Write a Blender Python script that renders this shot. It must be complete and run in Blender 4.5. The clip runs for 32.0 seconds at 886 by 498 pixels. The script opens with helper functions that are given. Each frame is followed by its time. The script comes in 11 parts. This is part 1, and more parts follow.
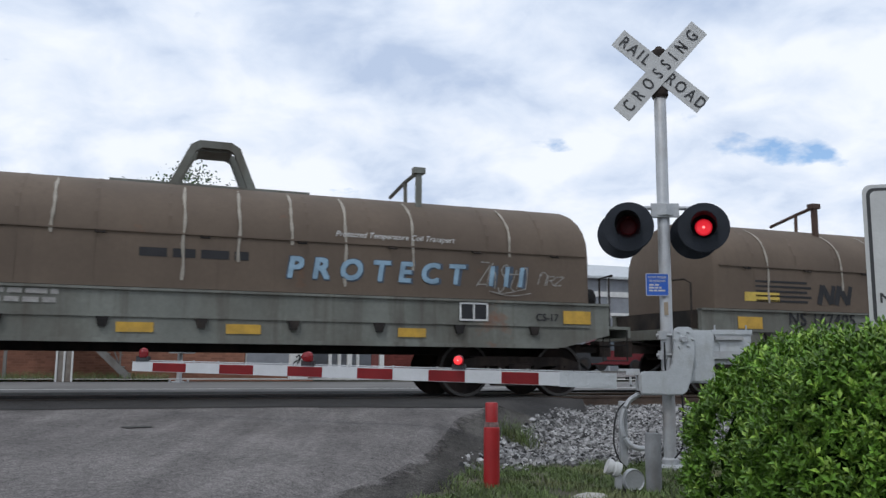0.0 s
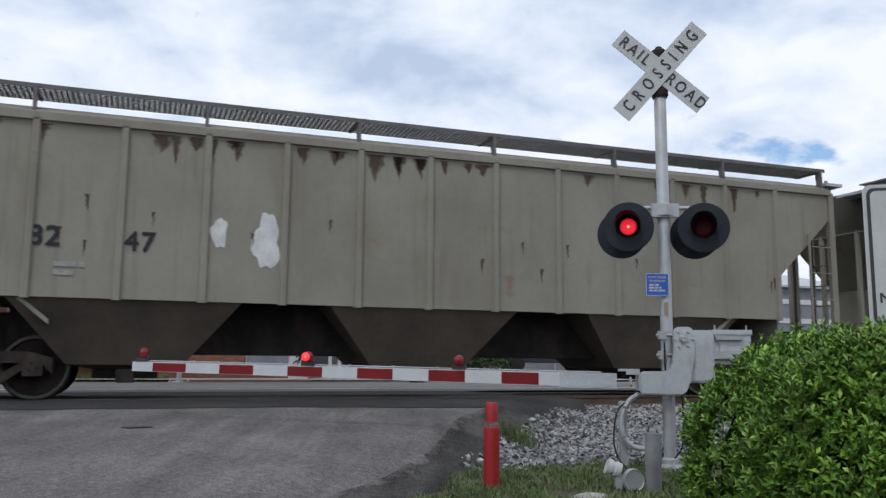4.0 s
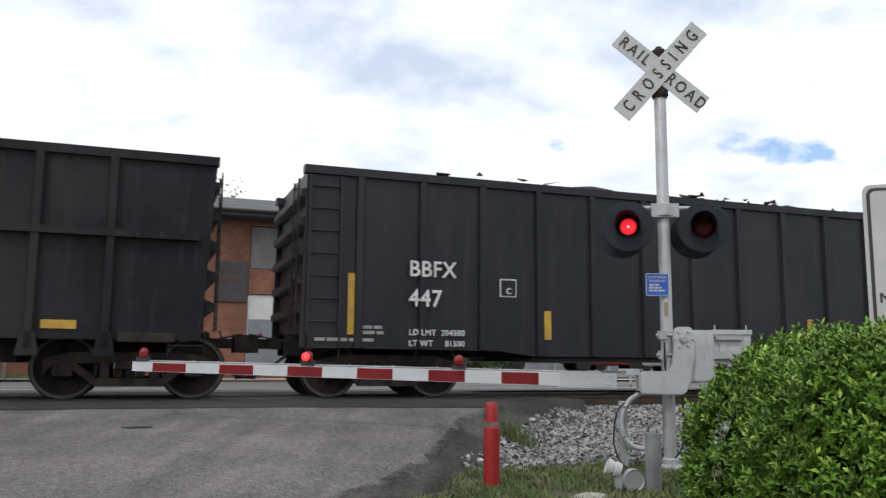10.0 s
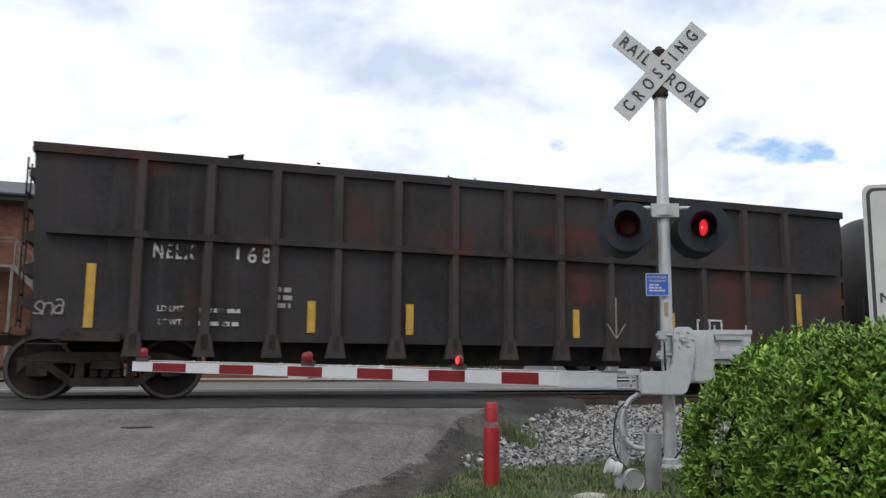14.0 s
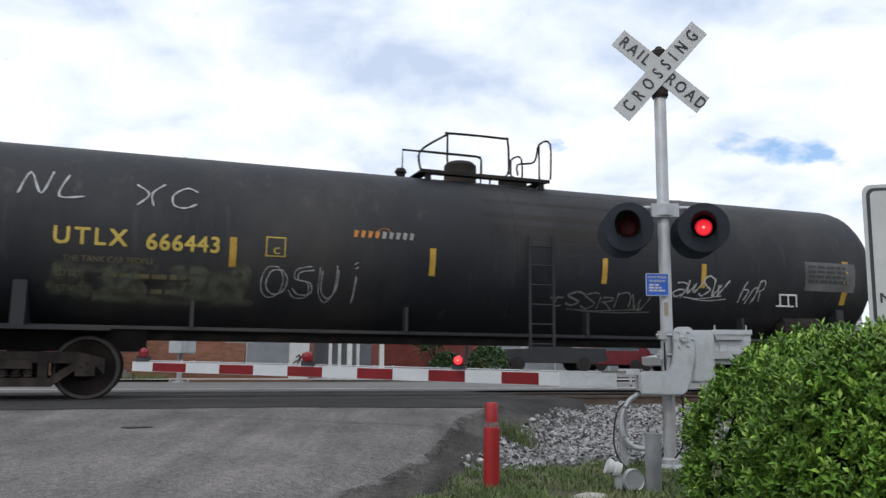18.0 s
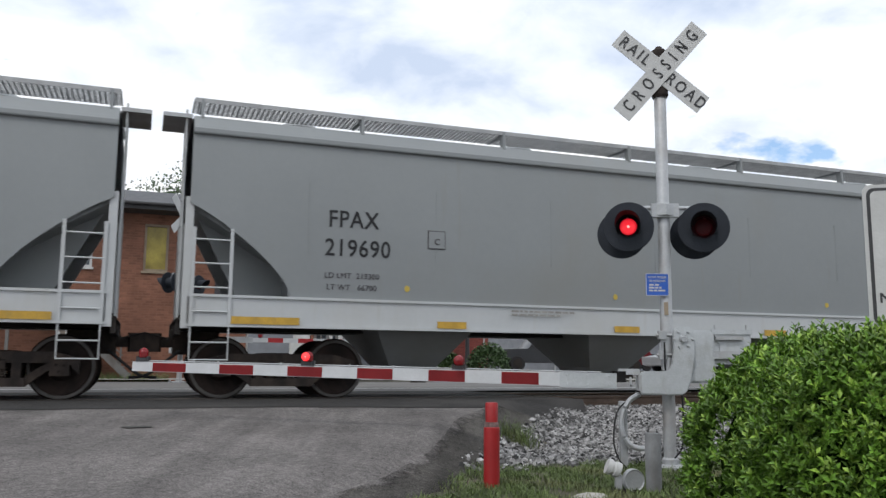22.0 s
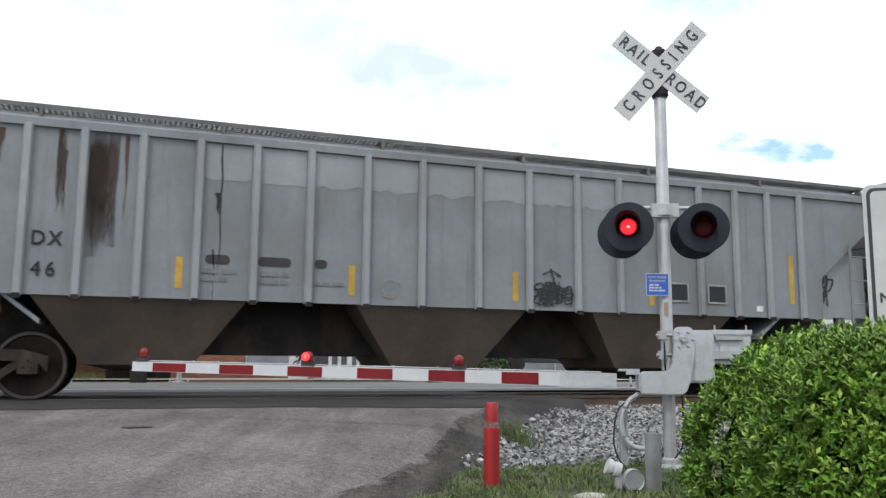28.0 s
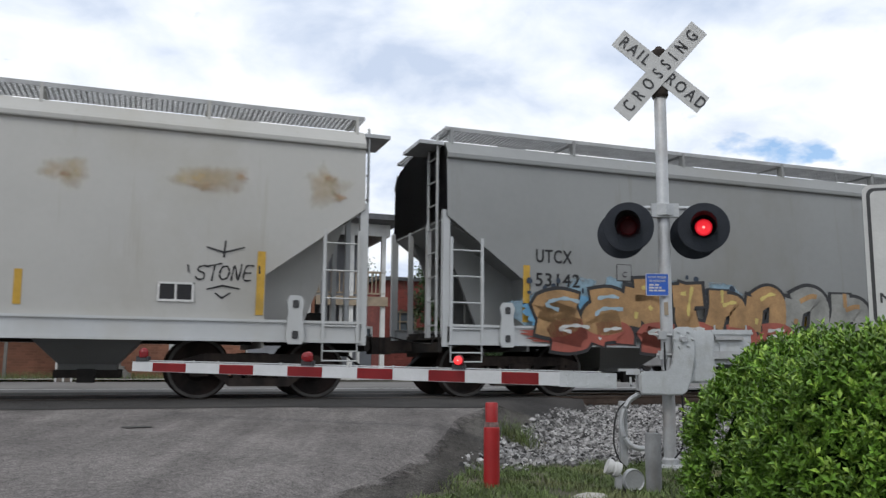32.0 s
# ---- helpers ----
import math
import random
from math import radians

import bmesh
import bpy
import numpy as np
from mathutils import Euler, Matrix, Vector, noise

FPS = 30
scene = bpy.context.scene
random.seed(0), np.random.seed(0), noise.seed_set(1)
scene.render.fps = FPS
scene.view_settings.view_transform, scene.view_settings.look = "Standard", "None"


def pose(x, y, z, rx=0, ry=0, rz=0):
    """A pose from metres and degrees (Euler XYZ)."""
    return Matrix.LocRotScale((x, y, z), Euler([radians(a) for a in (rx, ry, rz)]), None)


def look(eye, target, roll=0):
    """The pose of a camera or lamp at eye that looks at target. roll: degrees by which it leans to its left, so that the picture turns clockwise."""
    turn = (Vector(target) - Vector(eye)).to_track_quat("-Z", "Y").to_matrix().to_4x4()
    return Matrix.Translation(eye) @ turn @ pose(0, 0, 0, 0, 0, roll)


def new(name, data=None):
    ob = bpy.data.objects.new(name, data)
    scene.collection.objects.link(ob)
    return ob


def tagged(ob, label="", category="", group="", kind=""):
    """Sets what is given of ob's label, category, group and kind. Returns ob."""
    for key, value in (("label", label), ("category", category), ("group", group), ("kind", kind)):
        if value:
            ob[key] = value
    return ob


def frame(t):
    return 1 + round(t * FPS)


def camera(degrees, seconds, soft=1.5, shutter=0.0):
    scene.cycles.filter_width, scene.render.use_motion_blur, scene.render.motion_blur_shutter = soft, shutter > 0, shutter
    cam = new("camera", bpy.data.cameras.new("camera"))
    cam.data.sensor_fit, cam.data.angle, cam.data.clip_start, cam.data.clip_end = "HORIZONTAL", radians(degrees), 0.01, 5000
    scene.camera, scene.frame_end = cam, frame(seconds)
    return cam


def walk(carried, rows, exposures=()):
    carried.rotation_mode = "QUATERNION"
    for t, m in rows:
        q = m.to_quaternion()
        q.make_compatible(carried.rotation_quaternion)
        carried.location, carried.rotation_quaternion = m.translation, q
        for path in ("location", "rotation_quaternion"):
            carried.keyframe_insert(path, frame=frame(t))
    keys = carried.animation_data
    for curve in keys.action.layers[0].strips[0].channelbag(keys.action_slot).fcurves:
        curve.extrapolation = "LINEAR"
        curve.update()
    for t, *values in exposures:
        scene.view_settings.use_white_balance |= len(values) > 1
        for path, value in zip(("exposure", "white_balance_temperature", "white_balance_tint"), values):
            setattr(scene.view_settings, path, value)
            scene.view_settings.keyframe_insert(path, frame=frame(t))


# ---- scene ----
# ---- plan: z = 0 is the rail head; the track runs along TRACK_U, the camera stands at the origin ----
cam = camera(56.48, 32.0, soft=1.4, shutter=0.045)
EYE = (0.0, 0.0, 0.563)
VIEW = look(EYE, (0.0, math.cos(radians(7.856)), 0.563 + math.sin(radians(7.856))), 0.449)
walk(cam, [(0.0, VIEW), (32.0, VIEW)],
     [(0, -0.1, 6000, 10), (3.5, -0.12, 6000, 10), (5.5, 0.05, 6050, 10), (6.0, -0.12, 6100, 10), (6.6, 0.25, 6350, 10), (7, 0.36, 6450, 10), (8, 0.02, 6450, 10), (10, 0.2, 6450, 10), (13, 0.2, 6450, 10), (17, 0.12, 6230, 10), (20, 0.14, 6200, 10),
      (21, 0.24, 6350, 10), (22, 0.2, 6350, 10), (23, 0.13, 6350, 10), (25, 0.15, 6380, 10), (28, 0.55, 6380, 10), (29, 0.24, 6350, 10), (30, 0.12, 6350, 10), (31, 0.2, 6350, 10), (32, 0.12, 6350, 10)])

TRACK_A = 0.347
TRACK_D = 14.852
TU = Vector((math.cos(TRACK_A), math.sin(TRACK_A), 0))
TM = Vector((math.sin(TRACK_A), -math.cos(TRACK_A), 0))     # towards the camera
TRACK_POSE = Matrix.Translation((0, TRACK_D, 0)) @ Matrix.Rotation(TRACK_A, 4, "Z")


def on_track(s, n, z=0.0):
    """A place s metres along the track, n metres from its centre line towards the camera."""
    return Vector((0, TRACK_D, 0)) + TU * s + TM * n + Vector((0, 0, z))


# ---- world, sun ----
SUN_EL, SUN_ROT = radians(52), radians(205)
world = bpy.data.worlds.new("sky")
scene.world = world
world.use_nodes = True
wn, wl = world.node_tree.nodes, world.node_tree.links
wn.clear()
w_out = wn.new("ShaderNodeOutputWorld")
w_bg = wn.new("ShaderNodeBackground")
w_cloud = wn.new("ShaderNodeBackground")
w_mix = wn.new("ShaderNodeMixShader")
sky = wn.new("ShaderNodeTexSky")
sky.sky_type, sky.sun_disc = "NISHITA", False
sky.sun_elevation, sky.sun_rotation = SUN_EL, SUN_ROT
w_bg.inputs[1].default_value = 0.15
wl.new(sky.outputs[0], w_bg.inputs[0])
w_tc = wn.new("ShaderNodeTexCoord")
w_sep = wn.new("ShaderNodeSeparateXYZ")
wl.new(w_tc.outputs["Generated"], w_sep.inputs[0])


def wmath(op, a, b=None, c=None):
    n = wn.new("ShaderNodeMath")
    n.operation = op
    for i, v in enumerate((a, b, c)):
        if v is None:
            continue
        if isinstance(v, (int, float)):
            n.inputs[i].default_value = v
        else:
            wl.new(v, n.inputs[i])
    return n.outputs[0]


def wnoise(vec, scale, detail, rough, dist=0.0, off=0.0):
    m = wn.new("ShaderNodeMapping")
    m.inputs["Location"].default_value = (off, off * 0.7, off * 1.3)
    wl.new(vec, m.inputs[0])
    n = wn.new("ShaderNodeTexNoise")
    n.inputs["Scale"].default_value = scale
    n.inputs["Detail"].default_value = detail
    n.inputs["Roughness"].default_value = rough
    n.inputs["Distortion"].default_value = dist
    wl.new(m.outputs[0], n.inputs[0])
    return n.outputs[0]


# clouds lie on a sheet overhead: the view direction over its height
w_h = wmath("ADD", wmath("MAXIMUM", w_sep.outputs[2], 0.0), 0.35)
w_com = wn.new("ShaderNodeCombineXYZ")
wl.new(wmath("DIVIDE", w_sep.outputs[0], w_h), w_com.inputs[0])
wl.new(wmath("DIVIDE", w_sep.outputs[1], w_h), w_com.inputs[1])
w_vec = w_com.outputs[0]
n_big = wnoise(w_vec, 2.3, 7, 0.55, 0.2, 3.1)
n_shade = wnoise(w_vec, 2.2, 5, 0.46, 0.15, 5.7)
n_fine = wnoise(w_vec, 6.0, 7, 0.53, 0.3, 1.9)
n_puff = wnoise(w_vec, 12.0, 4, 0.52, 0.1, 4.4)
w_cover = wn.new("ShaderNodeMapRange")


def gap(cx, cy, rx, ry, depth):
    """A break in the cloud sheet round a place on it."""
    dx = wmath("DIVIDE", wmath("SUBTRACT", wmath("DIVIDE", w_sep.outputs[0], w_h), cx), rx)
    dy = wmath("DIVIDE", wmath("SUBTRACT", wmath("DIVIDE", w_sep.outputs[1], w_h), cy), ry)
    d2 = wmath("ADD", wmath("MULTIPLY", dx, dx), wmath("MULTIPLY", dy, dy))
    return wmath("MULTIPLY", wmath("POWER", 2.718, wmath("MULTIPLY", d2, -1.0)), depth)


w_gaps = wmath("ADD", wmath("ADD", gap(0.66, 1.53, 0.16, 0.055, 0.28), gap(-0.25, 1.75, 0.13, 0.03, 0.17)), gap(0.24, 1.587, 0.05, 0.03, 0.17))
wl.new(wmath("SUBTRACT", wmath("ADD", wmath("MULTIPLY", n_big, 0.3), wmath("MULTIPLY", n_puff, 0.7)), w_gaps), w_cover.inputs[0])
w_cover.inputs[1].default_value, w_cover.inputs[2].default_value = 0.20, 0.33
w_ramp = wn.new("ShaderNodeValToRGB")
w_dark = wmath("ADD", wmath("ADD", gap(0.48, 1.155, 0.26, 0.06, 0.15), gap(-0.25, 1.30, 0.35, 0.10, 0.02)), wmath("ADD", gap(0.07, 1.41, 0.10, 0.05, 0.03), gap(0.0, 1.80, 1.2, 0.22, -0.07)))     # thicker and thinner cloud
wl.new(wmath("SUBTRACT", wmath("ADD", wmath("MULTIPLY", n_shade, 0.5), wmath("MULTIPLY", n_fine, 0.5)), w_dark), w_ramp.inputs[0])
els = w_ramp.color_ramp.elements
els[0].position, els[0].color = 0.36, (0.55, 0.63, 0.77, 1)
els[1].position, els[1].color = 0.585, (1.0, 1.0, 1.0, 1)
e = els.new(0.47)
e.color = (0.79, 0.84, 0.92, 1)
wl.new(w_ramp.outputs[0], w_cloud.inputs[0])
w_cloud.inputs[1].default_value = 1.03
wl.new(w_cover.outputs[0], w_mix.inputs[0])
wl.new(w_bg.outputs[0], w_mix.inputs[1])
wl.new(w_cloud.outputs[0], w_mix.inputs[2])
wl.new(w_mix.outputs[0], w_out.inputs[0])

sun = new("sun", bpy.data.lights.new("sun", "SUN"))
sun.data.energy, sun.data.angle, sun.data.color = 1.0, radians(14), (1.0, 0.96, 0.9)
sun_dir = Vector((math.sin(SUN_ROT) * math.cos(SUN_EL), math.cos(SUN_ROT) * math.cos(SUN_EL), math.sin(SUN_EL)))
sun.matrix_world = look(sun_dir * 60, (0, 0, 0))


# ---- materials ----
def surface(name, base, rough=0.6, metal=0.0, var=0.25, scale=2.0, dirt=None, dirt_amount=0.0, streak=0.0,
            rust=0.0, rust_color=(0.20, 0.075, 0.03), fine=40.0, bump=0.15, pieces=0.0, islands=0.0, spec=None):
    """Weathered surface: broad tone drift, fine grain, dirt, runs of rust and a light relief."""
    m = bpy.data.materials.new(name)
    m.use_nodes = True
    nt = m.node_tree
    nd, ln = nt.nodes, nt.links
    bsdf = nd["Principled BSDF"]
    bsdf.inputs["Roughness"].default_value = rough
    bsdf.inputs["Metallic"].default_value = metal
    if spec is not None:
        bsdf.inputs["Specular IOR Level"].default_value = spec
    tc = nd.new("ShaderNodeTexCoord")

    def noise_of(sc, detail=5, stretch=None, off=0.0):
        mp = nd.new("ShaderNodeMapping")
        mp.inputs["Location"].default_value = (off, off, off)
        if stretch:
            mp.inputs["Scale"].default_value = stretch
        ln.new(tc.outputs["Object"], mp.inputs[0])
        n = nd.new("ShaderNodeTexNoise")
        n.inputs["Scale"].default_value = sc
        n.inputs["Detail"].default_value = detail
        n.inputs["Roughness"].default_value = 0.6
        ln.new(mp.outputs[0], n.inputs[0])
        return n.outputs[0]

    def ranged(v, a, b, lo=0.0, hi=1.0):
        r = nd.new("ShaderNodeMapRange")
        ln.new(v, r.inputs[0])
        for i, x in enumerate((a, b, lo, hi)):
            r.inputs[i + 1].default_value = x
        return r.outputs[0]

    def mixed(fac, a, b, mode="MIX"):
        mx = nd.new("ShaderNodeMix")
        mx.data_type, mx.blend_type = "RGBA", mode
        for sock, v in ((mx.inputs[0], fac), (mx.inputs[6], a), (mx.inputs[7], b)):
            if isinstance(v, (int, float)):
                sock.default_value = v
            elif isinstance(v, tuple):
                sock.default_value = (*v, 1)
            else:
                ln.new(v, sock)
        return mx.outputs[2]

    lo = tuple(c * (1 - var) for c in base)
    hi = tuple(min(1, c * (1 + var)) for c in base)
    col = mixed(ranged(noise_of(scale), 0.3, 0.7), lo, hi)
    grain = noise_of(fine, 3, None, 5.0)
    col = mixed(ranged(grain, 0.35, 0.65, 0.0, min(0.6, var)), col, tuple(c * 0.55 for c in base))
    if dirt_amount:
        d = dirt or tuple(c * 0.3 for c in base)
        col = mixed(ranged(noise_of(scale * 0.7, 7, (1, 1, 0.6), 9.0), 0.62 - 0.35 * dirt_amount, 0.80 - 0.2 * dirt_amount, 0, 0.85), col, d)
    if streak:
        d = dirt or tuple(c * 0.4 for c in base)
        col = mixed(ranged(noise_of(3.2, 4, (1.6, 1.6, 0.12), 2.0), 0.66 - 0.25 * streak, 0.85 - 0.15 * streak, 0, 0.75), col, d)
    if rust:
        patch = ranged(noise_of(0.55, 8, (1.0, 1.0, 1.3), 13.0), 0.72 - 0.36 * rust, 0.80 - 0.30 * rust, 0, 0.9)
        col = mixed(patch, col, rust_color)
        run = ranged(noise_of(2.4, 6, (1.7, 1.7, 0.16), 21.0), 0.74 - 0.2 * rust, 0.84 - 0.18 * rust, 0, 0.8)
        col = mixed(run, col, tuple(c * 0.8 for c in rust_color))
    if pieces:
        oi = nd.new("ShaderNodeObjectInfo")
        col = mixed(1.0, col, mixed(oi.outputs["Random"], (1 - pieces,) * 3, (1 + pieces,) * 3), "MULTIPLY")
    if islands:
        ge = nd.new("ShaderNodeNewGeometry")
        col = mixed(1.0, col, mixed(ge.outputs["Random Per Island"], (1 - islands,) * 3, (1 + islands,) * 3), "MULTIPLY")
    ln.new(col, bsdf.inputs["Base Color"])
    if bump:
        bp = nd.new("ShaderNodeBump")
        bp.inputs["Strength"].default_value = bump
        bp.inputs["Distance"].default_value = 0.02
        ln.new(grain, bp.inputs["Height"])
        ln.new(bp.outputs[0], bsdf.inputs["Normal"])
    return m


def soften(m, scale=1.2, stretch=(1.0, 1.0, 1.0), lo=0.40, hi=0.62, most=0.9, off=0.0):
    """Turn a paint into a thin broken film: it covers where its falloff and a noise meet."""
    nd, ln = m.node_tree.nodes, m.node_tree.links
    at = nd.new("ShaderNodeAttribute")
    at.attribute_name = "soft"
    tc = nd.new("ShaderNodeTexCoord")
    mp = nd.new("ShaderNodeMapping")
    mp.inputs["Scale"].default_value = stretch
    mp.inputs["Location"].default_value = (off, off, off)
    ns = nd.new("ShaderNodeTexNoise")
    ns.inputs["Scale"].default_value, ns.inputs["Detail"].default_value, ns.inputs["Roughness"].default_value = scale, 9, 0.68
    ln.new(tc.outputs["Object"], mp.inputs[0])
    ln.new(mp.outputs[0], ns.inputs[0])
    a1 = nd.new("ShaderNodeMath")
    a1.operation = "MULTIPLY_ADD"
    ln.new(at.outputs["Fac"], a1.inputs[0])
    a1.inputs[1].default_value = 0.5
    ln.new(ns.outputs[0], a1.inputs[2])
    r = nd.new("ShaderNodeMapRange")
    ln.new(a1.outputs[0], r.inputs[0])
    for i, v in enumerate((lo + 0.35, hi + 0.35, 0.0, most)):
        r.inputs[i + 1].default_value = v
    ln.new(r.outputs[0], nd["Principled BSDF"].inputs["Alpha"])
    return m


def glow(name, color, strength):
    m = bpy.data.materials.new(name)
    m.use_nodes = True
    b = m.node_tree.nodes["Principled BSDF"]
    b.inputs["Base Color"].default_value = (*color, 1)
    b.inputs["Emission Color"].default_value = (*color, 1)
    b.inputs["Emission Strength"].default_value = strength
    b.inputs["Roughness"].default_value = 0.3
    return m


def aggregate(name, pale, dark, wear, along, bump=1.0):
    """Worn bituminous paving: tyre-polished bands along the road, patches, coarse chippings and fine grit."""
    m = bpy.data.materials.new(name)
    m.use_nodes = True
    nd, ln = m.node_tree.nodes, m.node_tree.links
    bsdf = nd["Principled BSDF"]
    bsdf.inputs["Roughness"].default_value = 0.95
    bsdf.inputs["Specular IOR Level"].default_value = 0.2
    tc = nd.new("ShaderNodeTexCoord")

    def layer(scale, detail, stretch, lo, hi, a, b):
        mp = nd.new("ShaderNodeMapping")
        mp.inputs["Rotation"].default_value = (0, 0, along)
        mp.inputs["Scale"].default_value = stretch
        ns = nd.new("ShaderNodeTexNoise")
        ns.inputs["Scale"].default_value, ns.inputs["Detail"].default_value, ns.inputs["Roughness"].default_value = scale, detail, 0.65
        ln.new(tc.outputs["Object"], mp.inputs[0])
        ln.new(mp.outputs[0], ns.inputs[0])
        r = nd.new("ShaderNodeMapRange")
        ln.new(ns.outputs[0], r.inputs[0])
        for i, v in enumerate((lo, hi, a, b)):
            r.inputs[i + 1].default_value = v
        return r.outputs[0]

    def times(a, b):
        n = nd.new("ShaderNodeMath")
        n.operation = "MULTIPLY"
        ln.new(a, n.inputs[0])
        ln.new(b, n.inputs[1])
        return n.outputs[0]

    bands = layer(1.0, 4, (1.5, 0.16, 1), 0.35, 0.65, 1 - wear, 1 + wear)
    blots = layer(0.9, 7, (1, 1, 1), 0.38, 0.62, 1 - wear * 0.8, 1 + wear * 0.6)
    chips = layer(17.0, 3, (1, 1, 1), 0.36, 0.64, 0.80, 1.18)
    grit = layer(70.0, 2, (1, 1, 1), 0.34, 0.66, 0.60, 1.38)
    k = times(times(bands, blots), times(chips, grit))
    mx = nd.new("ShaderNodeMix")
    mx.data_type = "RGBA"
    mx.inputs[6].default_value, mx.inputs[7].default_value = (*dark, 1), (*pale, 1)
    r = nd.new("ShaderNodeMapRange")
    ln.new(k, r.inputs[0])
    r.inputs[1].default_value, r.inputs[2].default_value = 0.45, 1.45
    ln.new(r.outputs[0], mx.inputs[0])
    ln.new(mx.outputs[2], bsdf.inputs["Base Color"])
    bp = nd.new("ShaderNodeBump")
    bp.inputs["Strength"].default_value, bp.inputs["Distance"].default_value = bump, 0.012
    ln.new(times(chips, grit), bp.inputs["Height"])
    ln.new(bp.outputs[0], bsdf.inputs["Normal"])
    return m


M = {}
M["asphalt"] = aggregate("worn asphalt", (0.31, 0.288, 0.276), (0.085, 0.079, 0.077), 0.20, 0.35)
M["shoulder"] = soften(aggregate("crumbled asphalt edge", (0.155, 0.145, 0.132), (0.03, 0.028, 0.026), 0.34, 0.35), 4.0, (1, 1, 1), 0.08, 0.36, 1.0, 3.0)
M["tar"] = surface("tar patch", (0.085, 0.082, 0.078), 0.9, 0, 0.3, 3, fine=50, bump=0.4)
M["steel_dark"] = surface("dark steel", (0.022, 0.02, 0.019), 0.8, 0.0, 0.4, 3, dirt=(0.055, 0.042, 0.033), dirt_amount=0.45, spec=0.2)
M["truck"] = surface("truck casting", (0.030, 0.025, 0.023), 0.9, 0.0, 0.35, 4, dirt=(0.070, 0.053, 0.043), dirt_amount=0.55, spec=0.2)
M["wheel"] = surface("rolled wheel steel", (0.020, 0.016, 0.015), 0.85, 0.0, 0.4, 3, dirt=(0.046, 0.031, 0.025), dirt_amount=0.45, spec=0.2)
M["tread"] = surface("polished tread", (0.075, 0.068, 0.062), 0.55, 0.3, 0.25, 6)
M["yellow"] = surface("yellow reflector", (0.50, 0.30, 0.035), 0.5, 0, 0.2, 6, dirt=(0.3, 0.2, 0.05), dirt_amount=0.3)
M["white_paint"] = surface("white stencil paint", (0.62, 0.62, 0.60), 0.6, 0, 0.2, 5)
M["navy_paint"] = surface("faded navy outline paint", (0.06, 0.085, 0.12), 0.7, 0, 0.25, 5)
M["dull_paint"] = surface("worn stencil paint", (0.30, 0.29, 0.27), 0.7, 0, 0.3, 8)
M["grey_print"] = surface("small grey print", (0.17, 0.175, 0.175), 0.7, 0, 0.2, 8)
M["black_paint"] = surface("black stencil paint", (0.017, 0.017, 0.019), 0.75, 0, 0.2, 5)
M["yellow_paint"] = surface("yellow stencil paint", (0.55, 0.40, 0.07), 0.6, 0, 0.2, 5)
M["blue_paint"] = surface("pale blue stencil paint", (0.24, 0.36, 0.46), 0.6, 0, 0.25, 5)
M["grating_dark"] = surface("sooted steel grating", (0.13, 0.125, 0.12), 0.7, 0.1, 0.3, 4)
M["grating"] = surface("galvanised grating", (0.38, 0.385, 0.39), 0.6, 0.1, 0.2, 4)
M["galv"] = surface("galvanised steel", (0.42, 0.43, 0.44), 0.5, 0.35, 0.18, 3, dirt=(0.3, 0.27, 0.24), dirt_amount=0.25)
M["alu"] = surface("painted aluminium", (0.46, 0.48, 0.49), 0.45, 0.2, 0.12, 4, dirt=(0.3, 0.29, 0.27), dirt_amount=0.2)
M["sign_white"] = surface("weathered white sheeting", (0.50, 0.50, 0.49), 0.5, 0, 0.08, 4)
M["sign_black"] = surface("black sheeting", (0.035, 0.035, 0.037), 0.5, 0, 0.1, 4)
M["signal_black"] = surface("matt black signal paint", (0.019, 0.023, 0.031), 0.7, 0, 0.2, 5, spec=0.3)
M["gate_white"] = surface("white gate sheeting", (0.55, 0.56, 0.57), 0.45, 0, 0.08, 3)
M["gate_red"] = surface("red gate sheeting", (0.36, 0.022, 0.026), 0.45, 0, 0.12, 3)
M["bollard"] = surface("red enamel", (0.32, 0.012, 0.013), 0.45, 0, 0.15, 4, dirt=(0.2, 0.03, 0.03), dirt_amount=0.3)
M["blue_sign"] = surface("blue sheeting", (0.02, 0.10, 0.46), 0.45, 0, 0.08, 4)
M["flaked"] = surface("flaked paint and bare metal", (0.24, 0.15, 0.14), 0.7, 0.0, 0.5, 30, dirt=(0.03, 0.02, 0.02), dirt_amount=0.55, fine=60, bump=0.5)
M["red_lens"] = surface("dark red lens", (0.07, 0.004, 0.007), 0.45, 0, 0.2, 12, spec=0.2)
M["red_cap"] = surface("red lamp cover", (0.22, 0.012, 0.016), 0.25, 0, 0.15, 12)
M["lit"] = glow("lit red lens", (1.0, 0.025, 0.04), 0.72)
M["lit_soft"] = glow("lit red lamp", (1.0, 0.04, 0.04), 1.1)
# near-black colour carries the shade under the train
M["asphalt_shaded"] = surface("dark asphalt", (0.034, 0.032, 0.031), 0.9, 0, 0.3, 1.2, dirt=(0.06, 0.056, 0.052), dirt_amount=0.4, fine=70, bump=0.5)
M["lit_core"] = glow("lamp filament spot", (1.0, 0.22, 0.2), 2.2)
M["lit_rim"] = glow("lit lens rim", (0.75, 0.015, 0.03), 0.45)
M["grit"] = surface("asphalt crumbs", (0.075, 0.072, 0.069), 0.95, 0, 0.4, 9, fine=40, bump=0.3, islands=0.7)
M["street"] = surface("pale worn street", (0.155, 0.15, 0.143), 0.9, 0, 0.15, 0.6, dirt=(0.10, 0.097, 0.092), dirt_amount=0.35, fine=26, bump=0.3)
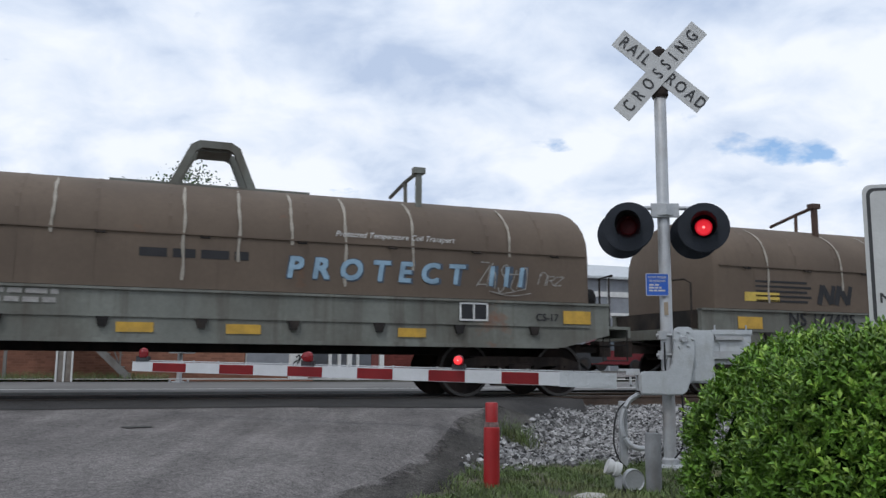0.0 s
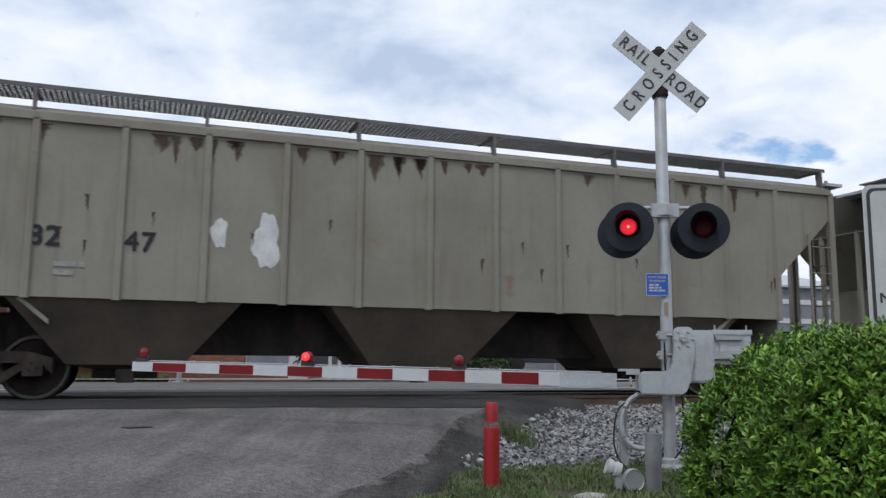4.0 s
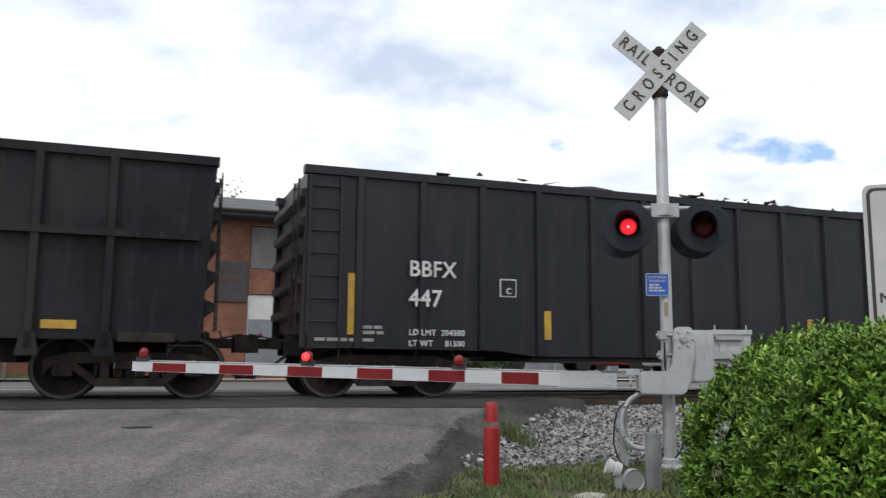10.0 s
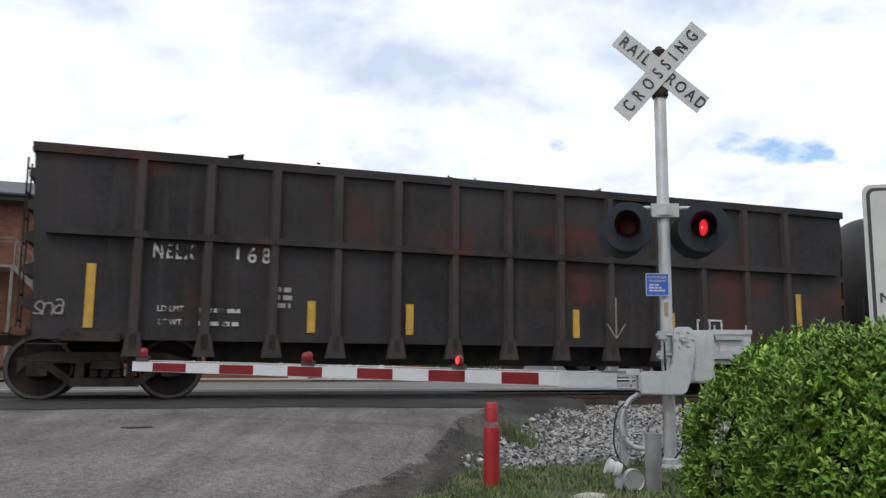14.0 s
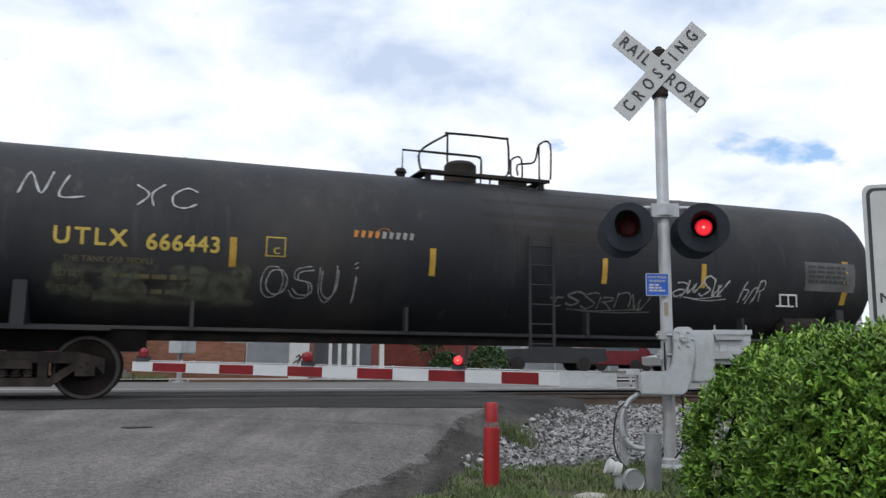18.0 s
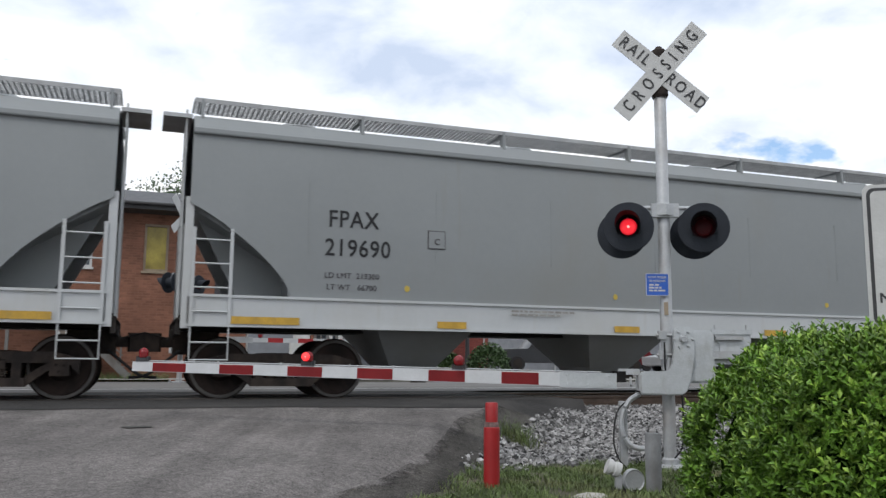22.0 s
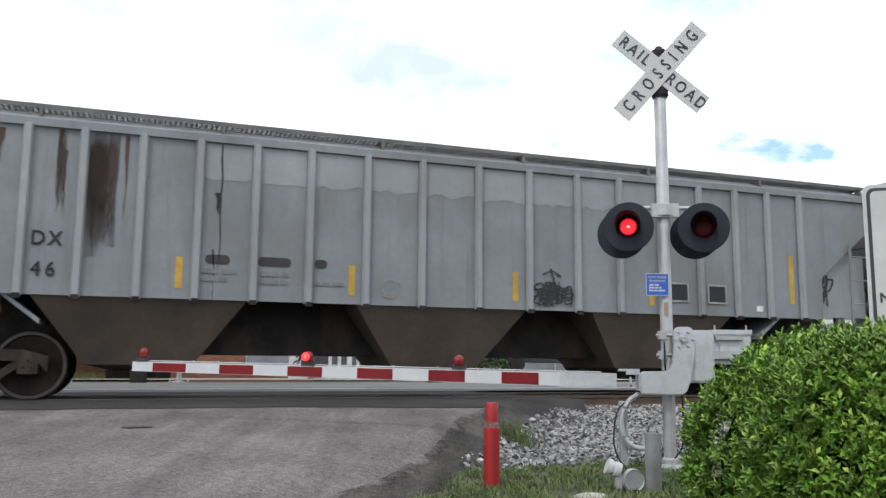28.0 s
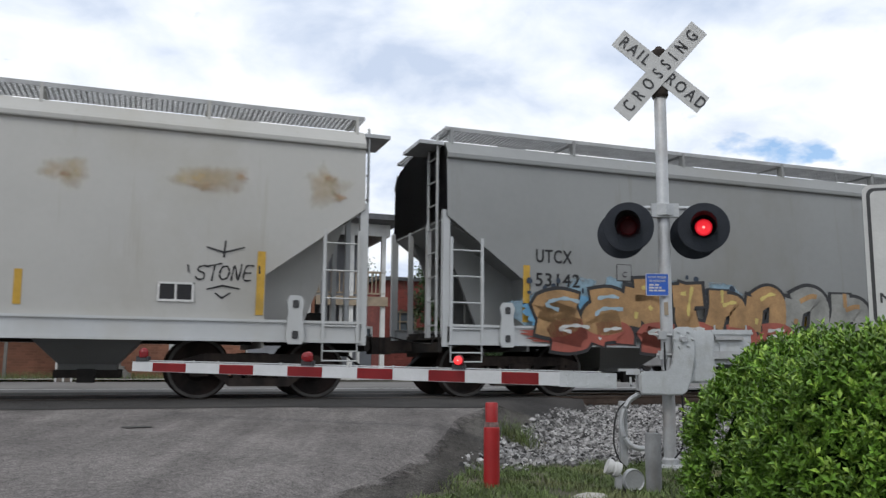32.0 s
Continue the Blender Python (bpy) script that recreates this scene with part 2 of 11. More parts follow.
M["soil"] = surface("soil and turf", (0.060, 0.058, 0.036), 1.0, 0, 0.4, 2.5, dirt=(0.12, 0.10, 0.075), dirt_amount=0.5, fine=60, bump=0.6)
M["concrete"] = surface("concrete", (0.40, 0.385, 0.355), 0.9, 0, 0.15, 1.5, fine=50, bump=0.3)
M["ballast"] = surface("crushed limestone", (0.215, 0.211, 0.208), 0.9, 0, 0.35, 9, fine=40, bump=0.3, islands=1.1)
# bed coloured dark to paint the shaded gaps between stones
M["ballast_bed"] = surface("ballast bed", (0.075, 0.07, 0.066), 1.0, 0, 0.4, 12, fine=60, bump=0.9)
M["tie"] = surface("creosoted timber", (0.05, 0.04, 0.032), 0.9, 0, 0.3, 4)
M["rail"] = surface("rail steel", (0.11, 0.075, 0.055), 0.7, 0.3, 0.3, 4)
M["rail_top"] = surface("worn rail head", (0.16, 0.145, 0.13), 0.6, 0.4, 0.2, 6)
M["grass"] = surface("grass blade", (0.095, 0.138, 0.036), 0.65, 0, 0.35, 1.6, dirt=(0.19, 0.165, 0.085), dirt_amount=0.3, islands=0.55)
M["leaf"] = surface("hedge leaf", (0.100, 0.200, 0.020), 0.5, 0, 0.25, 2.2, islands=0.55, bump=0, spec=0.4)
M["leaf_young"] = surface("young hedge leaf", (0.23, 0.36, 0.05), 0.45, 0, 0.2, 2.2, islands=0.35, bump=0)
# near-black green that paints the shade deep in the hedge
M["leaf_shade"] = surface("hedge depth shade", (0.022, 0.045, 0.010), 0.9, 0, 0.4, 9, spec=0.0)
M["tree_leaf"] = surface("tree leaf", (0.045, 0.085, 0.025), 0.6, 0, 0.3, 2, islands=0.5, bump=0)
M["bark"] = surface("bark", (0.09, 0.07, 0.055), 0.9, 0, 0.3, 4)
M["mortar"] = surface("mortar", (0.33, 0.24, 0.19), 0.95, 0, 0.15, 4)
M["roof"] = surface("dark shingle roof", (0.10, 0.103, 0.11), 0.9, 0, 0.3, 3, fine=14, bump=0.6)
M["trim_white"] = surface("white trim", (0.62, 0.62, 0.60), 0.6, 0, 0.12, 3)
M["trim_dark"] = surface("dark fascia", (0.035, 0.033, 0.034), 0.7, 0, 0.2, 3)
M["wood"] = surface("weathered boards", (0.30, 0.24, 0.17), 0.8, 0, 0.25, 3)
M["grey_wall"] = surface("grey siding", (0.22, 0.23, 0.25), 0.8, 0, 0.15, 2)
M["glass"] = surface("window glass", (0.10, 0.12, 0.14), 0.08, 0, 0.2, 1.2, bump=0, spec=0.9)
M["curtain"] = surface("yellow curtain behind glass", (0.42, 0.33, 0.06), 0.35, 0, 0.45, 2.2, bump=0)
M["board_grey"] = surface("grey boarding", (0.20, 0.195, 0.19), 0.9, 0, 0.2, 3)
M["sign_dark"] = surface("faded dark sign", (0.06, 0.055, 0.06), 0.7, 0, 0.2, 3)
M["banner"] = surface("blue banner cloth", (0.05, 0.10, 0.28), 0.8, 0, 0.2, 3)
M["lamp_glass"] = surface("frosted lamp glass", (0.45, 0.44, 0.40), 0.3, 0, 0.1, 3)
M["tyre"] = surface("tyre rubber", (0.02, 0.02, 0.021), 0.9, 0, 0.2, 6)
M["car_dark"] = surface("dark grey car paint", (0.05, 0.052, 0.056), 0.25, 0.3, 0.1, 2, bump=0)
M["car_maroon"] = surface("maroon car paint", (0.16, 0.025, 0.03), 0.25, 0.2, 0.1, 2, bump=0)
M["car_silver"] = surface("silver car paint", (0.5, 0.51, 0.52), 0.3, 0.4, 0.1, 2, bump=0)
M["scrap"] = surface("loose load", (0.05, 0.042, 0.036), 0.95, 0, 0.4, 5, islands=0.5)


# ---- geometry helpers ----
def part(name, bm, material, parent, label="", kind=""):
    """Link a bmesh as one mesh object under a thing or a part. material: one, or a list by face index."""
    me = bm
    if isinstance(bm, bmesh.types.BMesh):
        bmesh.ops.recalc_face_normals(bm, faces=bm.faces)
        me = bpy.data.meshes.new(name)
        bm.to_mesh(me)
        bm.free()
        for m in (material if isinstance(material, (list, tuple)) else [material]):
            me.materials.append(m)
    ob = new(name, me)
    if parent is not None:
        ob.parent = parent
    tagged(ob, label, kind=kind)
    return ob


def smooth(ob, angle=40):
    me = ob.data
    me.polygons.foreach_set("use_smooth", [True] * len(me.polygons))
    me.set_sharp_from_angle(angle=radians(angle))
    return ob


def thing(name, label, category, group="", m=None):
    ob = new(name)
    ob.empty_display_size = 0.2
    if m is not None:
        ob.matrix_world = m
    return tagged(ob, label, category, group)


def bx(bm, x0, x1, y0, y1, z0, z1, mi=0):
    v = [bm.verts.new((x, y, z)) for z in (z0, z1) for x, y in ((x0, y0), (x1, y0), (x1, y1), (x0, y1))]
    for f in ((3, 2, 1, 0), (4, 5, 6, 7), (0, 1, 5, 4), (1, 2, 6, 5), (2, 3, 7, 6), (3, 0, 4, 7)):
        bm.faces.new([v[i] for i in f]).material_index = mi


def box(x0, x1, y0, y1, z0, z1, bevel=0.0):
    bm = bmesh.new()
    bx(bm, x0, x1, y0, y1, z0, z1)
    if bevel:
        bmesh.ops.bevel(bm, geom=bm.edges[:], offset=bevel, segments=2, affect="EDGES", profile=0.6)
    return bm


def extrude(bm, pts, a, b, axis="y", mi=0):
    """A flat outline drawn out from a to b. pts are (x, z) for axis y, (y, z) for axis x, (x, y) for axis z."""
    def place(p, t):
        return {"y": (p[0], t, p[1]), "x": (t, p[0], p[1]), "z": (p[0], p[1], t)}[axis]
    lo = [bm.verts.new(place(p, a)) for p in pts]
    hi = [bm.verts.new(place(p, b)) for p in pts]
    n = len(pts)
    fs = [bm.faces.new(lo[::-1]), bm.faces.new(hi)]
    for i in range(n):
        fs.append(bm.faces.new((lo[i], lo[(i + 1) % n], hi[(i + 1) % n], hi[i])))
    for f in fs:
        f.material_index = mi


def tube(bm, pts, r, seg=8, mi=0, closed=False):
    """A round bar along points."""
    pts = [Vector(p) for p in pts]
    rings = []
    n = len(pts)
    for i, p in enumerate(pts):
        a = pts[i - 1] if i else (pts[-1] if closed else p)
        b = pts[i + 1] if i < n - 1 else (pts[0] if closed else p)
        d = (b - a).normalized()
        ref = Vector((0, 0, 1)) if abs(d.z) < 0.9 else Vector((0, 1, 0))
        s = d.cross(ref).normalized()
        w = s.cross(d)
        rings.append([bm.verts.new(p + (s * math.cos(k * math.tau / seg) + w * math.sin(k * math.tau / seg)) * r) for k in range(seg)])
    for i in range(n if closed else n - 1):
        A, B = rings[i], rings[(i + 1) % n]
        for k in range(seg):
            bm.faces.new((A[k], A[(k + 1) % seg], B[(k + 1) % seg], B[k])).material_index = mi
    if not closed:
        bm.faces.new(rings[0][::-1]).material_index = mi
        bm.faces.new(rings[-1]).material_index = mi


def lathe(bm, prof, seg=24, axis="z", origin=(0, 0, 0), mi=0):
    """prof: (radius, along) pairs turned about an axis."""
    o = Vector(origin)
    rings = []
    for r, t in prof:
        ring = []
        for k in range(seg):
            c, s = math.cos(k * math.tau / seg) * max(r, 1e-4), math.sin(k * math.tau / seg) * max(r, 1e-4)
            ring.append(bm.verts.new(o + Vector({"z": (c, s, t), "y": (c, t, s), "x": (t, c, s)}[axis])))
        rings.append(ring)
    for A, B in zip(rings, rings[1:]):
        for k in range(seg):
            bm.faces.new((A[k], A[(k + 1) % seg], B[(k + 1) % seg], B[k])).material_index = mi
    bm.faces.new(rings[0][::-1]).material_index = mi
    bm.faces.new(rings[-1]).material_index = mi


def loft(bm, rings, cap=True, close=True, mi=0):
    rows = [[bm.verts.new(p) for p in r] for r in rings]
    n = len(rows[0])
    for A, B in zip(rows, rows[1:]):
        for k in range(n if close else n - 1):
            bm.faces.new((A[k], A[(k + 1) % n], B[(k + 1) % n], B[k])).material_index = mi
    if cap:
        bm.faces.new(rows[0][::-1]).material_index = mi
        bm.faces.new(rows[-1]).material_index = mi


TEXT_CACHE = {}


def text_verts(body, size, spread=1.0):
    """Letters as a flat mesh with Blender's own font: vertices and faces, centred."""
    key = (body, spread)
    if key not in TEXT_CACHE:
        cu = bpy.data.curves.new("letters", "FONT")
        cu.body, cu.size, cu.align_x, cu.align_y = body, 1.0, "CENTER", "CENTER"
        cu.space_character = spread
        cu.resolution_u = 3
        ob = bpy.data.objects.new("letters", cu)
        scene.collection.objects.link(ob)
        bpy.context.view_layer.update()
        me = bpy.data.meshes.new_from_object(ob.evaluated_get(bpy.context.evaluated_depsgraph_get()))
        TEXT_CACHE[key] = ([v.co.copy() for v in me.vertices], [tuple(p.vertices) for p in me.polygons])
        bpy.data.objects.remove(ob)
        bpy.data.meshes.remove(me)
    vs, fs = TEXT_CACHE[key]
    return [(v.x * size, v.y * size) for v in vs], fs


def lettering(name, body, size, x, z, surf, material, parent, spread=1.0, wide=1.0, lean=0.0, label="", bold=0.012, span=None, lift=0.0):
    """Painted letters that lie on the near side surf(z)."""
    vs, fs = text_verts(body, size, spread)
    if span:        # letters drawn out to fill a length
        lo, hi = min(a for a, _ in vs), max(a for a, _ in vs)
        wide, x = (span[1] - span[0]) / (hi - lo), (span[0] + span[1]) / 2
    me = bpy.data.meshes.new(name)
    co, polys = [], []
    shifts = ((0, 0), (bold, 0), (0, bold), (bold, bold)) if bold else ((0, 0),)
    for k, (dx, dz) in enumerate(shifts):
        base = len(co)
        for a, b in vs:
            zz = z + b + dz * size * 3
            co.append((x + a * wide + lean * b + dx * size * 3, surf(zz) - 0.006 - lift - 0.001 * k, zz))
        polys += [tuple(i + base for i in f) for f in fs]
    me.from_pydata(co, [], polys)
    me.materials.append(material)
    return part(name, me, None, parent, label)


def plate(name, x0, x1, z0, z1, surf, material, parent, label="", t=0.008):
    """A thin plate or painted field on the near side."""
    bm = bmesh.new()
    rows = 4
    for a, b in zip([z0 + (z1 - z0) * i / rows for i in range(rows)], [z0 + (z1 - z0) * (i + 1) / rows for i in range(rows)]):
        ya, yb = surf(a) - t, surf(b) - t
        q = [bm.verts.new(p) for p in ((x0, ya, a), (x1, ya, a), (x1, yb, b), (x0, yb, b), (x0, ya + t, a), (x1, ya + t, a), (x1, yb + t, b), (x0, yb + t, b))]
        for f in ((0, 1, 2, 3), (0, 4, 5, 1), (3, 2, 6, 7), (0, 3, 7, 4), (1, 5, 6, 2)):
            bm.faces.new([q[i] for i in f])
    return part(name, bm, material, parent, label)


def bars(name, x, z, w, rows, size, surf, material, parent, seed=0, t=0.006):
    """Small writing that cannot be read: rows of plain bars."""
    rnd = random.Random(seed)
    bm = bmesh.new()
    for i in range(rows):
        zz = z - i * size * 1.7
        a = x
        end = x + w * rnd.uniform(0.75, 1.0)
        while a < end - 0.03:
            b = min(end, a + rnd.uniform(2.0, 6.0) * size * 0.7)
            y = surf(zz) - t
            q = [bm.verts.new(p) for p in ((a, y, zz), (b, y, zz), (b, surf(zz + size) - t, zz + size), (a, surf(zz + size) - t, zz + size))]
            bm.faces.new(q)
            a = b + size * 0.6
    return part(name, bm, material, parent)


def soft_field(name, x0, x1, z0, z1, surf, material, parent, label="", t=0.012, nx=40, fade_top=False):
    """A thin stained film on the near side that fades out at its edges."""
    bm = bmesh.new()
    sl = soft_layer(bm)
    g = []
    for i in range(nx + 1):
        x = x0 + (x1 - x0) * i / nx
        col = []
        for j in range(9):
            k = j / 8
            z = z0 + (z1 - z0) * k
            v = bm.verts.new((x, surf(z) - t, z))
            ex = min(1.0, min(i, nx - i) / (nx * 0.12))
            v[sl] = max(0.0, min(1.0, k * 1.5) * (1.0 if fade_top is False else min(1.0, (1 - k) * 4)) * ex)
            col.append(v)
        g.append(col)
    for A, B in zip(g, g[1:]):
        for j in range(8):
            bm.faces.new((A[j], B[j], B[j + 1], A[j + 1]))
    return part(name, bm, material, parent, label)


def stroke(bm, pts, w, surf, t, mi=0):
    """A sprayed line of width w through (x, z) points on the near side."""
    n = len(pts)
    L = []
    for i, (x, z) in enumerate(pts):
        ax, az = pts[max(0, i - 1)]
        bx_, bz = pts[min(n - 1, i + 1)]
        d = math.hypot(bx_ - ax, bz - az) or 1
        nx, nz = -(bz - az) / d, (bx_ - ax) / d
        ww = w * (0.75 + 0.25 * math.sin(i * 1.7)) if w < 0.09 else w
        L.append([bm.verts.new((x + k * nx * ww / 2, surf(z + k * nz * ww / 2) - t, z + k * nz * ww / 2)) for k in (-1, 1)])
    for A, B in zip(L, L[1:]):
        bm.faces.new((A[0], B[0], B[1], A[1])).material_index = mi


def curve_pts(ctrl, n=7):
    """A smooth line through control points."""
    out = []
    for i in range(len(ctrl) - 1):
        p0, p1, p2, p3 = (Vector(ctrl[max(0, min(len(ctrl) - 1, i + k))]) for k in (-1, 0, 1, 2))
        for j in range(n):
            t = j / n
            out.append(tuple(0.5 * (2 * p1 + (p2 - p0) * t + (2 * p0 - 5 * p1 + 4 * p2 - p3) * t * t + (3 * p1 - p0 - 3 * p2 + p3) * t ** 3)))
    out.append(tuple(ctrl[-1]))
    return out


# loose letter-like forms in a unit box; strung at random they spell nothing
FORMS = ([[(0.15, 1.0), (0.2, 0.5), (0.12, 0.0)], [(0.18, 0.5), (0.5, 0.62), (0.75, 0.5), (0.8, 0.0)]],
         [[(0.1, 0.85), (0.5, 0.95), (0.8, 0.7), (0.8, 0.0)], [(0.8, 0.5), (0.3, 0.5), (0.15, 0.2), (0.45, 0.05), (0.8, 0.2)]],
         [[(0.12, 0.0), (0.15, 0.9)], [(0.15, 0.75), (0.5, 0.95), (0.8, 0.75), (0.85, 0.0)]],
         [[(0.5, 1.0), (0.45, 0.3), (0.55, 0.05), (0.85, 0.12)], [(0.1, 0.72), (0.9, 0.78)]],
         [[(0.9, 0.85), (0.5, 0.98), (0.15, 0.75), (0.5, 0.5), (0.85, 0.28), (0.5, 0.03), (0.1, 0.15)]],
         [[(0.15, 0.0), (0.15, 0.95)], [(0.15, 0.9), (0.7, 0.9), (0.75, 0.55), (0.15, 0.5)], [(0.4, 0.5), (0.9, 0.0)]],
         [[(0.05, 0.95), (0.3, 0.05)], [(0.3, 0.05), (0.5, 0.7)], [(0.5, 0.7), (0.7, 0.05)], [(0.7, 0.05), (0.95, 0.95)]],
         [[(0.1, 0.9), (0.9, 0.9)], [(0.9, 0.9), (0.1, 0.05)], [(0.1, 0.05), (0.95, 0.1)]])


def scrawl(name, x, z, w, h, count, width, surf, material, parent, seed=0, label=""):
    """A sprayed tag of loose slanting strokes, and a tail under some."""
    rnd = random.Random(seed)
    bm = bmesh.new()
    slant = rnd.uniform(0.05, 0.4)
    for i in range(count):
        cell = w / count
        k = rnd.uniform(0.65, 1.05)
        x0, z0 = x + cell * (i - 0.08), z + h * rnd.uniform(-0.05, 0.15)
        for j, form in enumerate(rnd.choice(FORMS)):
            ctrl = [(x0 + cell * 1.12 * (u + rnd.uniform(-0.09, 0.09)) + slant * h * (v - 0.5), z0 + h * k * (v + rnd.uniform(-0.07, 0.07))) for u, v in form]
            stroke(bm, curve_pts(ctrl, 6), width * rnd.uniform(0.7, 1.1), surf, 0.010 + 0.0012 * (i % 5) + 0.0006 * j)
    if count > 3:
        tail = [(x + w * 0.95, z + h * 0.1), (x + w * 0.5, z - h * 0.08), (x + w * 0.2, z - h * 0.02), (x + w * 0.62, z - h * 0.16), (x + w * 1.05, z - h * 0.05)]
        stroke(bm, curve_pts(tail, 6), width * 0.6, surf, 0.018)
    return part(name, bm, material, parent, label)


# sprayed capitals in a unit box
HAND = {"M": [[(0.0, 0.9), (0.25, -0.1), (0.35, 1.0), (0.6, 0.35), (0.9, 1.05), (1.0, 0.1)]], "O": [[(0.7, 0.9), (0.2, 0.85), (0.0, 0.4), (0.3, 0.1), (0.8, 0.2), (0.95, 0.6), (0.7, 0.9)]],
        "S": [[(0.95, 0.95), (0.3, 0.85), (0.25, 0.6), (0.8, 0.5), (0.85, 0.15), (0.3, 0.1), (0.0, 0.3)]], "T": [[(-0.3, 0.85), (1.3, 1.1)], [(0.6, 1.0), (0.5, 0.0)]],
        "F": [[(0.4, 1.0), (0.2, -0.05)], [(0.0, 1.1), (1.2, 0.95)], [(0.2, 0.55), (0.9, 0.55)]], "R": [[(0.1, 0.0), (0.2, 0.95), (0.8, 0.9), (0.8, 0.55), (0.2, 0.45), (0.9, 0.0)]],
        "E": [[(1.0, 0.95), (0.2, 0.9), (0.1, 0.1), (0.9, 0.05)], [(0.1, 0.5), (0.8, 0.5)]], "H": [[(0.1, 1.0), (0.1, 0.0)], [(1.0, 1.0), (0.7, -0.35)], [(0.1, 0.35), (0.9, 0.5)]],
        "1": [[(0.0, 0.6), (0.5, 1.0), (0.4, 0.1)], [(0.0, 0.1), (0.9, 0.15)]], "3": [[(0.1, 0.9), (0.7, 1.0), (0.8, 0.7), (0.4, 0.55), (0.9, 0.35), (0.6, 0.0), (0.0, 0.1)]],
        "8": [[(0.8, 0.9), (0.3, 1.0), (0.2, 0.7), (0.9, 0.3), (0.6, 0.0), (0.15, 0.15), (0.7, 0.6), (0.95, 0.95), (0.8, 0.9)]],
        "J": [[(0.1, 0.95), (1.1, 1.0)], [(0.65, 0.95), (0.6, 0.2), (0.2, 0.05), (-0.1, 0.3)]], "D": [[(0.1, 0.05), (0.15, 1.0), (0.8, 0.8), (0.9, 0.35), (0.1, 0.05)]],
        "A": [[(0.0, 0.0), (0.5, 1.0), (0.9, 0.0)], [(0.15, 0.4), (0.8, 0.45)]], "G": [[(0.9, 0.9), (0.3, 0.95), (0.05, 0.4), (0.5, 0.0), (0.95, 0.3), (0.5, 0.45)]],
        "C": [[(0.9, 0.8), (0.5, 0.95), (0.1, 0.6), (0.2, 0.15), (0.6, 0.05), (0.95, 0.25)]], "I": [[(0.5, 0.75), (0.45, 0.0)], [(0.4, 1.05), (0.55, 1.12)]],
        "P": [[(0.1, -0.35), (0.25, 0.9), (0.85, 0.9), (0.85, 0.5), (0.2, 0.4), (0.7, 0.1), (0.9, -0.25)]], "U": [[(0.1, 0.95), (0.1, 0.3), (0.45, 0.0), (0.8, 0.3), (0.85, 1.0)]],
        "L": [[(0.2, 1.0), (0.1, 0.05), (0.9, 0.1)]], "N": [[(0.05, 0.0), (0.2, 0.95), (0.75, 0.05), (0.9, 1.05)]], "W": [[(0.0, 0.95), (0.25, 0.0), (0.5, 0.7), (0.75, 0.05), (1.05, 1.0)]],
        "@": [[(0.9, 0.2), (0.5, -0.1), (0.05, 0.3), (0.3, 0.95), (0.9, 0.75), (0.8, 0.3), (0.45, 0.25), (0.4, 0.6), (0.65, 0.65)]],
        "*": [[(0.1, 0.1), (0.9, 0.9)], [(0.1, 0.85), (0.9, 0.2)], [(0.5, 1.05), (0.5, -0.05)]], "X": [[(0.0, 0.9), (0.5, 0.5), (0.2, 0.0)], [(0.95, 1.0), (0.6, 0.55), (0.75, 0.0)]], " ": []}


def hand_word(word, x, z, w, h, width, surf, material, parent, lean=0.0, rise=0.0, label="", tail=False):
    """A sprayed word, letter by letter; the letters stand w apart and h high."""
    for k, ch in enumerate(word):
        if ch == " ":
            continue
        bm = bmesh.new()
        for j, pts in enumerate(HAND[ch]):
            stroke(bm, curve_pts([(x + w * (k + 0.82 * px) + lean * pz * h, z + rise * k * w + pz * h) for px, pz in pts], 5), width, surf, 0.012 + 0.0008 * (k % 3) + 0.0004 * j)
        part("sprayed_letter", bm, material, parent, label)
    if tail:
        bm = bmesh.new()
        n = len(word)
        stroke(bm, curve_pts([(x + w * n, z + 0.1 * h), (x + w * n * 0.5, z - 0.15 * h), (x + w * n * 0.25, z - 0.3 * h), (x + w * n * 0.7, z - 0.22 * h), (x + w * n * 1.05, z - 0.05 * h)], 6), width * 0.8, surf, 0.016)
        part("sprayed_tail", bm, material, parent, label)


# broad letters of the crimson mural, in a unit box
BROAD = ([[(0.30, 1.12), (0.27, 0.6), (0.10, 0.0)], [(0.22, 0.42), (0.62, 0.52), (0.78, 0.36), (0.70, 0.0)]],
         [[(0.10, 0.90), (0.50, 0.74), (0.95, 0.92)], [(0.80, 0.85), (0.72, 0.4), (0.72, 0.02)], [(0.72, 0.46), (0.32, 0.44), (0.20, 0.18), (0.72, 0.08)]],
         [[(0.05, 0.70), (0.45, 0.92), (0.72, 0.90), (0.62, 0.5), (0.80, 0.05)], [(0.12, 0.66), (0.10, 0.35), (0.36, 0.06)]],
         [[(0.85, 0.70), (0.50, 0.92), (0.22, 0.62), (0.40, 0.38), (0.90, 0.58)], [(0.42, 0.34), (0.36, 0.02)], [(0.36, 0.10), (0.85, 0.22)]],
         [[(1.02, 0.78), (0.40, 0.66), (0.22, 0.46), (0.80, 0.40), (0.86, 0.20), (0.15, 0.06)]])


def soft_layer(bm):
    return bm.verts.layers.float.get("soft") or bm.verts.layers.float.new("soft")


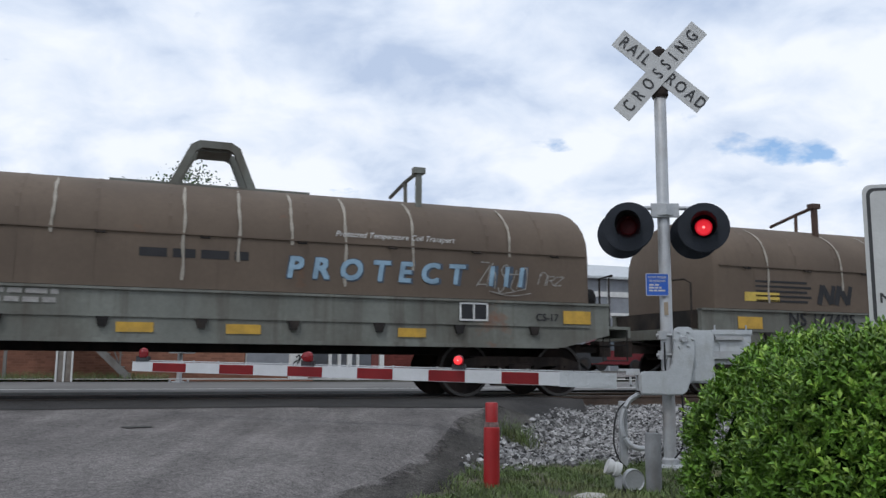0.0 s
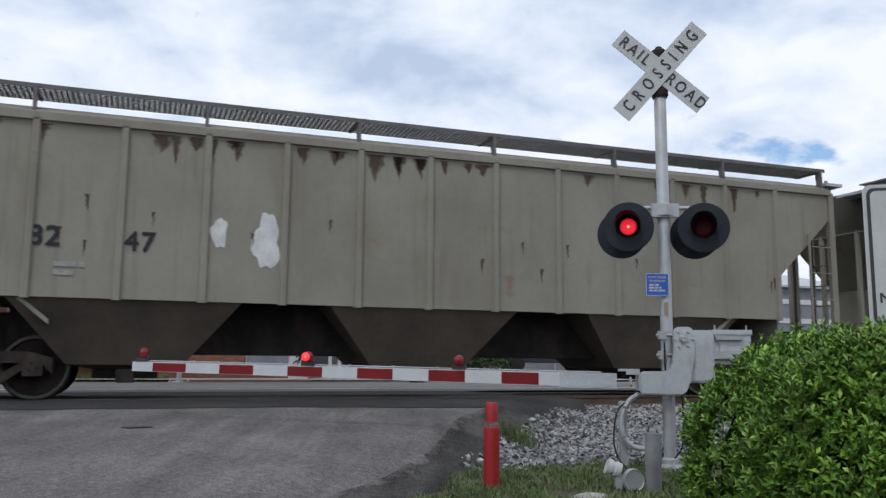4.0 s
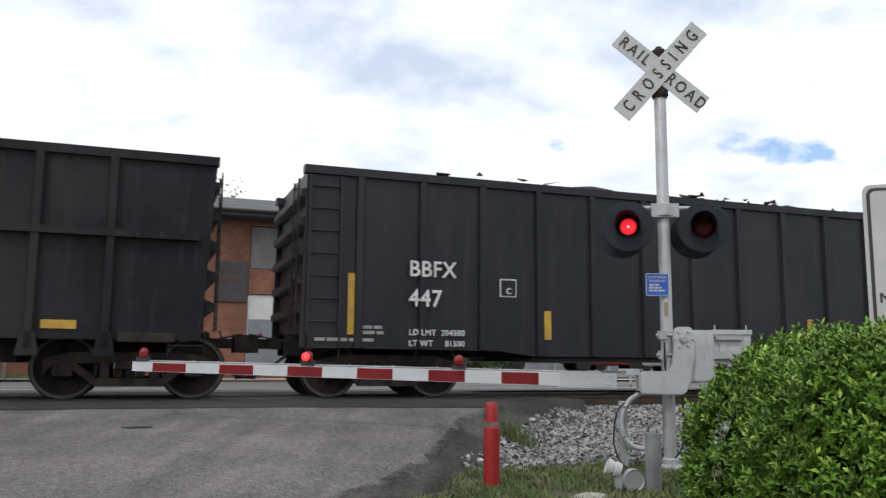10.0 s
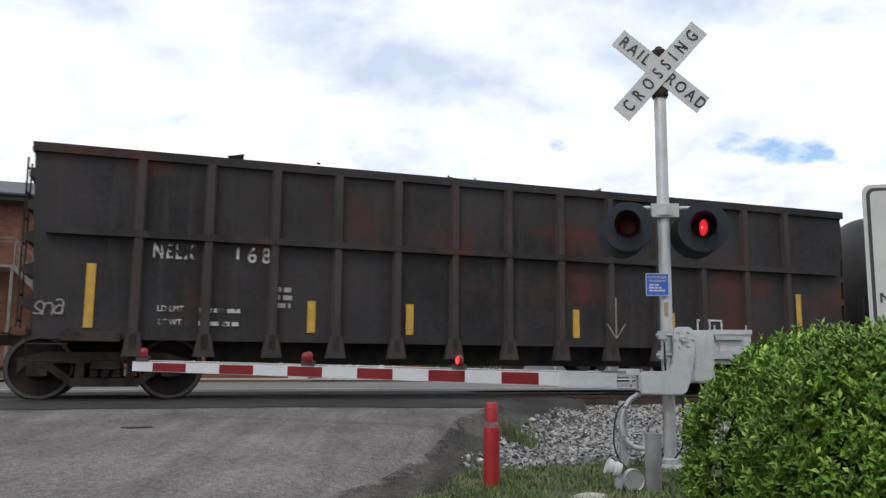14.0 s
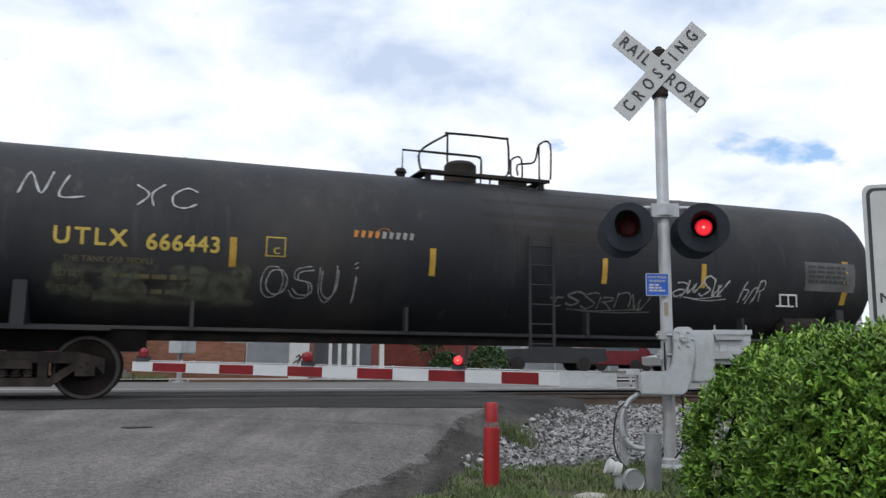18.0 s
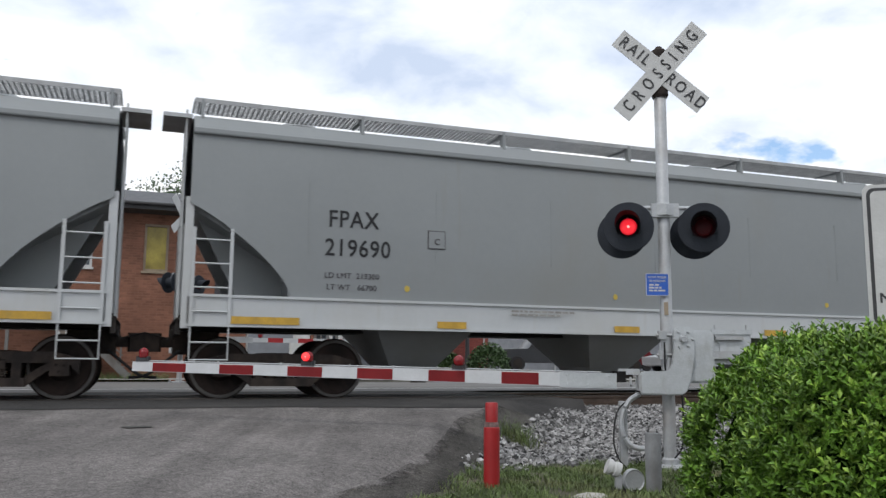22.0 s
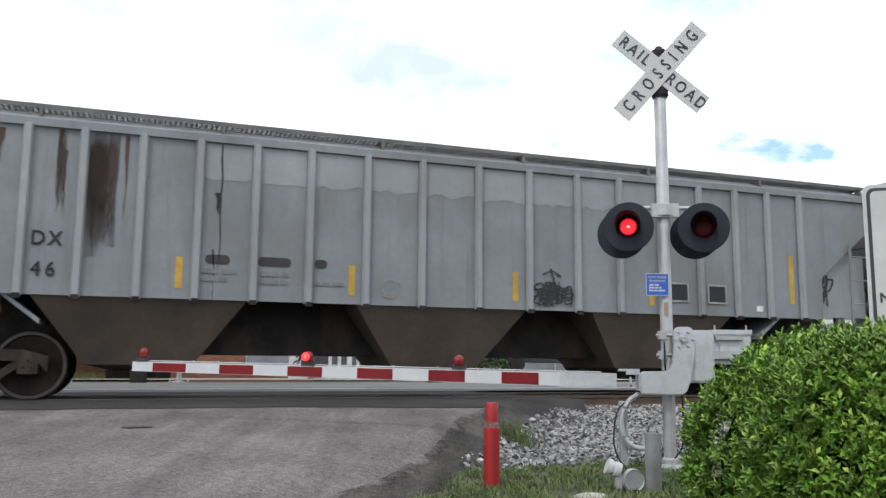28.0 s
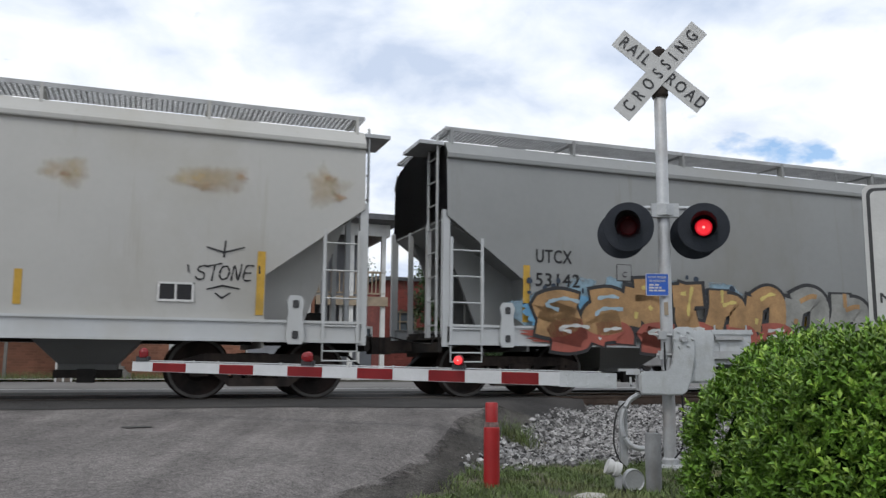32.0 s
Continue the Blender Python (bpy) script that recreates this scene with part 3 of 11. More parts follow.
def blob(bm, cx, cz, rx, rz, surf, t, seed, mi=0, wob=0.25, n=26):
    """An uneven round field; its coat fades towards the rim where the paint is a soft one."""
    rnd = random.Random(seed)
    sl = soft_layer(bm)
    ph = [rnd.uniform(0, math.tau) for _ in range(4)]
    c = bm.verts.new((cx, surf(cz) - t, cz))
    c[sl] = 1.0
    rings = []
    for f, soft in ((0.3, 0.95), (0.6, 0.62), (0.82, 0.25), (1.0, 0.0)):
        ring = []
        for k in range(n):
            a = k * math.tau / n
            r = f * (1 + wob * (0.5 * math.sin(3 * a + ph[0]) + 0.35 * math.sin(5 * a + ph[1]) + 0.3 * math.sin(8 * a + ph[2])))
            z = cz + math.sin(a) * rz * r
            v = bm.verts.new((cx + math.cos(a) * rx * r, surf(z) - t, z))
            v[sl] = soft
            ring.append(v)
        rings.append(ring)
    for k in range(n):
        bm.faces.new((c, rings[0][k], rings[0][(k + 1) % n])).material_index = mi
        for A, B in zip(rings, rings[1:]):
            bm.faces.new((A[k], B[k], B[(k + 1) % n], A[(k + 1) % n])).material_index = mi


def mural(name, x, z, w, h, count, cols, surf, parent, seed=0, label="", cloud=True, fat=0.40, edge=1.32, forms=None, spill=(0.55, 0.45, 0.46)):
    """Broad sprayed lettering that spells nothing: cols are the cloud behind, the letter bodies, their outlines, their lights."""
    rnd = random.Random(seed)
    bm = bmesh.new()
    sl = soft_layer(bm)
    if cloud:
        n = 90
        c = [bm.verts.new((x + w * t, surf(z + h * spill[1]) - 0.008, z + h * spill[1])) for t in (0.15, 0.5, 0.85)]
        ring = []
        for k in range(n):
            a = k * math.tau / n
            q = 1 + 0.05 * math.sin(5 * a + seed) + 0.09 * abs(math.sin(10.5 * a + seed))
            ca, sa = math.cos(a), math.sin(a)
            zz = z + h * spill[1] + math.copysign(abs(sa) ** 0.75, sa) * h * spill[2] * q
            xx = x + w * 0.5 + math.copysign(abs(ca) ** 0.8, ca) * w * spill[0] * q
            ring.append(bm.verts.new((xx, surf(zz) - 0.008, zz)))
        for k in range(n):
            t = (ring[k].co.x - x) / w
            bm.faces.new((c[0 if t < 0.33 else 1 if t < 0.67 else 2], ring[k], ring[(k + 1) % n]))
        bm.faces.new((c[0], c[1], bm.verts.new((x + w * 0.33, surf(z + h * 0.9) - 0.008, z + h * 0.9))))
    cell = w / count
    lw = cell * fat
    for i in range(count):
        x0 = x + cell * (i + rnd.uniform(-0.06, 0.06))
        hk = rnd.uniform(0.82, 1.05)
        z0 = z + h * rnd.uniform(0.0, 0.08)
        for j, form in enumerate(forms[i % len(forms)] if forms else FORMS[(seed + i * 3 + rnd.randint(0, 1)) % 6]):
            ctrl = [(x0 + cell * (0.06 + 0.92 * u) + 0.12 * h * (v - 0.5), z0 + h * hk * (0.10 + 0.8 * v)) for u, v in form]
            p = curve_pts(ctrl, 6)
            t = 0.022 + 0.0012 * (i % 3) + 0.0004 * j
            ext = [(2 * p[0][0] - p[1][0] * 1.0, 2 * p[0][1] - p[1][1])] + p + [(2 * p[-1][0] - p[-2][0], 2 * p[-1][1] - p[-2][1])]
            if len(cols) > 4:
                stroke(bm, ext, lw * (edge + 0.22), surf, t - 0.006, 4)
            stroke(bm, ext, lw * edge, surf, t, 2)
            stroke(bm, p, lw, surf, t + 0.006, 1)
            stroke(bm, [(a + lw * 0.22, b + lw * 0.12) for a, b in p[1:len(p) // 2]], lw * 0.2, surf, t + 0.011, 3)
    return part(name, bm, cols, parent, label, "stuff")


# ---- ground ----
def ground_z(x, y):
    """The lie of the land: a low bank on the near side of the track, level ground beyond."""
    n = (Vector((x, y, 0)) - Vector((0, TRACK_D, 0))).dot(TM)
    road = max(0.0, min(1.0, (road_edge(y) - x) / 0.9 + 0.5))
    if n < 1.6:
        z_bank = -0.30 if abs(n) < 2.2 else -0.16
        z_road = -0.02
    else:
        t = min(1.0, (n - 1.6) / 3.0)
        t2 = min(1.0, max(0.0, (n - 1.7) / 6.5))
        z_bank = -0.22 - 0.31 * t * t * (3 - 2 * t)
        z_road = -0.02 - 0.40 * t2 ** 1.2
    if n < -2.2:
        z_bank = z_road = -0.05
        far = max(0.0, min(1.0, (-n - 8) / 30))
        z_bank += 0.22 * far
        z_road += 0.22 * far
    return z_bank + (z_road - z_bank) * road


def road_edge(y):
    """The x of the road's edge on the signal's side."""
    return 0.62 + (min(y, 12.5) - 10.2) * 0.33 - max(0, 7.4 - y) * 0.25 + 0.5 * max(0.0, y - 12.5)


def sheet(name, xs, ys, zf, mat, label, lift=0.0, keep=None, kind="structure"):
    bm = bmesh.new()
    grid = [[bm.verts.new((x, y, zf(x, y) + lift)) for x in xs] for y in ys]
    for j in range(len(ys) - 1):
        for i in range(len(xs) - 1):
            if keep is None or keep((xs[i] + xs[i + 1]) / 2, (ys[j] + ys[j + 1]) / 2):
                bm.faces.new((grid[j][i], grid[j][i + 1], grid[j + 1][i + 1], grid[j + 1][i]))
    bmesh.ops.delete(bm, geom=[v for v in bm.verts if not v.link_faces], context="VERTS")
    ob = part(name, bm, mat, None, label, kind)
    return smooth(ob, 60)


def steps(a, b, n):
    return [a + (b - a) * i / n for i in range(n + 1)]


gx = [-2500, -900, -350, -140, -70, -40] + steps(-26, 18, 110) + [26, 40, 70, 140, 350, 900, 2500]
gy = [-2500, -600, -150, -50, -20, -8, -3] + steps(0, 34, 100) + [38, 44, 54, 70, 100, 160, 320, 900, 2500]
sheet("ground", gx, gy, lambda x, y: ground_z(x, y) - (0.02 if road_edge(y) > x - 0.3 else 0.0), M["soil"], "dark soil and thin turf beside the railway")

# road surfaces: pale worn approach, crossing asphalt darkened as train shade, the street beyond the track
def track_n(x, y):
    return (Vector((x, y, 0)) - Vector((0, TRACK_D, 0))).dot(TM)


def ragged(x, y, a=0.12):
    return a * (noise.noise((x * 1.3, y * 1.3, 0)) + 0.6 * noise.noise((x * 4.1, y * 4.1, 3)))


def strip(name, rows, mat, label, lift, fade=None):
    """A surface laid out row by row, so that its edges run true."""
    bm = bmesh.new()
    sl = soft_layer(bm)
    g = [[bm.verts.new((x, y, ground_z(x, y) + lift if z is None else z)) for x, y, z in r] for r in rows]
    if fade:        # how far the coat covers, across each row
        for r in g:
            for k, v in enumerate(r):
                v[sl] = fade[min(k, len(fade) - 1)]
    for A, B in zip(g, g[1:]):
        for k in range(len(A) - 1):
            bm.faces.new((A[k], A[k + 1], B[k + 1], B[k]))
    return smooth(part(name, bm, mat, None, label, "structure"), 60)


def light_edge(y):
    """The x at which the pale paving gives way to the crumbled edge."""
    if y > 8.4:
        return road_edge(y) - 0.17 * min(2.2, (y - 8.4)) + ragged(0, y, 0.05)
    return road_edge(y) + 0.10 * (8.4 - y) * min(1.0, (8.4 - y) / 1.6) + ragged(0, y, 0.07)


def near_rim(x):
    """The y at which the pale approach meets the dark crossing strip, at x."""
    return (TRACK_D - 2.63 / math.cos(TRACK_A)) + x * math.tan(TRACK_A) - 0.37 * max(0.0, min(1.0, (x + 2.2) / 2.4)) + 0.14 * noise.noise((x * 0.5, 4, 0)) + 0.06 * noise.noise((x * 2.1, 1, 0))


rows = []
for j in range(150):
    r = []
    for k in range(61):
        u = (k / 60) ** 0.6
        yb = -6 + (near_rim(0.3) + 0.7 + 6) * j / 149
        x = -24 + (light_edge(yb) + 0.10 + 24) * u
        y = -6 + (near_rim(x) + 0.12 + 6) * j / 149
        x = -24 + (light_edge(y) + 0.10 + 24) * u
        r.append((x, y, None))
    rows.append(r)
strip("road", rows, M["asphalt"], "pale grey worn asphalt approach road with cracks", 0.012)
rows = []
for i in range(130):
    s_ = -30 + (30 + 1.55) * (i / 129) ** 0.7
    r = []
    for k in range(30):
        n_ = -2.0 + 4.5 * k / 29
        p_ = on_track(s_ + (0.35 * noise.noise((n_ * 0.9, 7, 0)) + 0.1 * n_) * (i / 129), n_)
        if k == 29:
            p_.y = near_rim(p_.x)
        r.append((p_.x, p_.y, -0.008 if n_ < 1.9 else ground_z(p_.x, p_.y) + 0.020))
    rows.append(r)
strip("road_crossing", rows, M["asphalt_shaded"], "asphalt strip across the track, coloured dark as train shade", 0.0)
rows = []
for j in range(120):
    y = 5.6 + 6.6 * j / 119
    e0 = light_edge(y) - 0.16
    e1 = max(road_edge(y) + 0.02, light_edge(y) + 0.26) + 0.06 + ragged(5, y, 0.10)
    rows.append([(e0 + (e1 - e0) * k / 8, y, ground_z(e0 + (e1 - e0) * k / 8, y) + 0.020 + 0.006 * noise.noise((k, y * 5, 0)) * (k > 2) - (0.03 if k == 8 else 0)) for k in range(9)])
strip("road_shoulder", rows, M["shoulder"], "broken dark asphalt edge of the road", 0.0, (0.0, 0.12, 0.3, 0.55, 0.85, 1.0))
patch = bmesh.new()
blob(patch, 0, 0, 0.16, 0.05, lambda z: 0.0, 0.0, 3)
for v in patch.verts:
    v.co = Vector((-3.28 + v.co.x, 9.05 + v.co.z * 3, ground_z(-3.28, 9.05) + 0.017))
part("road_patch", patch, M["tar"], None, "small dark tar patch on the road", "structure")


def along(name, n0, n1, s0, s1, z, mat, label, ns=60, nn=4):
    bm = bmesh.new()
    g = [[bm.verts.new(on_track(s, n, z)) for s in steps(s0, s1, ns)] for n in steps(n0, n1, nn)]
    for j in range(nn):
        for i in range(ns):
            bm.faces.new((g[j][i], g[j][i + 1], g[j + 1][i + 1], g[j + 1][i]))
    return part(name, bm, mat, None, label, "structure")


along("street", -9.6, -2.0, -60, 60, 0.0, M["street"], "pale concrete street beyond the railway")
along("line_marking", -3.55, -3.4, -40, 40, 0.006, M["trim_white"], "white edge line of the street")
along("pavement", -11.6, -9.6, -40, 34, 0.06, M["concrete"], "pale concrete pavement in front of the brick building")
along("parking", -46, -11.7, 6, 60, 0.10, M["asphalt"], "grey asphalt car park")

# rails, ties, ballast bed
for k, off in enumerate((-0.7525, 0.7525)):
    bm = bmesh.new()
    prof = [(-0.07, -0.175), (0.07, -0.175), (0.07, -0.160), (0.012, -0.135), (0.012, -0.05), (0.036, -0.035), (0.036, -0.004), (0.028, 0.0), (-0.028, 0.0), (-0.036, -0.004), (-0.036, -0.035), (-0.012, -0.05), (-0.012, -0.135), (-0.07, -0.160)]
    extrude(bm, [(off + a, b) for a, b in prof], -640, 640, "x")
    for f in bm.faces:
        if f.calc_center_median().z > -0.003:
            f.material_index = 1
    r = part("rail_%d" % (k + 1), bm, [M["rail"], M["rail_top"]], None, "steel rail with polished head on timber ties", "structure")
    r.matrix_world = TRACK_POSE
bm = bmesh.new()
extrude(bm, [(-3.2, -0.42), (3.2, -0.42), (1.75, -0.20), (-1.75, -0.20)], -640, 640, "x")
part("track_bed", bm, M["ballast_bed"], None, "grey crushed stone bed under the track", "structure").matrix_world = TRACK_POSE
tie_me = None
for i in range(34):
    s = 2.6 + i * 0.53
    if tie_me is None:
        tie = part("tie", box(-0.115, 0.115, -1.28, 1.28, -0.32, -0.178, 0.012), M["tie"], None, "dark creosoted timber tie under the rails", "structure")
        tie_me = tie.data
    else:
        tie = tagged(new("tie", tie_me), "dark creosoted timber tie under the rails", kind="structure")
    tie.matrix_world = TRACK_POSE @ Matrix.Translation((s, 0, 0))


# loose ballast stones on the bank
def stones(name, total, seed, where, rmin, rmax, mat, label):
    rnd = random.Random(seed)
    bv = np.array([(x, y, z) for z in (-1, 1) for y in (-1, 1) for x in (-1, 1)], dtype=float) * 0.72
    bf = [(0, 2, 3, 1), (4, 5, 7, 6), (0, 1, 5, 4), (1, 3, 7, 5), (3, 2, 6, 7), (2, 0, 4, 6)]
    co, fs = [], []
    count = 0
    while count < total:
        x, y = where(rnd)
        n = track_n(x, y)
        r = rnd.uniform(rmin, rmax)
        sc = np.array([rnd.uniform(0.7, 1.25), rnd.uniform(0.7, 1.25), rnd.uniform(0.5, 0.9)]) * r
        rot = np.array(Euler((rnd.uniform(-0.9, 0.9), rnd.uniform(-0.9, 0.9), rnd.uniform(0, 6.28))).to_matrix())
        jit = 1 + np.array([[rnd.uniform(-0.5, 0.35) for _k in range(3)] for _ in range(len(bv))])
        z = max(ground_z(x, y), bed_z(n)) + 0.012 * (r > 0.017)
        base = len(co)
        co += ((bv * jit * sc) @ rot.T + np.array([x, y, z])).tolist()
        fs += [tuple(i + base for i in f) for f in bf]
        count += 1
    me = bpy.data.meshes.new(name)
    me.from_pydata(co, [], fs)
    me.materials.append(mat)
    tagged(new(name, me), label, "stones", kind="stuff")


def ballast_spot(rnd):
    while True:
        x, y = rnd.uniform(-0.1, 7.5), rnd.uniform(7.6, 15.5)
        n = track_n(x, y)
        if n < 0.9 or n > 6.2 or x < road_edge(y) + 0.05 + 0.3 * rnd.random() ** 2:
            continue
        if n > 4.7 and rnd.random() < (n - 4.7) / 1.3 * (1.0 if x > 0.9 else 0.75):
            continue
        return x, y


def edge_spot(rnd):
    y = rnd.uniform(5.7, 11.6)
    return road_edge(y) + rnd.gauss(0.04, 0.15), y


def bed_z(n):
    n = abs(n)
    return -0.20 if n < 1.75 else -0.20 - (n - 1.75) * 0.22 / 1.45


stones("ballast", 24000, 4, ballast_spot, 0.014, 0.043, M["ballast"], "loose pale grey crushed limestone ballast")
stones("road_grit", 5200, 14, edge_spot, 0.004, 0.015, M["grit"], "dark crumbs of broken asphalt along the road's edge")


def blades(name, count, where, hmin, hmax, seed, label, mat):
    rnd = random.Random(seed)
    co, fs = [], []
    for _ in range(count):
        x, y = where(rnd)
        z = ground_z(x, y) - 0.01
        h, a = rnd.uniform(hmin, hmax), rnd.uniform(0, math.tau)
        w, lean = rnd.uniform(0.0025, 0.0055), rnd.uniform(0.2, 1.1) * h
        dx, dy = math.cos(a), math.sin(a)
        b = len(co)
        co += [(x - dy * w, y + dx * w, z), (x + dy * w, y - dx * w, z),
               (x + dx * lean * 0.4 + dy * w * 0.7, y + dy * lean * 0.4 - dx * w * 0.7, z + h * 0.6),
               (x + dx * lean * 0.4 - dy * w * 0.7, y + dy * lean * 0.4 + dx * w * 0.7, z + h * 0.6), (x + dx * lean, y + dy * lean, z + h)]
        fs += [(b, b + 1, b + 2, b + 3), (b + 3, b + 2, b + 4)]
    me = bpy.data.meshes.new(name)
    me.from_pydata(co, [], fs)
    me.materials.append(mat)
    return tagged(new(name, me), label, "grass", kind="stuff")


def turf(rnd):
    while True:
        x, y = rnd.uniform(-1.4, 3.2), rnd.uniform(5.8, 10.1)
        far = 8.75 + 0.75 * max(0.0, min(1.0, (x - 0.8) / 0.9)) + 0.5 * noise.noise((x * 1.7, y, 2)) + 0.25 * rnd.random()
        if x > light_edge(y) + 0.22 + 0.3 * rnd.random() ** 2 and y < far and noise.noise((x * 2.6, y * 2.6, 8)) > -0.55 + 0.5 * rnd.random():
            return x, y


blades("grass", 34000, turf, 0.02, 0.075, 5, "short green roadside grass", M["grass"])
blades("weeds", 420, lambda r: (r.gauss(0.96, 0.10), r.gauss(10.6, 0.12)), 0.08, 0.30, 6, "thin weed clump in the ballast", M["grass"])


# ---- the train: shared running gear ----
def wheelset_mesh(r):
    bm = bmesh.new()
    for sgn in (-1, 1):
        p = [(0.02, 0.69), (r - 0.11, 0.69), (r + 0.026, 0.685), (r + 0.026, 0.712), (r + 0.004, 0.735), (r - 0.004, 0.815), (r - 0.05, 0.815), (r - 0.07, 0.775), (0.20, 0.745), (0.15, 0.80), (0.02, 0.80)]
        lathe(bm, [(a, b * sgn) for a, b in p], 28, "y")
    tube(bm, [(0, -0.98, 0), (0, 0.98, 0)], 0.085, 12)
    for sgn in (-1, 1):
        lathe(bm, [(0.10, sgn * 0.98), (0.115, sgn * 1.06), (0.09, sgn * 1.09)], 10, "y")
        for k in range(3):
            a = k * math.tau / 3
            bx(bm, math.cos(a) * 0.06 - 0.018, math.cos(a) * 0.06 + 0.018, min(sgn * 1.07, sgn * 1.11), max(sgn * 1.07, sgn * 1.11), math.sin(a) * 0.06 - 0.018, math.sin(a) * 0.06 + 0.018)
    for f in bm.faces:
        c = f.calc_center_median()
        rad = math.hypot(c.x, c.z)
        if rad > r - 0.045 and abs(c.y) > 0.78:
            f.material_index = 1
    bmesh.ops.recalc_face_normals(bm, faces=bm.faces)
    me = bpy.data.meshes.new("wheelset")
    bm.to_mesh(me)
    bm.free()
    me.materials.append(M["wheel"])
    me.materials.append(M["tread"])
    me.polygons.foreach_set("use_smooth", [True] * len(me.polygons))
    me.set_sharp_from_angle(angle=radians(35))
    return me


def mesh_of(bm, name, mats):
    bmesh.ops.recalc_face_normals(bm, faces=bm.faces)
    me = bpy.data.meshes.new(name)
    bm.to_mesh(me)
    bm.free()
    for m in mats if isinstance(mats, (list, tuple)) else [mats]:
        me.materials.append(m)
    return me


WB = 0.889
GEAR = {}


def running_gear(r):
    """Meshes of one truck on wheels of radius r: side frame, bolster, spring nest, wheelset."""
    if r in GEAR:
        return GEAR[r]
    sf = bmesh.new()
    o = [(-1.14, r - 0.10), (-1.14, r + 0.13), (-0.80, r + 0.22), (-0.42, r + 0.20), (0.42, r + 0.20), (0.80, r + 0.22), (1.14, r + 0.13), (1.14, r - 0.10), (0.72, r - 0.08), (0.42, r - 0.25), (-0.42, r - 0.25), (-0.72, r - 0.08)]
    top = [(-1.14, r - 0.10), (-1.14, r + 0.13), (-0.80, r + 0.22), (0.80, r + 0.22), (1.14, r + 0.13), (1.14, r - 0.10), (1.0, r + 0.06), (-1.0, r + 0.06)]
    extrude(sf, top, -0.09, 0.09, "y")
    extrude(sf, [(-0.46, r - 0.27), (0.46, r - 0.27), (0.46, r - 0.15), (-0.46, r - 0.15)], -0.11, 0.11, "y")
    for s in (-1, 1):
        extrude(sf, [(s * 0.46, r - 0.26), (s * 0.46, r - 0.12), (s * 0.78, r + 0.10), (s * 0.95, r + 0.10), (s * 0.62, r - 0.14)], -0.08, 0.08, "y")
        extrude(sf, [(s * 0.28, r - 0.16), (s * 0.28, r + 0.10), (s * 0.40, r + 0.10), (s * 0.40, r - 0.16)], -0.10, 0.10, "y")
        bx(sf, s * WB - 0.13, s * WB + 0.13, -0.10, 0.10, r - 0.12, r + 0.10)
    bol = bmesh.new()
    extrude(bol, [(-1.13, r - 0.02), (-1.13, r + 0.10), (-0.5, r + 0.24), (0.5, r + 0.24), (1.13, r + 0.10), (1.13, r - 0.02), (0.5, r - 0.06), (-0.5, r - 0.06)], -0.20, 0.20, "x")
    spr = bmesh.new()
    for i in (-1, 0, 1):
        pts = [(i * 0.15 + 0.055 * math.cos(a * 1.05), 0.055 * math.sin(a * 1.05), r - 0.15 + a * 0.0059) for a in range(0, 26)]
        tube(spr, pts, 0.016, 5)
    GEAR[r] = (mesh_of(sf, "side_frame", M["truck"]), mesh_of(bol, "bolster", M["truck"]), mesh_of(spr, "spring_nest", M["truck"]), wheelset_mesh(r))
    return GEAR[r]


AXLES = []      # (wheelset, its resting pose, radius, the car's place in the train)
CARS = []       # (car, its place in the train)


def add_trucks(car, tc, place, r=0.457):
    sf, bol, spr, ws = running_gear(r)
    for s in (-1, 1):
        tk = part("truck", bol, None, car, "cast steel truck")
        tk.location = (s * tc, 0, 0)
        for sd in (-1, 1):
            part("side_frame", sf, None, tk).location = (0, sd * 1.0, 0)
            part("spring_nest", spr, None, tk).location = (0, sd * 1.03, 0)
        for e_ in (-1, 1):
            w = part("wheelset", ws, None, tk, "steel wheels and axle")
            w.location = (e_ * WB, 0, r)
            AXLES.append((w, Matrix.Translation((e_ * WB, 0, r)), r, place))


def add_couplers(car, half, reach):
    """Draw gear, coupler, hose and cut lever at both ends."""
    for s in (-1, 1):
        bm = bmesh.new()
        bx(bm, min(s * (half - 0.7), s * half), max(s * (half - 0.7), s * half), -0.26, 0.26, 0.66, 1.02)
        bx(bm, min(s * half, s * (half + reach - 0.16)), max(s * half, s * (half + reach - 0.16)), -0.075, 0.075, 0.77, 0.93)
        extrude(bm, [(s * (half + reach - 0.20), -0.16), (s * (half + reach + 0.02), -0.20), (s * (half + reach + 0.05), -0.06), (s * (half + reach - 0.05), 0.0), (s * (half + reach + 0.04), 0.10), (s * (half + reach - 0.02), 0.19), (s * (half + reach - 0.22), 0.14)], 0.70, 0.99, "z")
        part("coupler", bm, M["truck"], car, "rusty steel coupler")
        bm = bmesh.new()
        tube(bm, curve_points3([(s * (half - 0.1), -0.30, 0.72), (s * (half + 0.1), -0.34, 0.55), (s * (half + reach * 0.6), -0.30, 0.34), (s * (half + reach), -0.22, 0.30)]), 0.026, 6)
        part("air_hose", bm, M["tyre"], car, "black rubber air hose")
        bm = bmesh.new()
        tube(bm, [(s * (half + 0.06), -1.42, 1.0), (s * (half + 0.10), -1.36, 0.86), (s * (half + 0.08), -0.4, 0.90), (s * (half + reach * 0.7), -0.1, 1.0)], 0.014, 6)
        part("cut_lever", bm, M["steel_dark"], car)


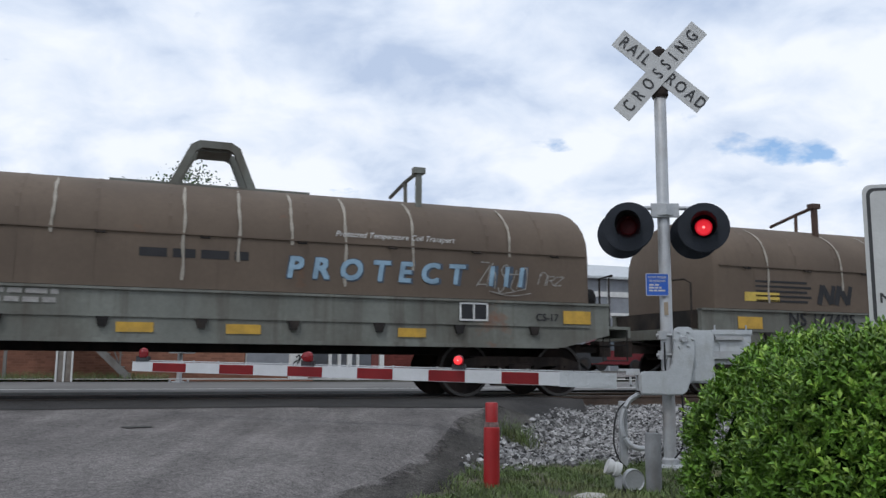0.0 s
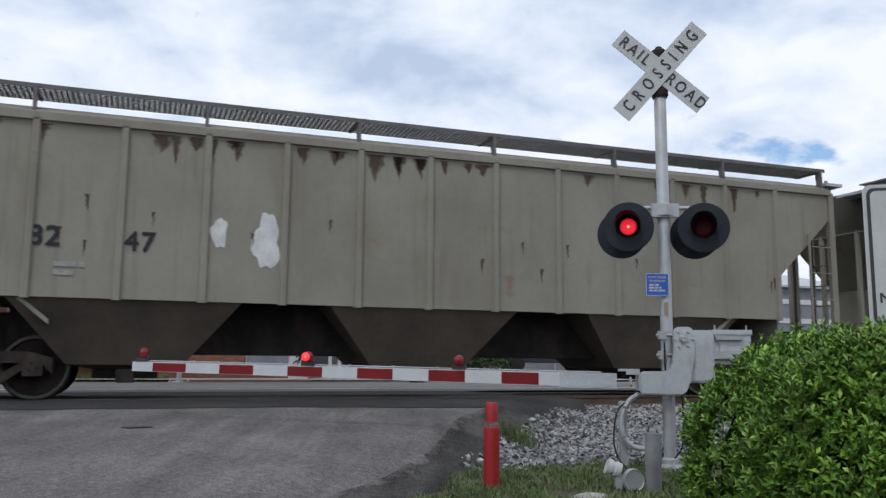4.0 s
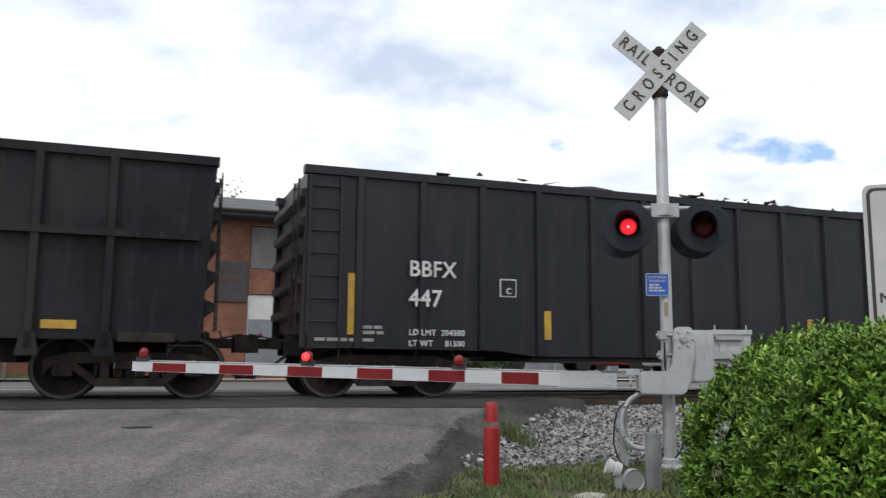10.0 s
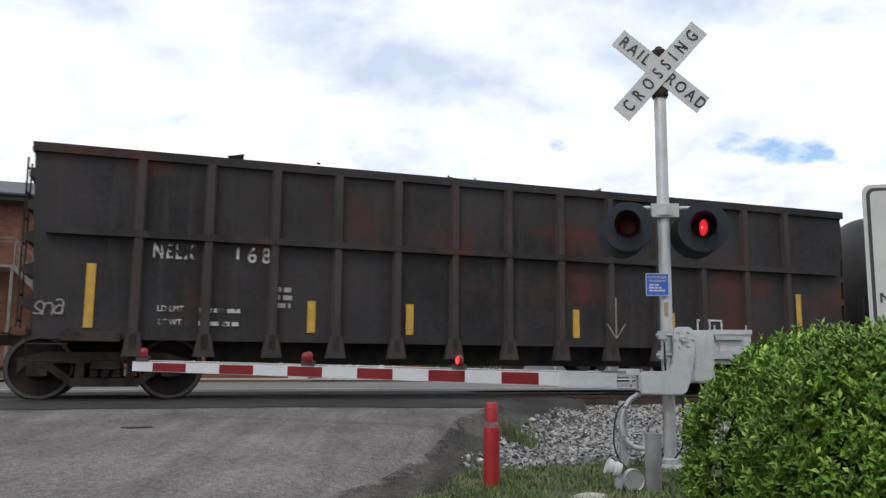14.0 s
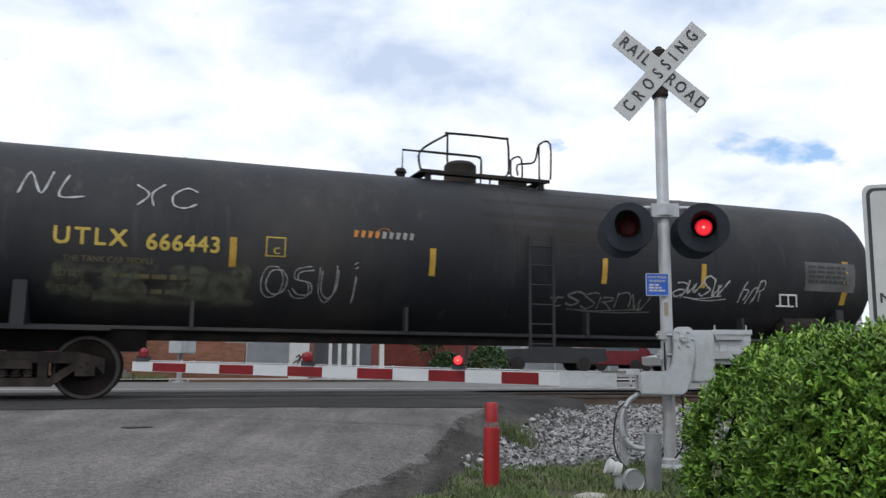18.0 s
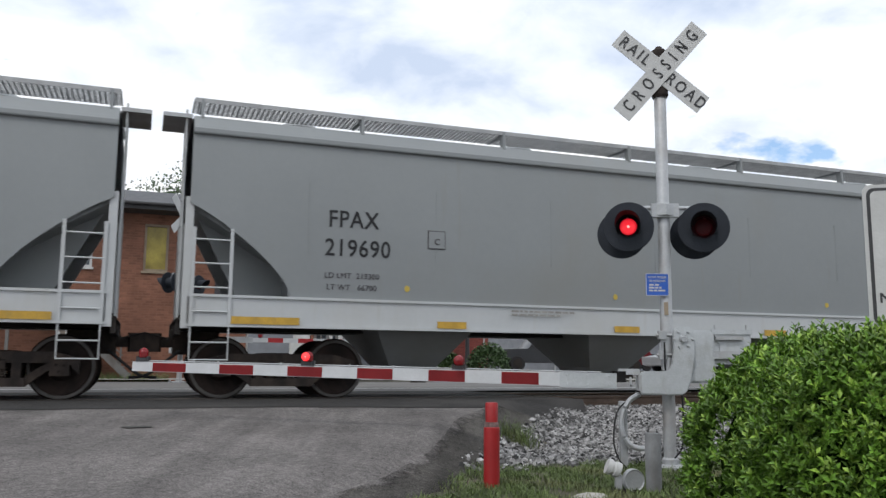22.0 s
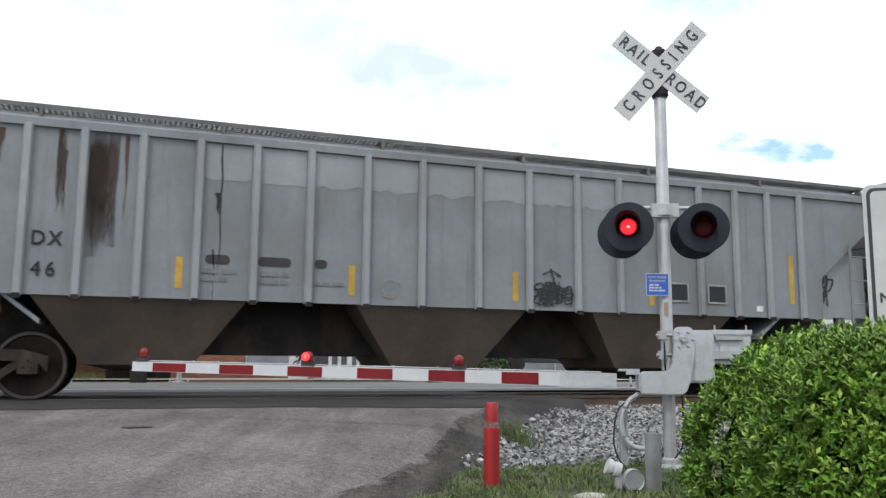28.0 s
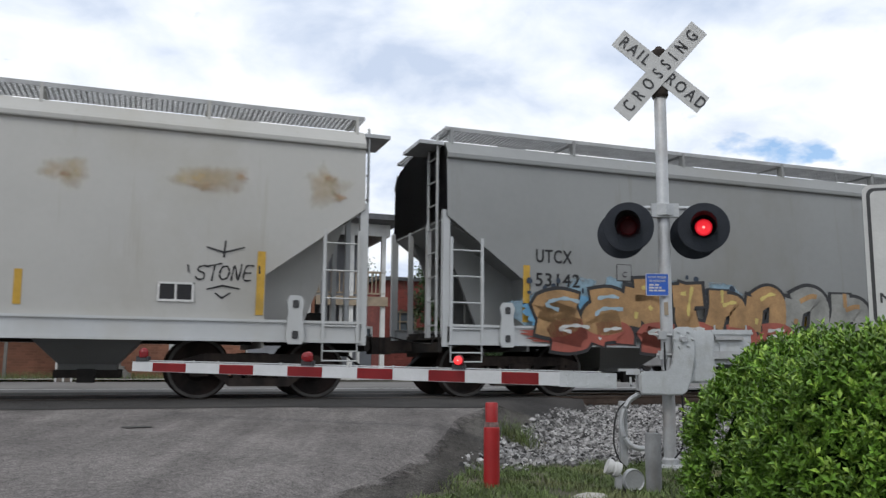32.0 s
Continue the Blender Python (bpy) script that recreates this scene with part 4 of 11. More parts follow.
def curve_points3(ctrl, n=6):
    out = []
    for i in range(len(ctrl) - 1):
        p0, p1, p2, p3 = (Vector(ctrl[max(0, min(len(ctrl) - 1, i + k))]) for k in (-1, 0, 1, 2))
        for j in range(n):
            t = j / n
            out.append(0.5 * (2 * p1 + (p2 - p0) * t + (2 * p0 - 5 * p1 + 4 * p2 - p3) * t * t + (3 * p1 - p0 - 3 * p2 + p3) * t ** 3))
    out.append(Vector(ctrl[-1]))
    return out


def ladder(car, x0, x1, y, z0, z1, rungs, mat, r=0.014, name="ladder"):
    bm = bmesh.new()
    for x in (x0, x1):
        bx(bm, x - 0.025, x + 0.025, y - 0.012, y + 0.012, z0, z1)
    for i in range(rungs):
        z = z0 + (z1 - z0) * (i + 0.5) / rungs
        tube(bm, [(x0, y, z), (x1, y, z)], r, 6)
    return part(name, bm, mat, car)


def sill_step(car, x0, x1, y, z0, z1, mat):
    bm = bmesh.new()
    tube(bm, [(x0, y, z1), (x0, y, z0), (x1, y, z0), (x1, y, z1)], 0.016, 6)
    tube(bm, [(x0, y, (z0 + z1) / 2), (x1, y, (z0 + z1) / 2)], 0.014, 6)
    return part("sill_step", bm, mat, car)


def start_car(name, label, cat, place, group="cars of the freight train"):
    car = thing(name, label, cat, group)
    CARS.append((car, place))
    return car


# ---- coil cars ----
def hood_section(hb, seam, top, half=1.48):
    pts = [(-half, hb), (-half, (hb + seam) / 2), (-half, seam)]
    n = 14
    for k in range(1, n):
        a = math.pi * k / n
        pts.append((-half * math.cos(a) * (1.0 if abs(math.cos(a)) > 0.02 else 1), seam + (top - seam) * math.sin(a) ** 0.9))
    return pts + [(half, seam), (half, (hb + seam) / 2), (half, hb)]


def coil_car(place, length, body, hood, frame_mat, hood_mat, label, belly=False, hb=1.60, seam=2.40, top=3.38, ribs=0, rib_mat=None, arch="frame", reach=1.15,
             end_mat=None, beam_z0=0.83, seam_color=None, flange=True, belly_x=3.1):
    car = start_car("coil_car", label, "freight car", place)
    h = length / 2
    surf = lambda z: -1.50
    # hood: rounded steel cover with soft end edges
    sec = hood_section(hb, seam, top)
    rings = []
    for x, k in ((-h, 0.955), (-h + 0.02, 0.975), (-h + 0.06, 0.99), (-h + 0.13, 1.0), (0, 1.0), (h - 0.13, 1.0), (h - 0.06, 0.99), (h - 0.02, 0.975), (h, 0.955)):
        rings.append([(x, y * k, hb + (z - hb) * k) for y, z in sec])
    bm = bmesh.new()
    loft(bm, rings)
    cover = smooth(part("hood", bm, hood_mat, car, hood), 35)
    # seam flange and hand holds along it
    for y in (-1.4875, 1.4875) if flange else ():
        part("seam_flange", box(-h + 0.1, h - 0.1, y - 0.0175, y + 0.0175, seam - 0.012, seam + 0.012), seam_color or hood_mat, cover)
    for i in range(9 if flange else 0):
        x = -h + 0.7 + i * (length - 1.4) / 8
        bm = bmesh.new()
        tube(bm, [(x - 0.06, -1.49, seam - 0.02), (x - 0.06, -1.55, seam - 0.05), (x + 0.06, -1.55, seam - 0.05), (x + 0.06, -1.49, seam - 0.02)], 0.014, 6)
        part("tie_down_lug", bm, M["steel_dark"], cover)
    for i in range(ribs):
        x = -h + 0.9 + i * (length - 1.8) / (ribs - 1)
        bm = bmesh.new()
        pts = [(y, z) for y, z in sec]
        for (y0, z0), (y1, z1) in zip(pts, pts[1:]):
            q = [(x - 0.025, y0 * 1.004, z0), (x + 0.025, y0 * 1.004, z0), (x + 0.025, y1 * 1.004, z1 + 0.006), (x - 0.025, y1 * 1.004, z1 + 0.006)]
            bm.faces.new([bm.verts.new(p) for p in q])
        part("hood_rib", bm, rib_mat or hood_mat, cover)
    # lifting brackets
    zt = top - 0.03
    if arch == "frame":
        for y in (-0.34, 0.34):
            bm = bmesh.new()
            extrude(bm, [(-0.60, zt - 0.14), (-0.47, zt - 0.14), (-0.13, zt + 0.58), (-0.03, zt + 0.64), (0.37, zt + 0.64), (0.47, zt + 0.58), (0.77, zt - 0.14), (0.90, zt - 0.14), (0.56, zt + 0.68), (0.42, zt + 0.76), (-0.08, zt + 0.76), (-0.22, zt + 0.68)], y - 0.06, y + 0.06, "y")
            part("lifting_frame", bm, end_mat or frame_mat, cover, "steel lifting frame")
        part("lifting_web", box(-0.10, 0.44, -0.30, 0.30, zt + 0.60, zt + 0.70, 0.01), end_mat or frame_mat, cover)
        part("lifting_plate", box(-1.40, 1.70, -0.52, 0.52, zt - 0.10, zt + 0.005), end_mat or hood_mat, cover)
    elif arch == "splay":       # four legs leaning in to a small head plate
        for y in (-1, 1):
            for sg in (-1, 1):
                bm = bmesh.new()
                tube(bm, [(0.36 + sg * 0.74, y * 0.42, zt - 0.12), (0.36 + sg * 0.50, y * 0.33, zt + 0.30), (0.36 + sg * 0.24, y * 0.20, zt + 0.64)], 0.078, 4)
                part("lifting_leg", bm, end_mat, cover, "leaning steel lifting leg")
        part("lifting_head", box(0.08, 0.64, -0.24, 0.24, zt + 0.59, zt + 0.68, 0.01), end_mat, cover)
        part("lifting_plate", box(-1.08, 1.95, -0.62, 0.62, zt - 0.12, zt - 0.02), P["rust_dark"], cover, "rusted plate along the hood's crown")
    elif arch == "loops":
        for x in (-0.34, 0.34):
            bm = bmesh.new()
            tube(bm, [(x + 0.30 * math.cos(math.pi * k / 10), 0, zt + 0.30 * math.sin(math.pi * k / 10) + 0.12) for k in range(11)] , 0.075, 8)
            bx(bm, x - 0.37, x - 0.23, -0.08, 0.08, zt - 0.1, zt + 0.14)
            bx(bm, x + 0.23, x + 0.37, -0.08, 0.08, zt - 0.1, zt + 0.14)
            part("lifting_loop", bm, end_mat or frame_mat, cover, "steel lifting loop")
    elif arch == "ridge":
        bm = bmesh.new()
        arch_ = [(0.19 * math.cos(math.pi * k / 8), zt + 0.20 + 0.17 * math.sin(math.pi * k / 8)) for k in range(9)]
        extrude(bm, [(-3.6, zt - 0.05), (-3.6, zt + 0.07), (-0.90, zt + 0.09), (-0.42, zt + 0.30), (-0.36, zt + 0.46), (-0.28, zt + 0.49), (0.28, zt + 0.49), (0.36, zt + 0.46), (0.42, zt + 0.30), (0.90, zt + 0.09), (3.6, zt + 0.07), (3.6, zt - 0.05), (0.19, zt - 0.05)] + arch_ + [(-0.19, zt - 0.05)], -0.35, -0.22, "y")
        part("lifting_ridge", bm, end_mat or frame_mat, cover, "steel lifting ridge beam")
    for s in (-1, 1):
        bm = bmesh.new()
        x = s * (h - 2.95)
        bx(bm, x - 0.045, x + 0.045, -0.97, -0.88, top - 0.62, top + 0.42)
        tube(bm, [(x, -0.95, top + 0.40), (x - s * 0.06, -0.35, top + 0.33), (x - s * 0.10, 0.45, top + 0.20)], 0.035, 6)
        tube(bm, [(x - s * 0.06, -0.35, top + 0.33), (x - s * 0.05, -0.35, top - 0.06)], 0.035, 6)
        bx(bm, x - 0.11, x + 0.11, -1.02, -0.82, top - 0.66, top - 0.56)
        bx(bm, x - 0.10, x + 0.10, -1.0, -0.84, top + 0.36, top + 0.46)
        part("stacking_post", bm, end_mat or M["steel_dark"], cover, "upright stacking post")
    # frame
    b0 = h + 0.35
    if belly:
        zb = 0.40
        for y in (-1.46, 1.46):
            bm = bmesh.new()
            extrude(bm, [(-b0, 1.10), (-b0, hb - 0.02), (b0, hb - 0.02), (b0, 1.10)], y - 0.04, y + 0.04, "y")
            part("side_sill", bm, frame_mat, car)
            bm = bmesh.new()
            extrude(bm, [(-h + belly_x, 1.10), (-h + belly_x + 1.5, zb + 0.03), (-h + belly_x + 1.8, zb), (h - belly_x - 1.8, zb), (h - belly_x - 1.5, zb + 0.03), (h - belly_x, 1.10)], y * 0.97 - 0.03, y * 0.97 + 0.03, "y")
            part("side_plate", bm, frame_mat, car)
        for i in range(7):
            x = -2.9 + i * 0.97
            part("gusset", box(x - 0.02, x + 0.02, -1.50, -1.44, zb + 0.1, 1.09), frame_mat, car)
    else:
        for y in (-1.46, 1.46):
            bm = bmesh.new()
            extrude(bm, [(-b0, beam_z0 + 0.22), (-b0, hb - 0.02), (b0, hb - 0.02), (b0, beam_z0 + 0.22), (b0 - 0.9, beam_z0), (-b0 + 0.9, beam_z0)], y - 0.05, y + 0.05, "y")
            beam = part("side_beam", bm, frame_mat, car)
            for c_, w_, za, zb_ in ((0.0, 0.09, hb - 0.05, hb - 0.012), (1.0, 0.085, beam_z0 - 0.015, beam_z0 + 0.05), (0.4, 0.075, beam_z0 + 0.34, beam_z0 + 0.38)):
                part("beam_flange", box(-b0 + c_, b0 - c_, y - w_, y + w_, za, zb_), frame_mat, beam)
        for i in range(9):
            x = -h + 1.1 + i * (length - 2.2) / 8
            bm = bmesh.new()
            extrude(bm, [(x - 0.09, beam_z0 + 0.34), (x + 0.09, beam_z0 + 0.34), (x + 0.05, beam_z0 + 0.20), (x - 0.05, beam_z0 + 0.20)], -1.58, -1.46, "y")
            part("stake_pocket", bm, M["steel_dark"], car)
    bm = bmesh.new()
    bx(bm, -b0, b0, -0.32, 0.32, 0.70, 1.12)
    bx(bm, -b0 + 0.05, b0 - 0.05, -1.42, 1.42, 1.12, hb - 0.03)
    part("centre_sill", bm, M["steel_dark"], car)
    # end platforms, hand rails, steps
    for s in (-1, 1):
        bm = bmesh.new()
        bx(bm, min(s * (b0 - 0.1), s * (b0 + 0.45)), max(s * (b0 - 0.1), s * (b0 + 0.45)), -1.45, 1.45, 1.16, 1.21)
        bx(bm, min(s * (b0 + 0.40), s * (b0 + 0.46)), max(s * (b0 + 0.40), s * (b0 + 0.46)), -1.45, 1.45, 1.02, 1.21)
        part("end_platform", bm, frame_mat, car)
        bm = bmesh.new()
        tube(bm, [(s * (b0 + 0.1), -1.36, 1.2), (s * (b0 + 0.1), -1.36, 2.05), (s * (b0 + 0.2), -1.30, 2.12), (s * (b0 + 0.3), -0.7, 2.12), (s * (b0 + 0.3), -0.7, 1.2)], 0.02, 6)
        part("hand_rail", bm, M["steel_dark"], car)
        sill_step(car, s * (b0 - 0.1), s * (b0 + 0.38), -1.47, 0.62, 1.15, M["steel_dark"])
    bm = bmesh.new()
    lathe(bm, [(0.03, -0.18), (0.20, -0.16), (0.20, 0.0), (0.03, 0.02)], 16, "x", (h + 0.34, -0.9, 1.7))
    tube(bm, [(h + 0.36, -0.9, 1.2), (h + 0.36, -0.9, 1.7)], 0.03, 6)
    part("brake_wheel", bm, M["steel_dark"], car)
    add_trucks(car, h - 1.16, place)
    add_couplers(car, b0, reach - 0.35)
    return car, surf, h


# ---- hoppers ----
def hopper_car(place, length, label, side_mat, ribs=0, smooth_side=True, z0=1.55, top=4.02, sill=(1.10, 1.55), cut=1.45, cut_top=2.95, cut_low=1.9, bays=4, sill_mat=None,
               ends_mat=None, walk_z=4.62, reach=0.62, bay_mat=None, roof_ridges=0, r=0.457, jack=False, tall_post=False, rib_xs=None, bay_xs=None, bay_top=1.5, bay_low=0.75, bay_z=None, cut_pow=1.0, cut_nose=1.0, rib_mat=None, rib_out=1.515, chord_mat=None, gear_mat=None):
    car = start_car("covered_hopper_car", label, "freight car", place)
    h = length / 2
    ends_mat = ends_mat or side_mat
    sill_mat = sill_mat or side_mat
    gear_mat = gear_mat or sill_mat
    bay_mat = bay_mat or side_mat
    if smooth_side:
        def surf(z):
            k = (z - 2.75) / 1.35
            return -(1.53 - 0.055 * k * k)
    else:
        surf = lambda z: -1.46

    def low(x):
        d = h - abs(x)
        return z0 if d > cut else cut_low + (cut_top - cut_low) * max(0.0, 1 - (d / cut) ** cut_pow) ** cut_nose

    ks = [math.sin(math.pi / 2 * k / 14) for k in range(14)]        # closer towards the cut's inner end
    xs = [-h + cut * k for k in ks] + [-h + cut - 0.001, -h + cut + 0.001] + steps(-h + cut + 0.6, h - cut - 0.6, 14) + [h - cut - 0.001, h - cut + 0.001] + [h - cut * k for k in ks[::-1]]
    body = None
    bm = bmesh.new()
    for sgn in (1, -1):
        cols = []
        for x in xs:
            zl = low(x)
            cols.append([bm.verts.new((x, sgn * surf(zl + (top - zl) * k / 8), zl + (top - zl) * k / 8)) for k in range(9)])
        for A, B in zip(cols, cols[1:]):
            for k in range(8):
                bm.faces.new((A[k], B[k], B[k + 1], A[k + 1]))
    # roof
    prof = [(surf(top), top), (surf(top) * 0.97, top + 0.10), (surf(top) * 0.80, top + 0.22), (surf(top) * 0.4, top + 0.33), (0, top + 0.36)]
    prof = prof + [(-a, b) for a, b in prof[-2::-1]]
    loft(bm, [[(x, a, b) for a, b in prof] for x in (-h, 0, h)], cap=False, close=False)
    # end walls
    for s in (-1, 1):
        q = [(s * h, surf(cut_top), cut_top), (s * h, -surf(cut_top), cut_top), (s * h, -surf(3.5), 3.5), (s * h, -surf(top), top)]
        q += [(s * h, a, b) for a, b in reversed(prof)][1:-1] + [(s * h, surf(top), top), (s * h, surf(3.5), 3.5)]
        wall = bmesh.new()
        wall.faces.new([wall.verts.new(p) for p in q])
        bmesh.ops.solidify(wall, geom=wall.faces[:], thickness=0.012)
        part("end_sheet", wall, ends_mat, car)
    bmesh.ops.remove_doubles(bm, verts=bm.verts[:], dist=0.0005)
    body = smooth(part("body", bm, side_mat, car), 30)
    # sloping end floors
    for s in (-1, 1):
        bm = bmesh.new()
        x_in = h - cut - 1.5
        extrude(bm, [(s * (h - 0.01), cut_top + 0.02), (s * (h - 0.01), cut_top - 0.04), (s * x_in, 1.05), (s * x_in, 1.12)], -1.40, 1.40, "y")
        part("slope_sheet", bm, ends_mat, car)
        if smooth_side:
            for y in (-0.8, 0.8):
                bm = bmesh.new()
                extrude(bm, [(s * (h - cut - 0.3), z0), (s * (h - cut - 0.3), cut_low + 0.6), (s * (h - 0.12), cut_top - 0.05), (s * (h - 0.8), z0)], y - 0.02, y + 0.02, "y")
                part("slope_web", bm, ends_mat, car)
        bm = bmesh.new()
        bx(bm, min(s * (h - cut + 0.02), s * (h - cut - 0.02)), max(s * (h - cut + 0.02), s * (h - cut - 0.02)), -1.40, 1.40, z0 - 0.4, cut_low + 0.25)
        bx(bm, min(s * (h - 0.95), s * (h - 0.90)), max(s * (h - 0.95), s * (h - 0.90)), -0.03, 0.03, 1.1, cut_top - 0.55)
        part("end_bulkhead", bm, ends_mat, car)
    # side posts
    for x in rib_xs or [-h + cut + 0.02 + i * (length - 2 * cut - 0.04) / (ribs - 1) for i in range(ribs)]:
        for y in (-rib_out, rib_out):
            bm = bmesh.new()
            extrude(bm, [(x - 0.065, y - math.copysign(0.06, y)), (x + 0.065, y - math.copysign(0.06, y)), (x + 0.04, y), (x - 0.04, y)], z0 - 0.02, top - 0.02, "z")
            part("side_post", bm, rib_mat or side_mat, body)
    # top chord
    for y in (-1, 1):
        bm = bmesh.new()
        if smooth_side:     # a deep lipped chord whose upper face leans in to the roof
            o = -surf(top)
            extrude(bm, [(y * (o - 0.03), top - 0.10), (y * (o + 0.055), top - 0.10), (y * (o + 0.065), top - 0.08), (y * (o + 0.065), top - 0.02), (y * (o + 0.03), top + 0.03), (y * (o - 0.10), top + 0.20), (y * (o - 0.14), top + 0.20)], -h, h, "x")
        else:
            bx(bm, -h, h, min(y * -surf(top) - 0.055, y * -surf(top) + 0.055), max(y * -surf(top) - 0.055, y * -surf(top) + 0.055), top - 0.05, top + 0.06)
        part("top_chord", bm, chord_mat or side_mat, body)
        for k in range(roof_ridges):
            bm = bmesh.new()
            zz = top - 0.20 - 0.13 * k
            bx(bm, -h, h, y * -surf(zz) - 0.02, y * -surf(zz) + 0.02, zz - 0.02, zz + 0.02)
            part("side_rib", bm, side_mat, body)
    # side sill
    if sill:
        for y in (-1, 1):
            bm = bmesh.new()
            w = 1.50
            bx(bm, -h + 0.02, h - 0.02, min(y * w, y * (w - 0.10)), max(y * w, y * (w - 0.10)), sill[0], sill[1])
            sl_ = part("side_sill", bm, sill_mat, car)
            for w_, za, zb_ in ((0.14, sill[0] - 0.02, sill[0] + 0.02), (0.10, sill[1] - 0.03, sill[1] + 0.01)):
                part("sill_flange", box(-h + 0.02, h - 0.02, min(y * (w + 0.03), y * (w - w_)), max(y * (w + 0.03), y * (w - w_)), za, zb_), sill_mat, sl_)
    lowz = sill[0] if sill else 1.05
    bm = bmesh.new()
    bx(bm, -h - 0.05, h + 0.05, -0.32, 0.32, 0.68 if not smooth_side else max(0.74, lowz - 0.04), max(1.02, lowz + 0.2))
    part("centre_sill", bm, M["steel_dark"], car)
    # bottom bays with outlets
    if bay_xs is None:
        span = length - 2 * 3.6
        bay_xs = [-span / 2 + span * (i + 0.5) / bays for i in range(bays)]
        bay_top = span / bays / 2 - 0.02
    bz = bay_z or (lowz + 0.12 if sill else z0 + 0.02)
    if not sill:
        # added dark block between the bays, in place of shaded slope sheets
        bm = bmesh.new()
        bx(bm, -h + cut + 0.9, h - cut - 0.9, -0.55, 0.55, 0.66, z0 + 0.1)
        part("tunnel_plate", bm, M["steel_dark"], car)
    for cm in bay_xs:
        bm = bmesh.new()
        yl = 0.95 if not sill else 0.62
        rings = [[(cm - bay_top, -1.42, bz), (cm + bay_top, -1.42, bz), (cm + bay_top, 1.42, bz), (cm - bay_top, 1.42, bz)],
                 [(cm - bay_low, -yl, 0.50), (cm + bay_low, -yl, 0.50), (cm + bay_low, yl, 0.50), (cm - bay_low, yl, 0.50)],
                 [(cm - 0.40, -0.55, 0.42), (cm + 0.40, -0.55, 0.42), (cm + 0.40, 0.55, 0.42), (cm - 0.40, 0.55, 0.42)]]
        loft(bm, rings)
        bay = part("hopper_bay", bm, bay_mat, car, "sloping discharge hopper")
        bm = bmesh.new()
        bx(bm, cm - 0.46, cm + 0.46, -0.66, 0.66, 0.30, 0.42)
        tube(bm, [(cm, -0.95, 0.34), (cm, 0.95, 0.34)], 0.06, 8)
        bx(bm, cm - 0.12, cm + 0.12, -0.96, -0.86, 0.24, 0.44)
        part("outlet_gate", bm, M["steel_dark"], bay)
    # end frames: corner posts, platforms, ladders, steps
    for s in (-1, 1):
        for y in (-1.45, 1.45):
            part("corner_post", box(s * h - 0.06, s * h + 0.06, y - 0.05, y + 0.05, lowz - 0.05, (top if tall_post else cut_top + 0.1)), gear_mat, car)
        bm = bmesh.new()
        bx(bm, min(s * (h - cut), s * (h + 0.12)), max(s * (h - cut), s * (h + 0.12)), -1.45, 1.45, lowz + 0.02, lowz + 0.07)
        bx(bm, min(s * (h + 0.05), s * (h + 0.12)), max(s * (h + 0.05), s * (h + 0.12)), -1.45, 1.45, lowz - 0.14, lowz + 0.10)
        part("end_platform", bm, M["steel_dark"], car)
        a, b = sorted((s * (h - 0.08), s * (h - 0.62)))
        ladder(car, a, b, -1.52, lowz + 0.02, cut_top - 0.35, 4, gear_mat)
        sill_step(car, a, b, -1.50, 0.58, lowz, M["steel_dark"] if not smooth_side else gear_mat)
        lx = s * (h + 0.10)
        bm = bmesh.new()
        for y in (-1.30, -0.85):
            bx(bm, lx - 0.015, lx + 0.015, y - 0.025, y + 0.025, lowz, top + 0.30)
        for k in range(8):
            tube(bm, [(lx, -1.30, lowz + 0.3 + k * 0.40), (lx, -0.85, lowz + 0.3 + k * 0.40)], 0.014, 5)
        part("end_ladder", bm, gear_mat, car)
        bm = bmesh.new()
        for y in (-0.5, 0.5):
            bx(bm, s * (h - 0.03) - 0.04, s * (h - 0.03) + 0.04, y - 0.04, y + 0.04, lowz, cut_top)
        part("end_strut", bm, gear_mat, car)
    if jack:
        for s in (-1, 1):
            bm = bmesh.new()
            x = s * (h - 1.05)
            extrude(bm, [(x - 0.10, 0.82), (x - 0.14, 0.9), (x - 0.10, 1.32), (x - 0.13, 1.46), (x - 0.08, 1.55), (x + 0.08, 1.55), (x + 0.13, 1.46), (x + 0.10, 1.32), (x + 0.14, 0.9), (x + 0.10, 0.82)], -1.58, -1.54, "y")
            bmj = part("jacking_plate", bm, sill_mat, car)
            for zz in (0.96, 1.42):
                part("plate_hole", box(x - 0.045, x + 0.045, -1.586, -1.57, zz - 0.06, zz + 0.06, 0.02), M["sign_black"], bmj)
    # running boards on brackets, and hatches
    steel = M["grating"] if smooth_side and not chord_mat else M["grating_dark"]
    key = ("board", round(length, 1), steel.name)
    if key not in GEAR:
        bm = bmesh.new()
        for k in range(11):
            y = -1.36 + k * 0.069
            bx(bm, -h, h, y - 0.010, y + 0.010, -0.006, 0.006)
        nb = int(length / 0.075)
        for k in range(nb):
            x = -h + k * length / (nb - 1)
            bx(bm, x - 0.010, x + 0.010, -1.36, -0.67, -0.012, 0.012)
        bx(bm, -h, h, -1.385, -1.37, -0.03, 0.035)
        GEAR[key] = mesh_of(bm, "running_board", steel)
    for flip in (1, -1):
        rb = part("running_board", GEAR[key], None, car, "steel grating walkway")
        rb.location = (0, 0, walk_z)
        if flip < 0:
            rb.rotation_euler = (0, 0, math.pi)
    nbr = int(length / 2.3)
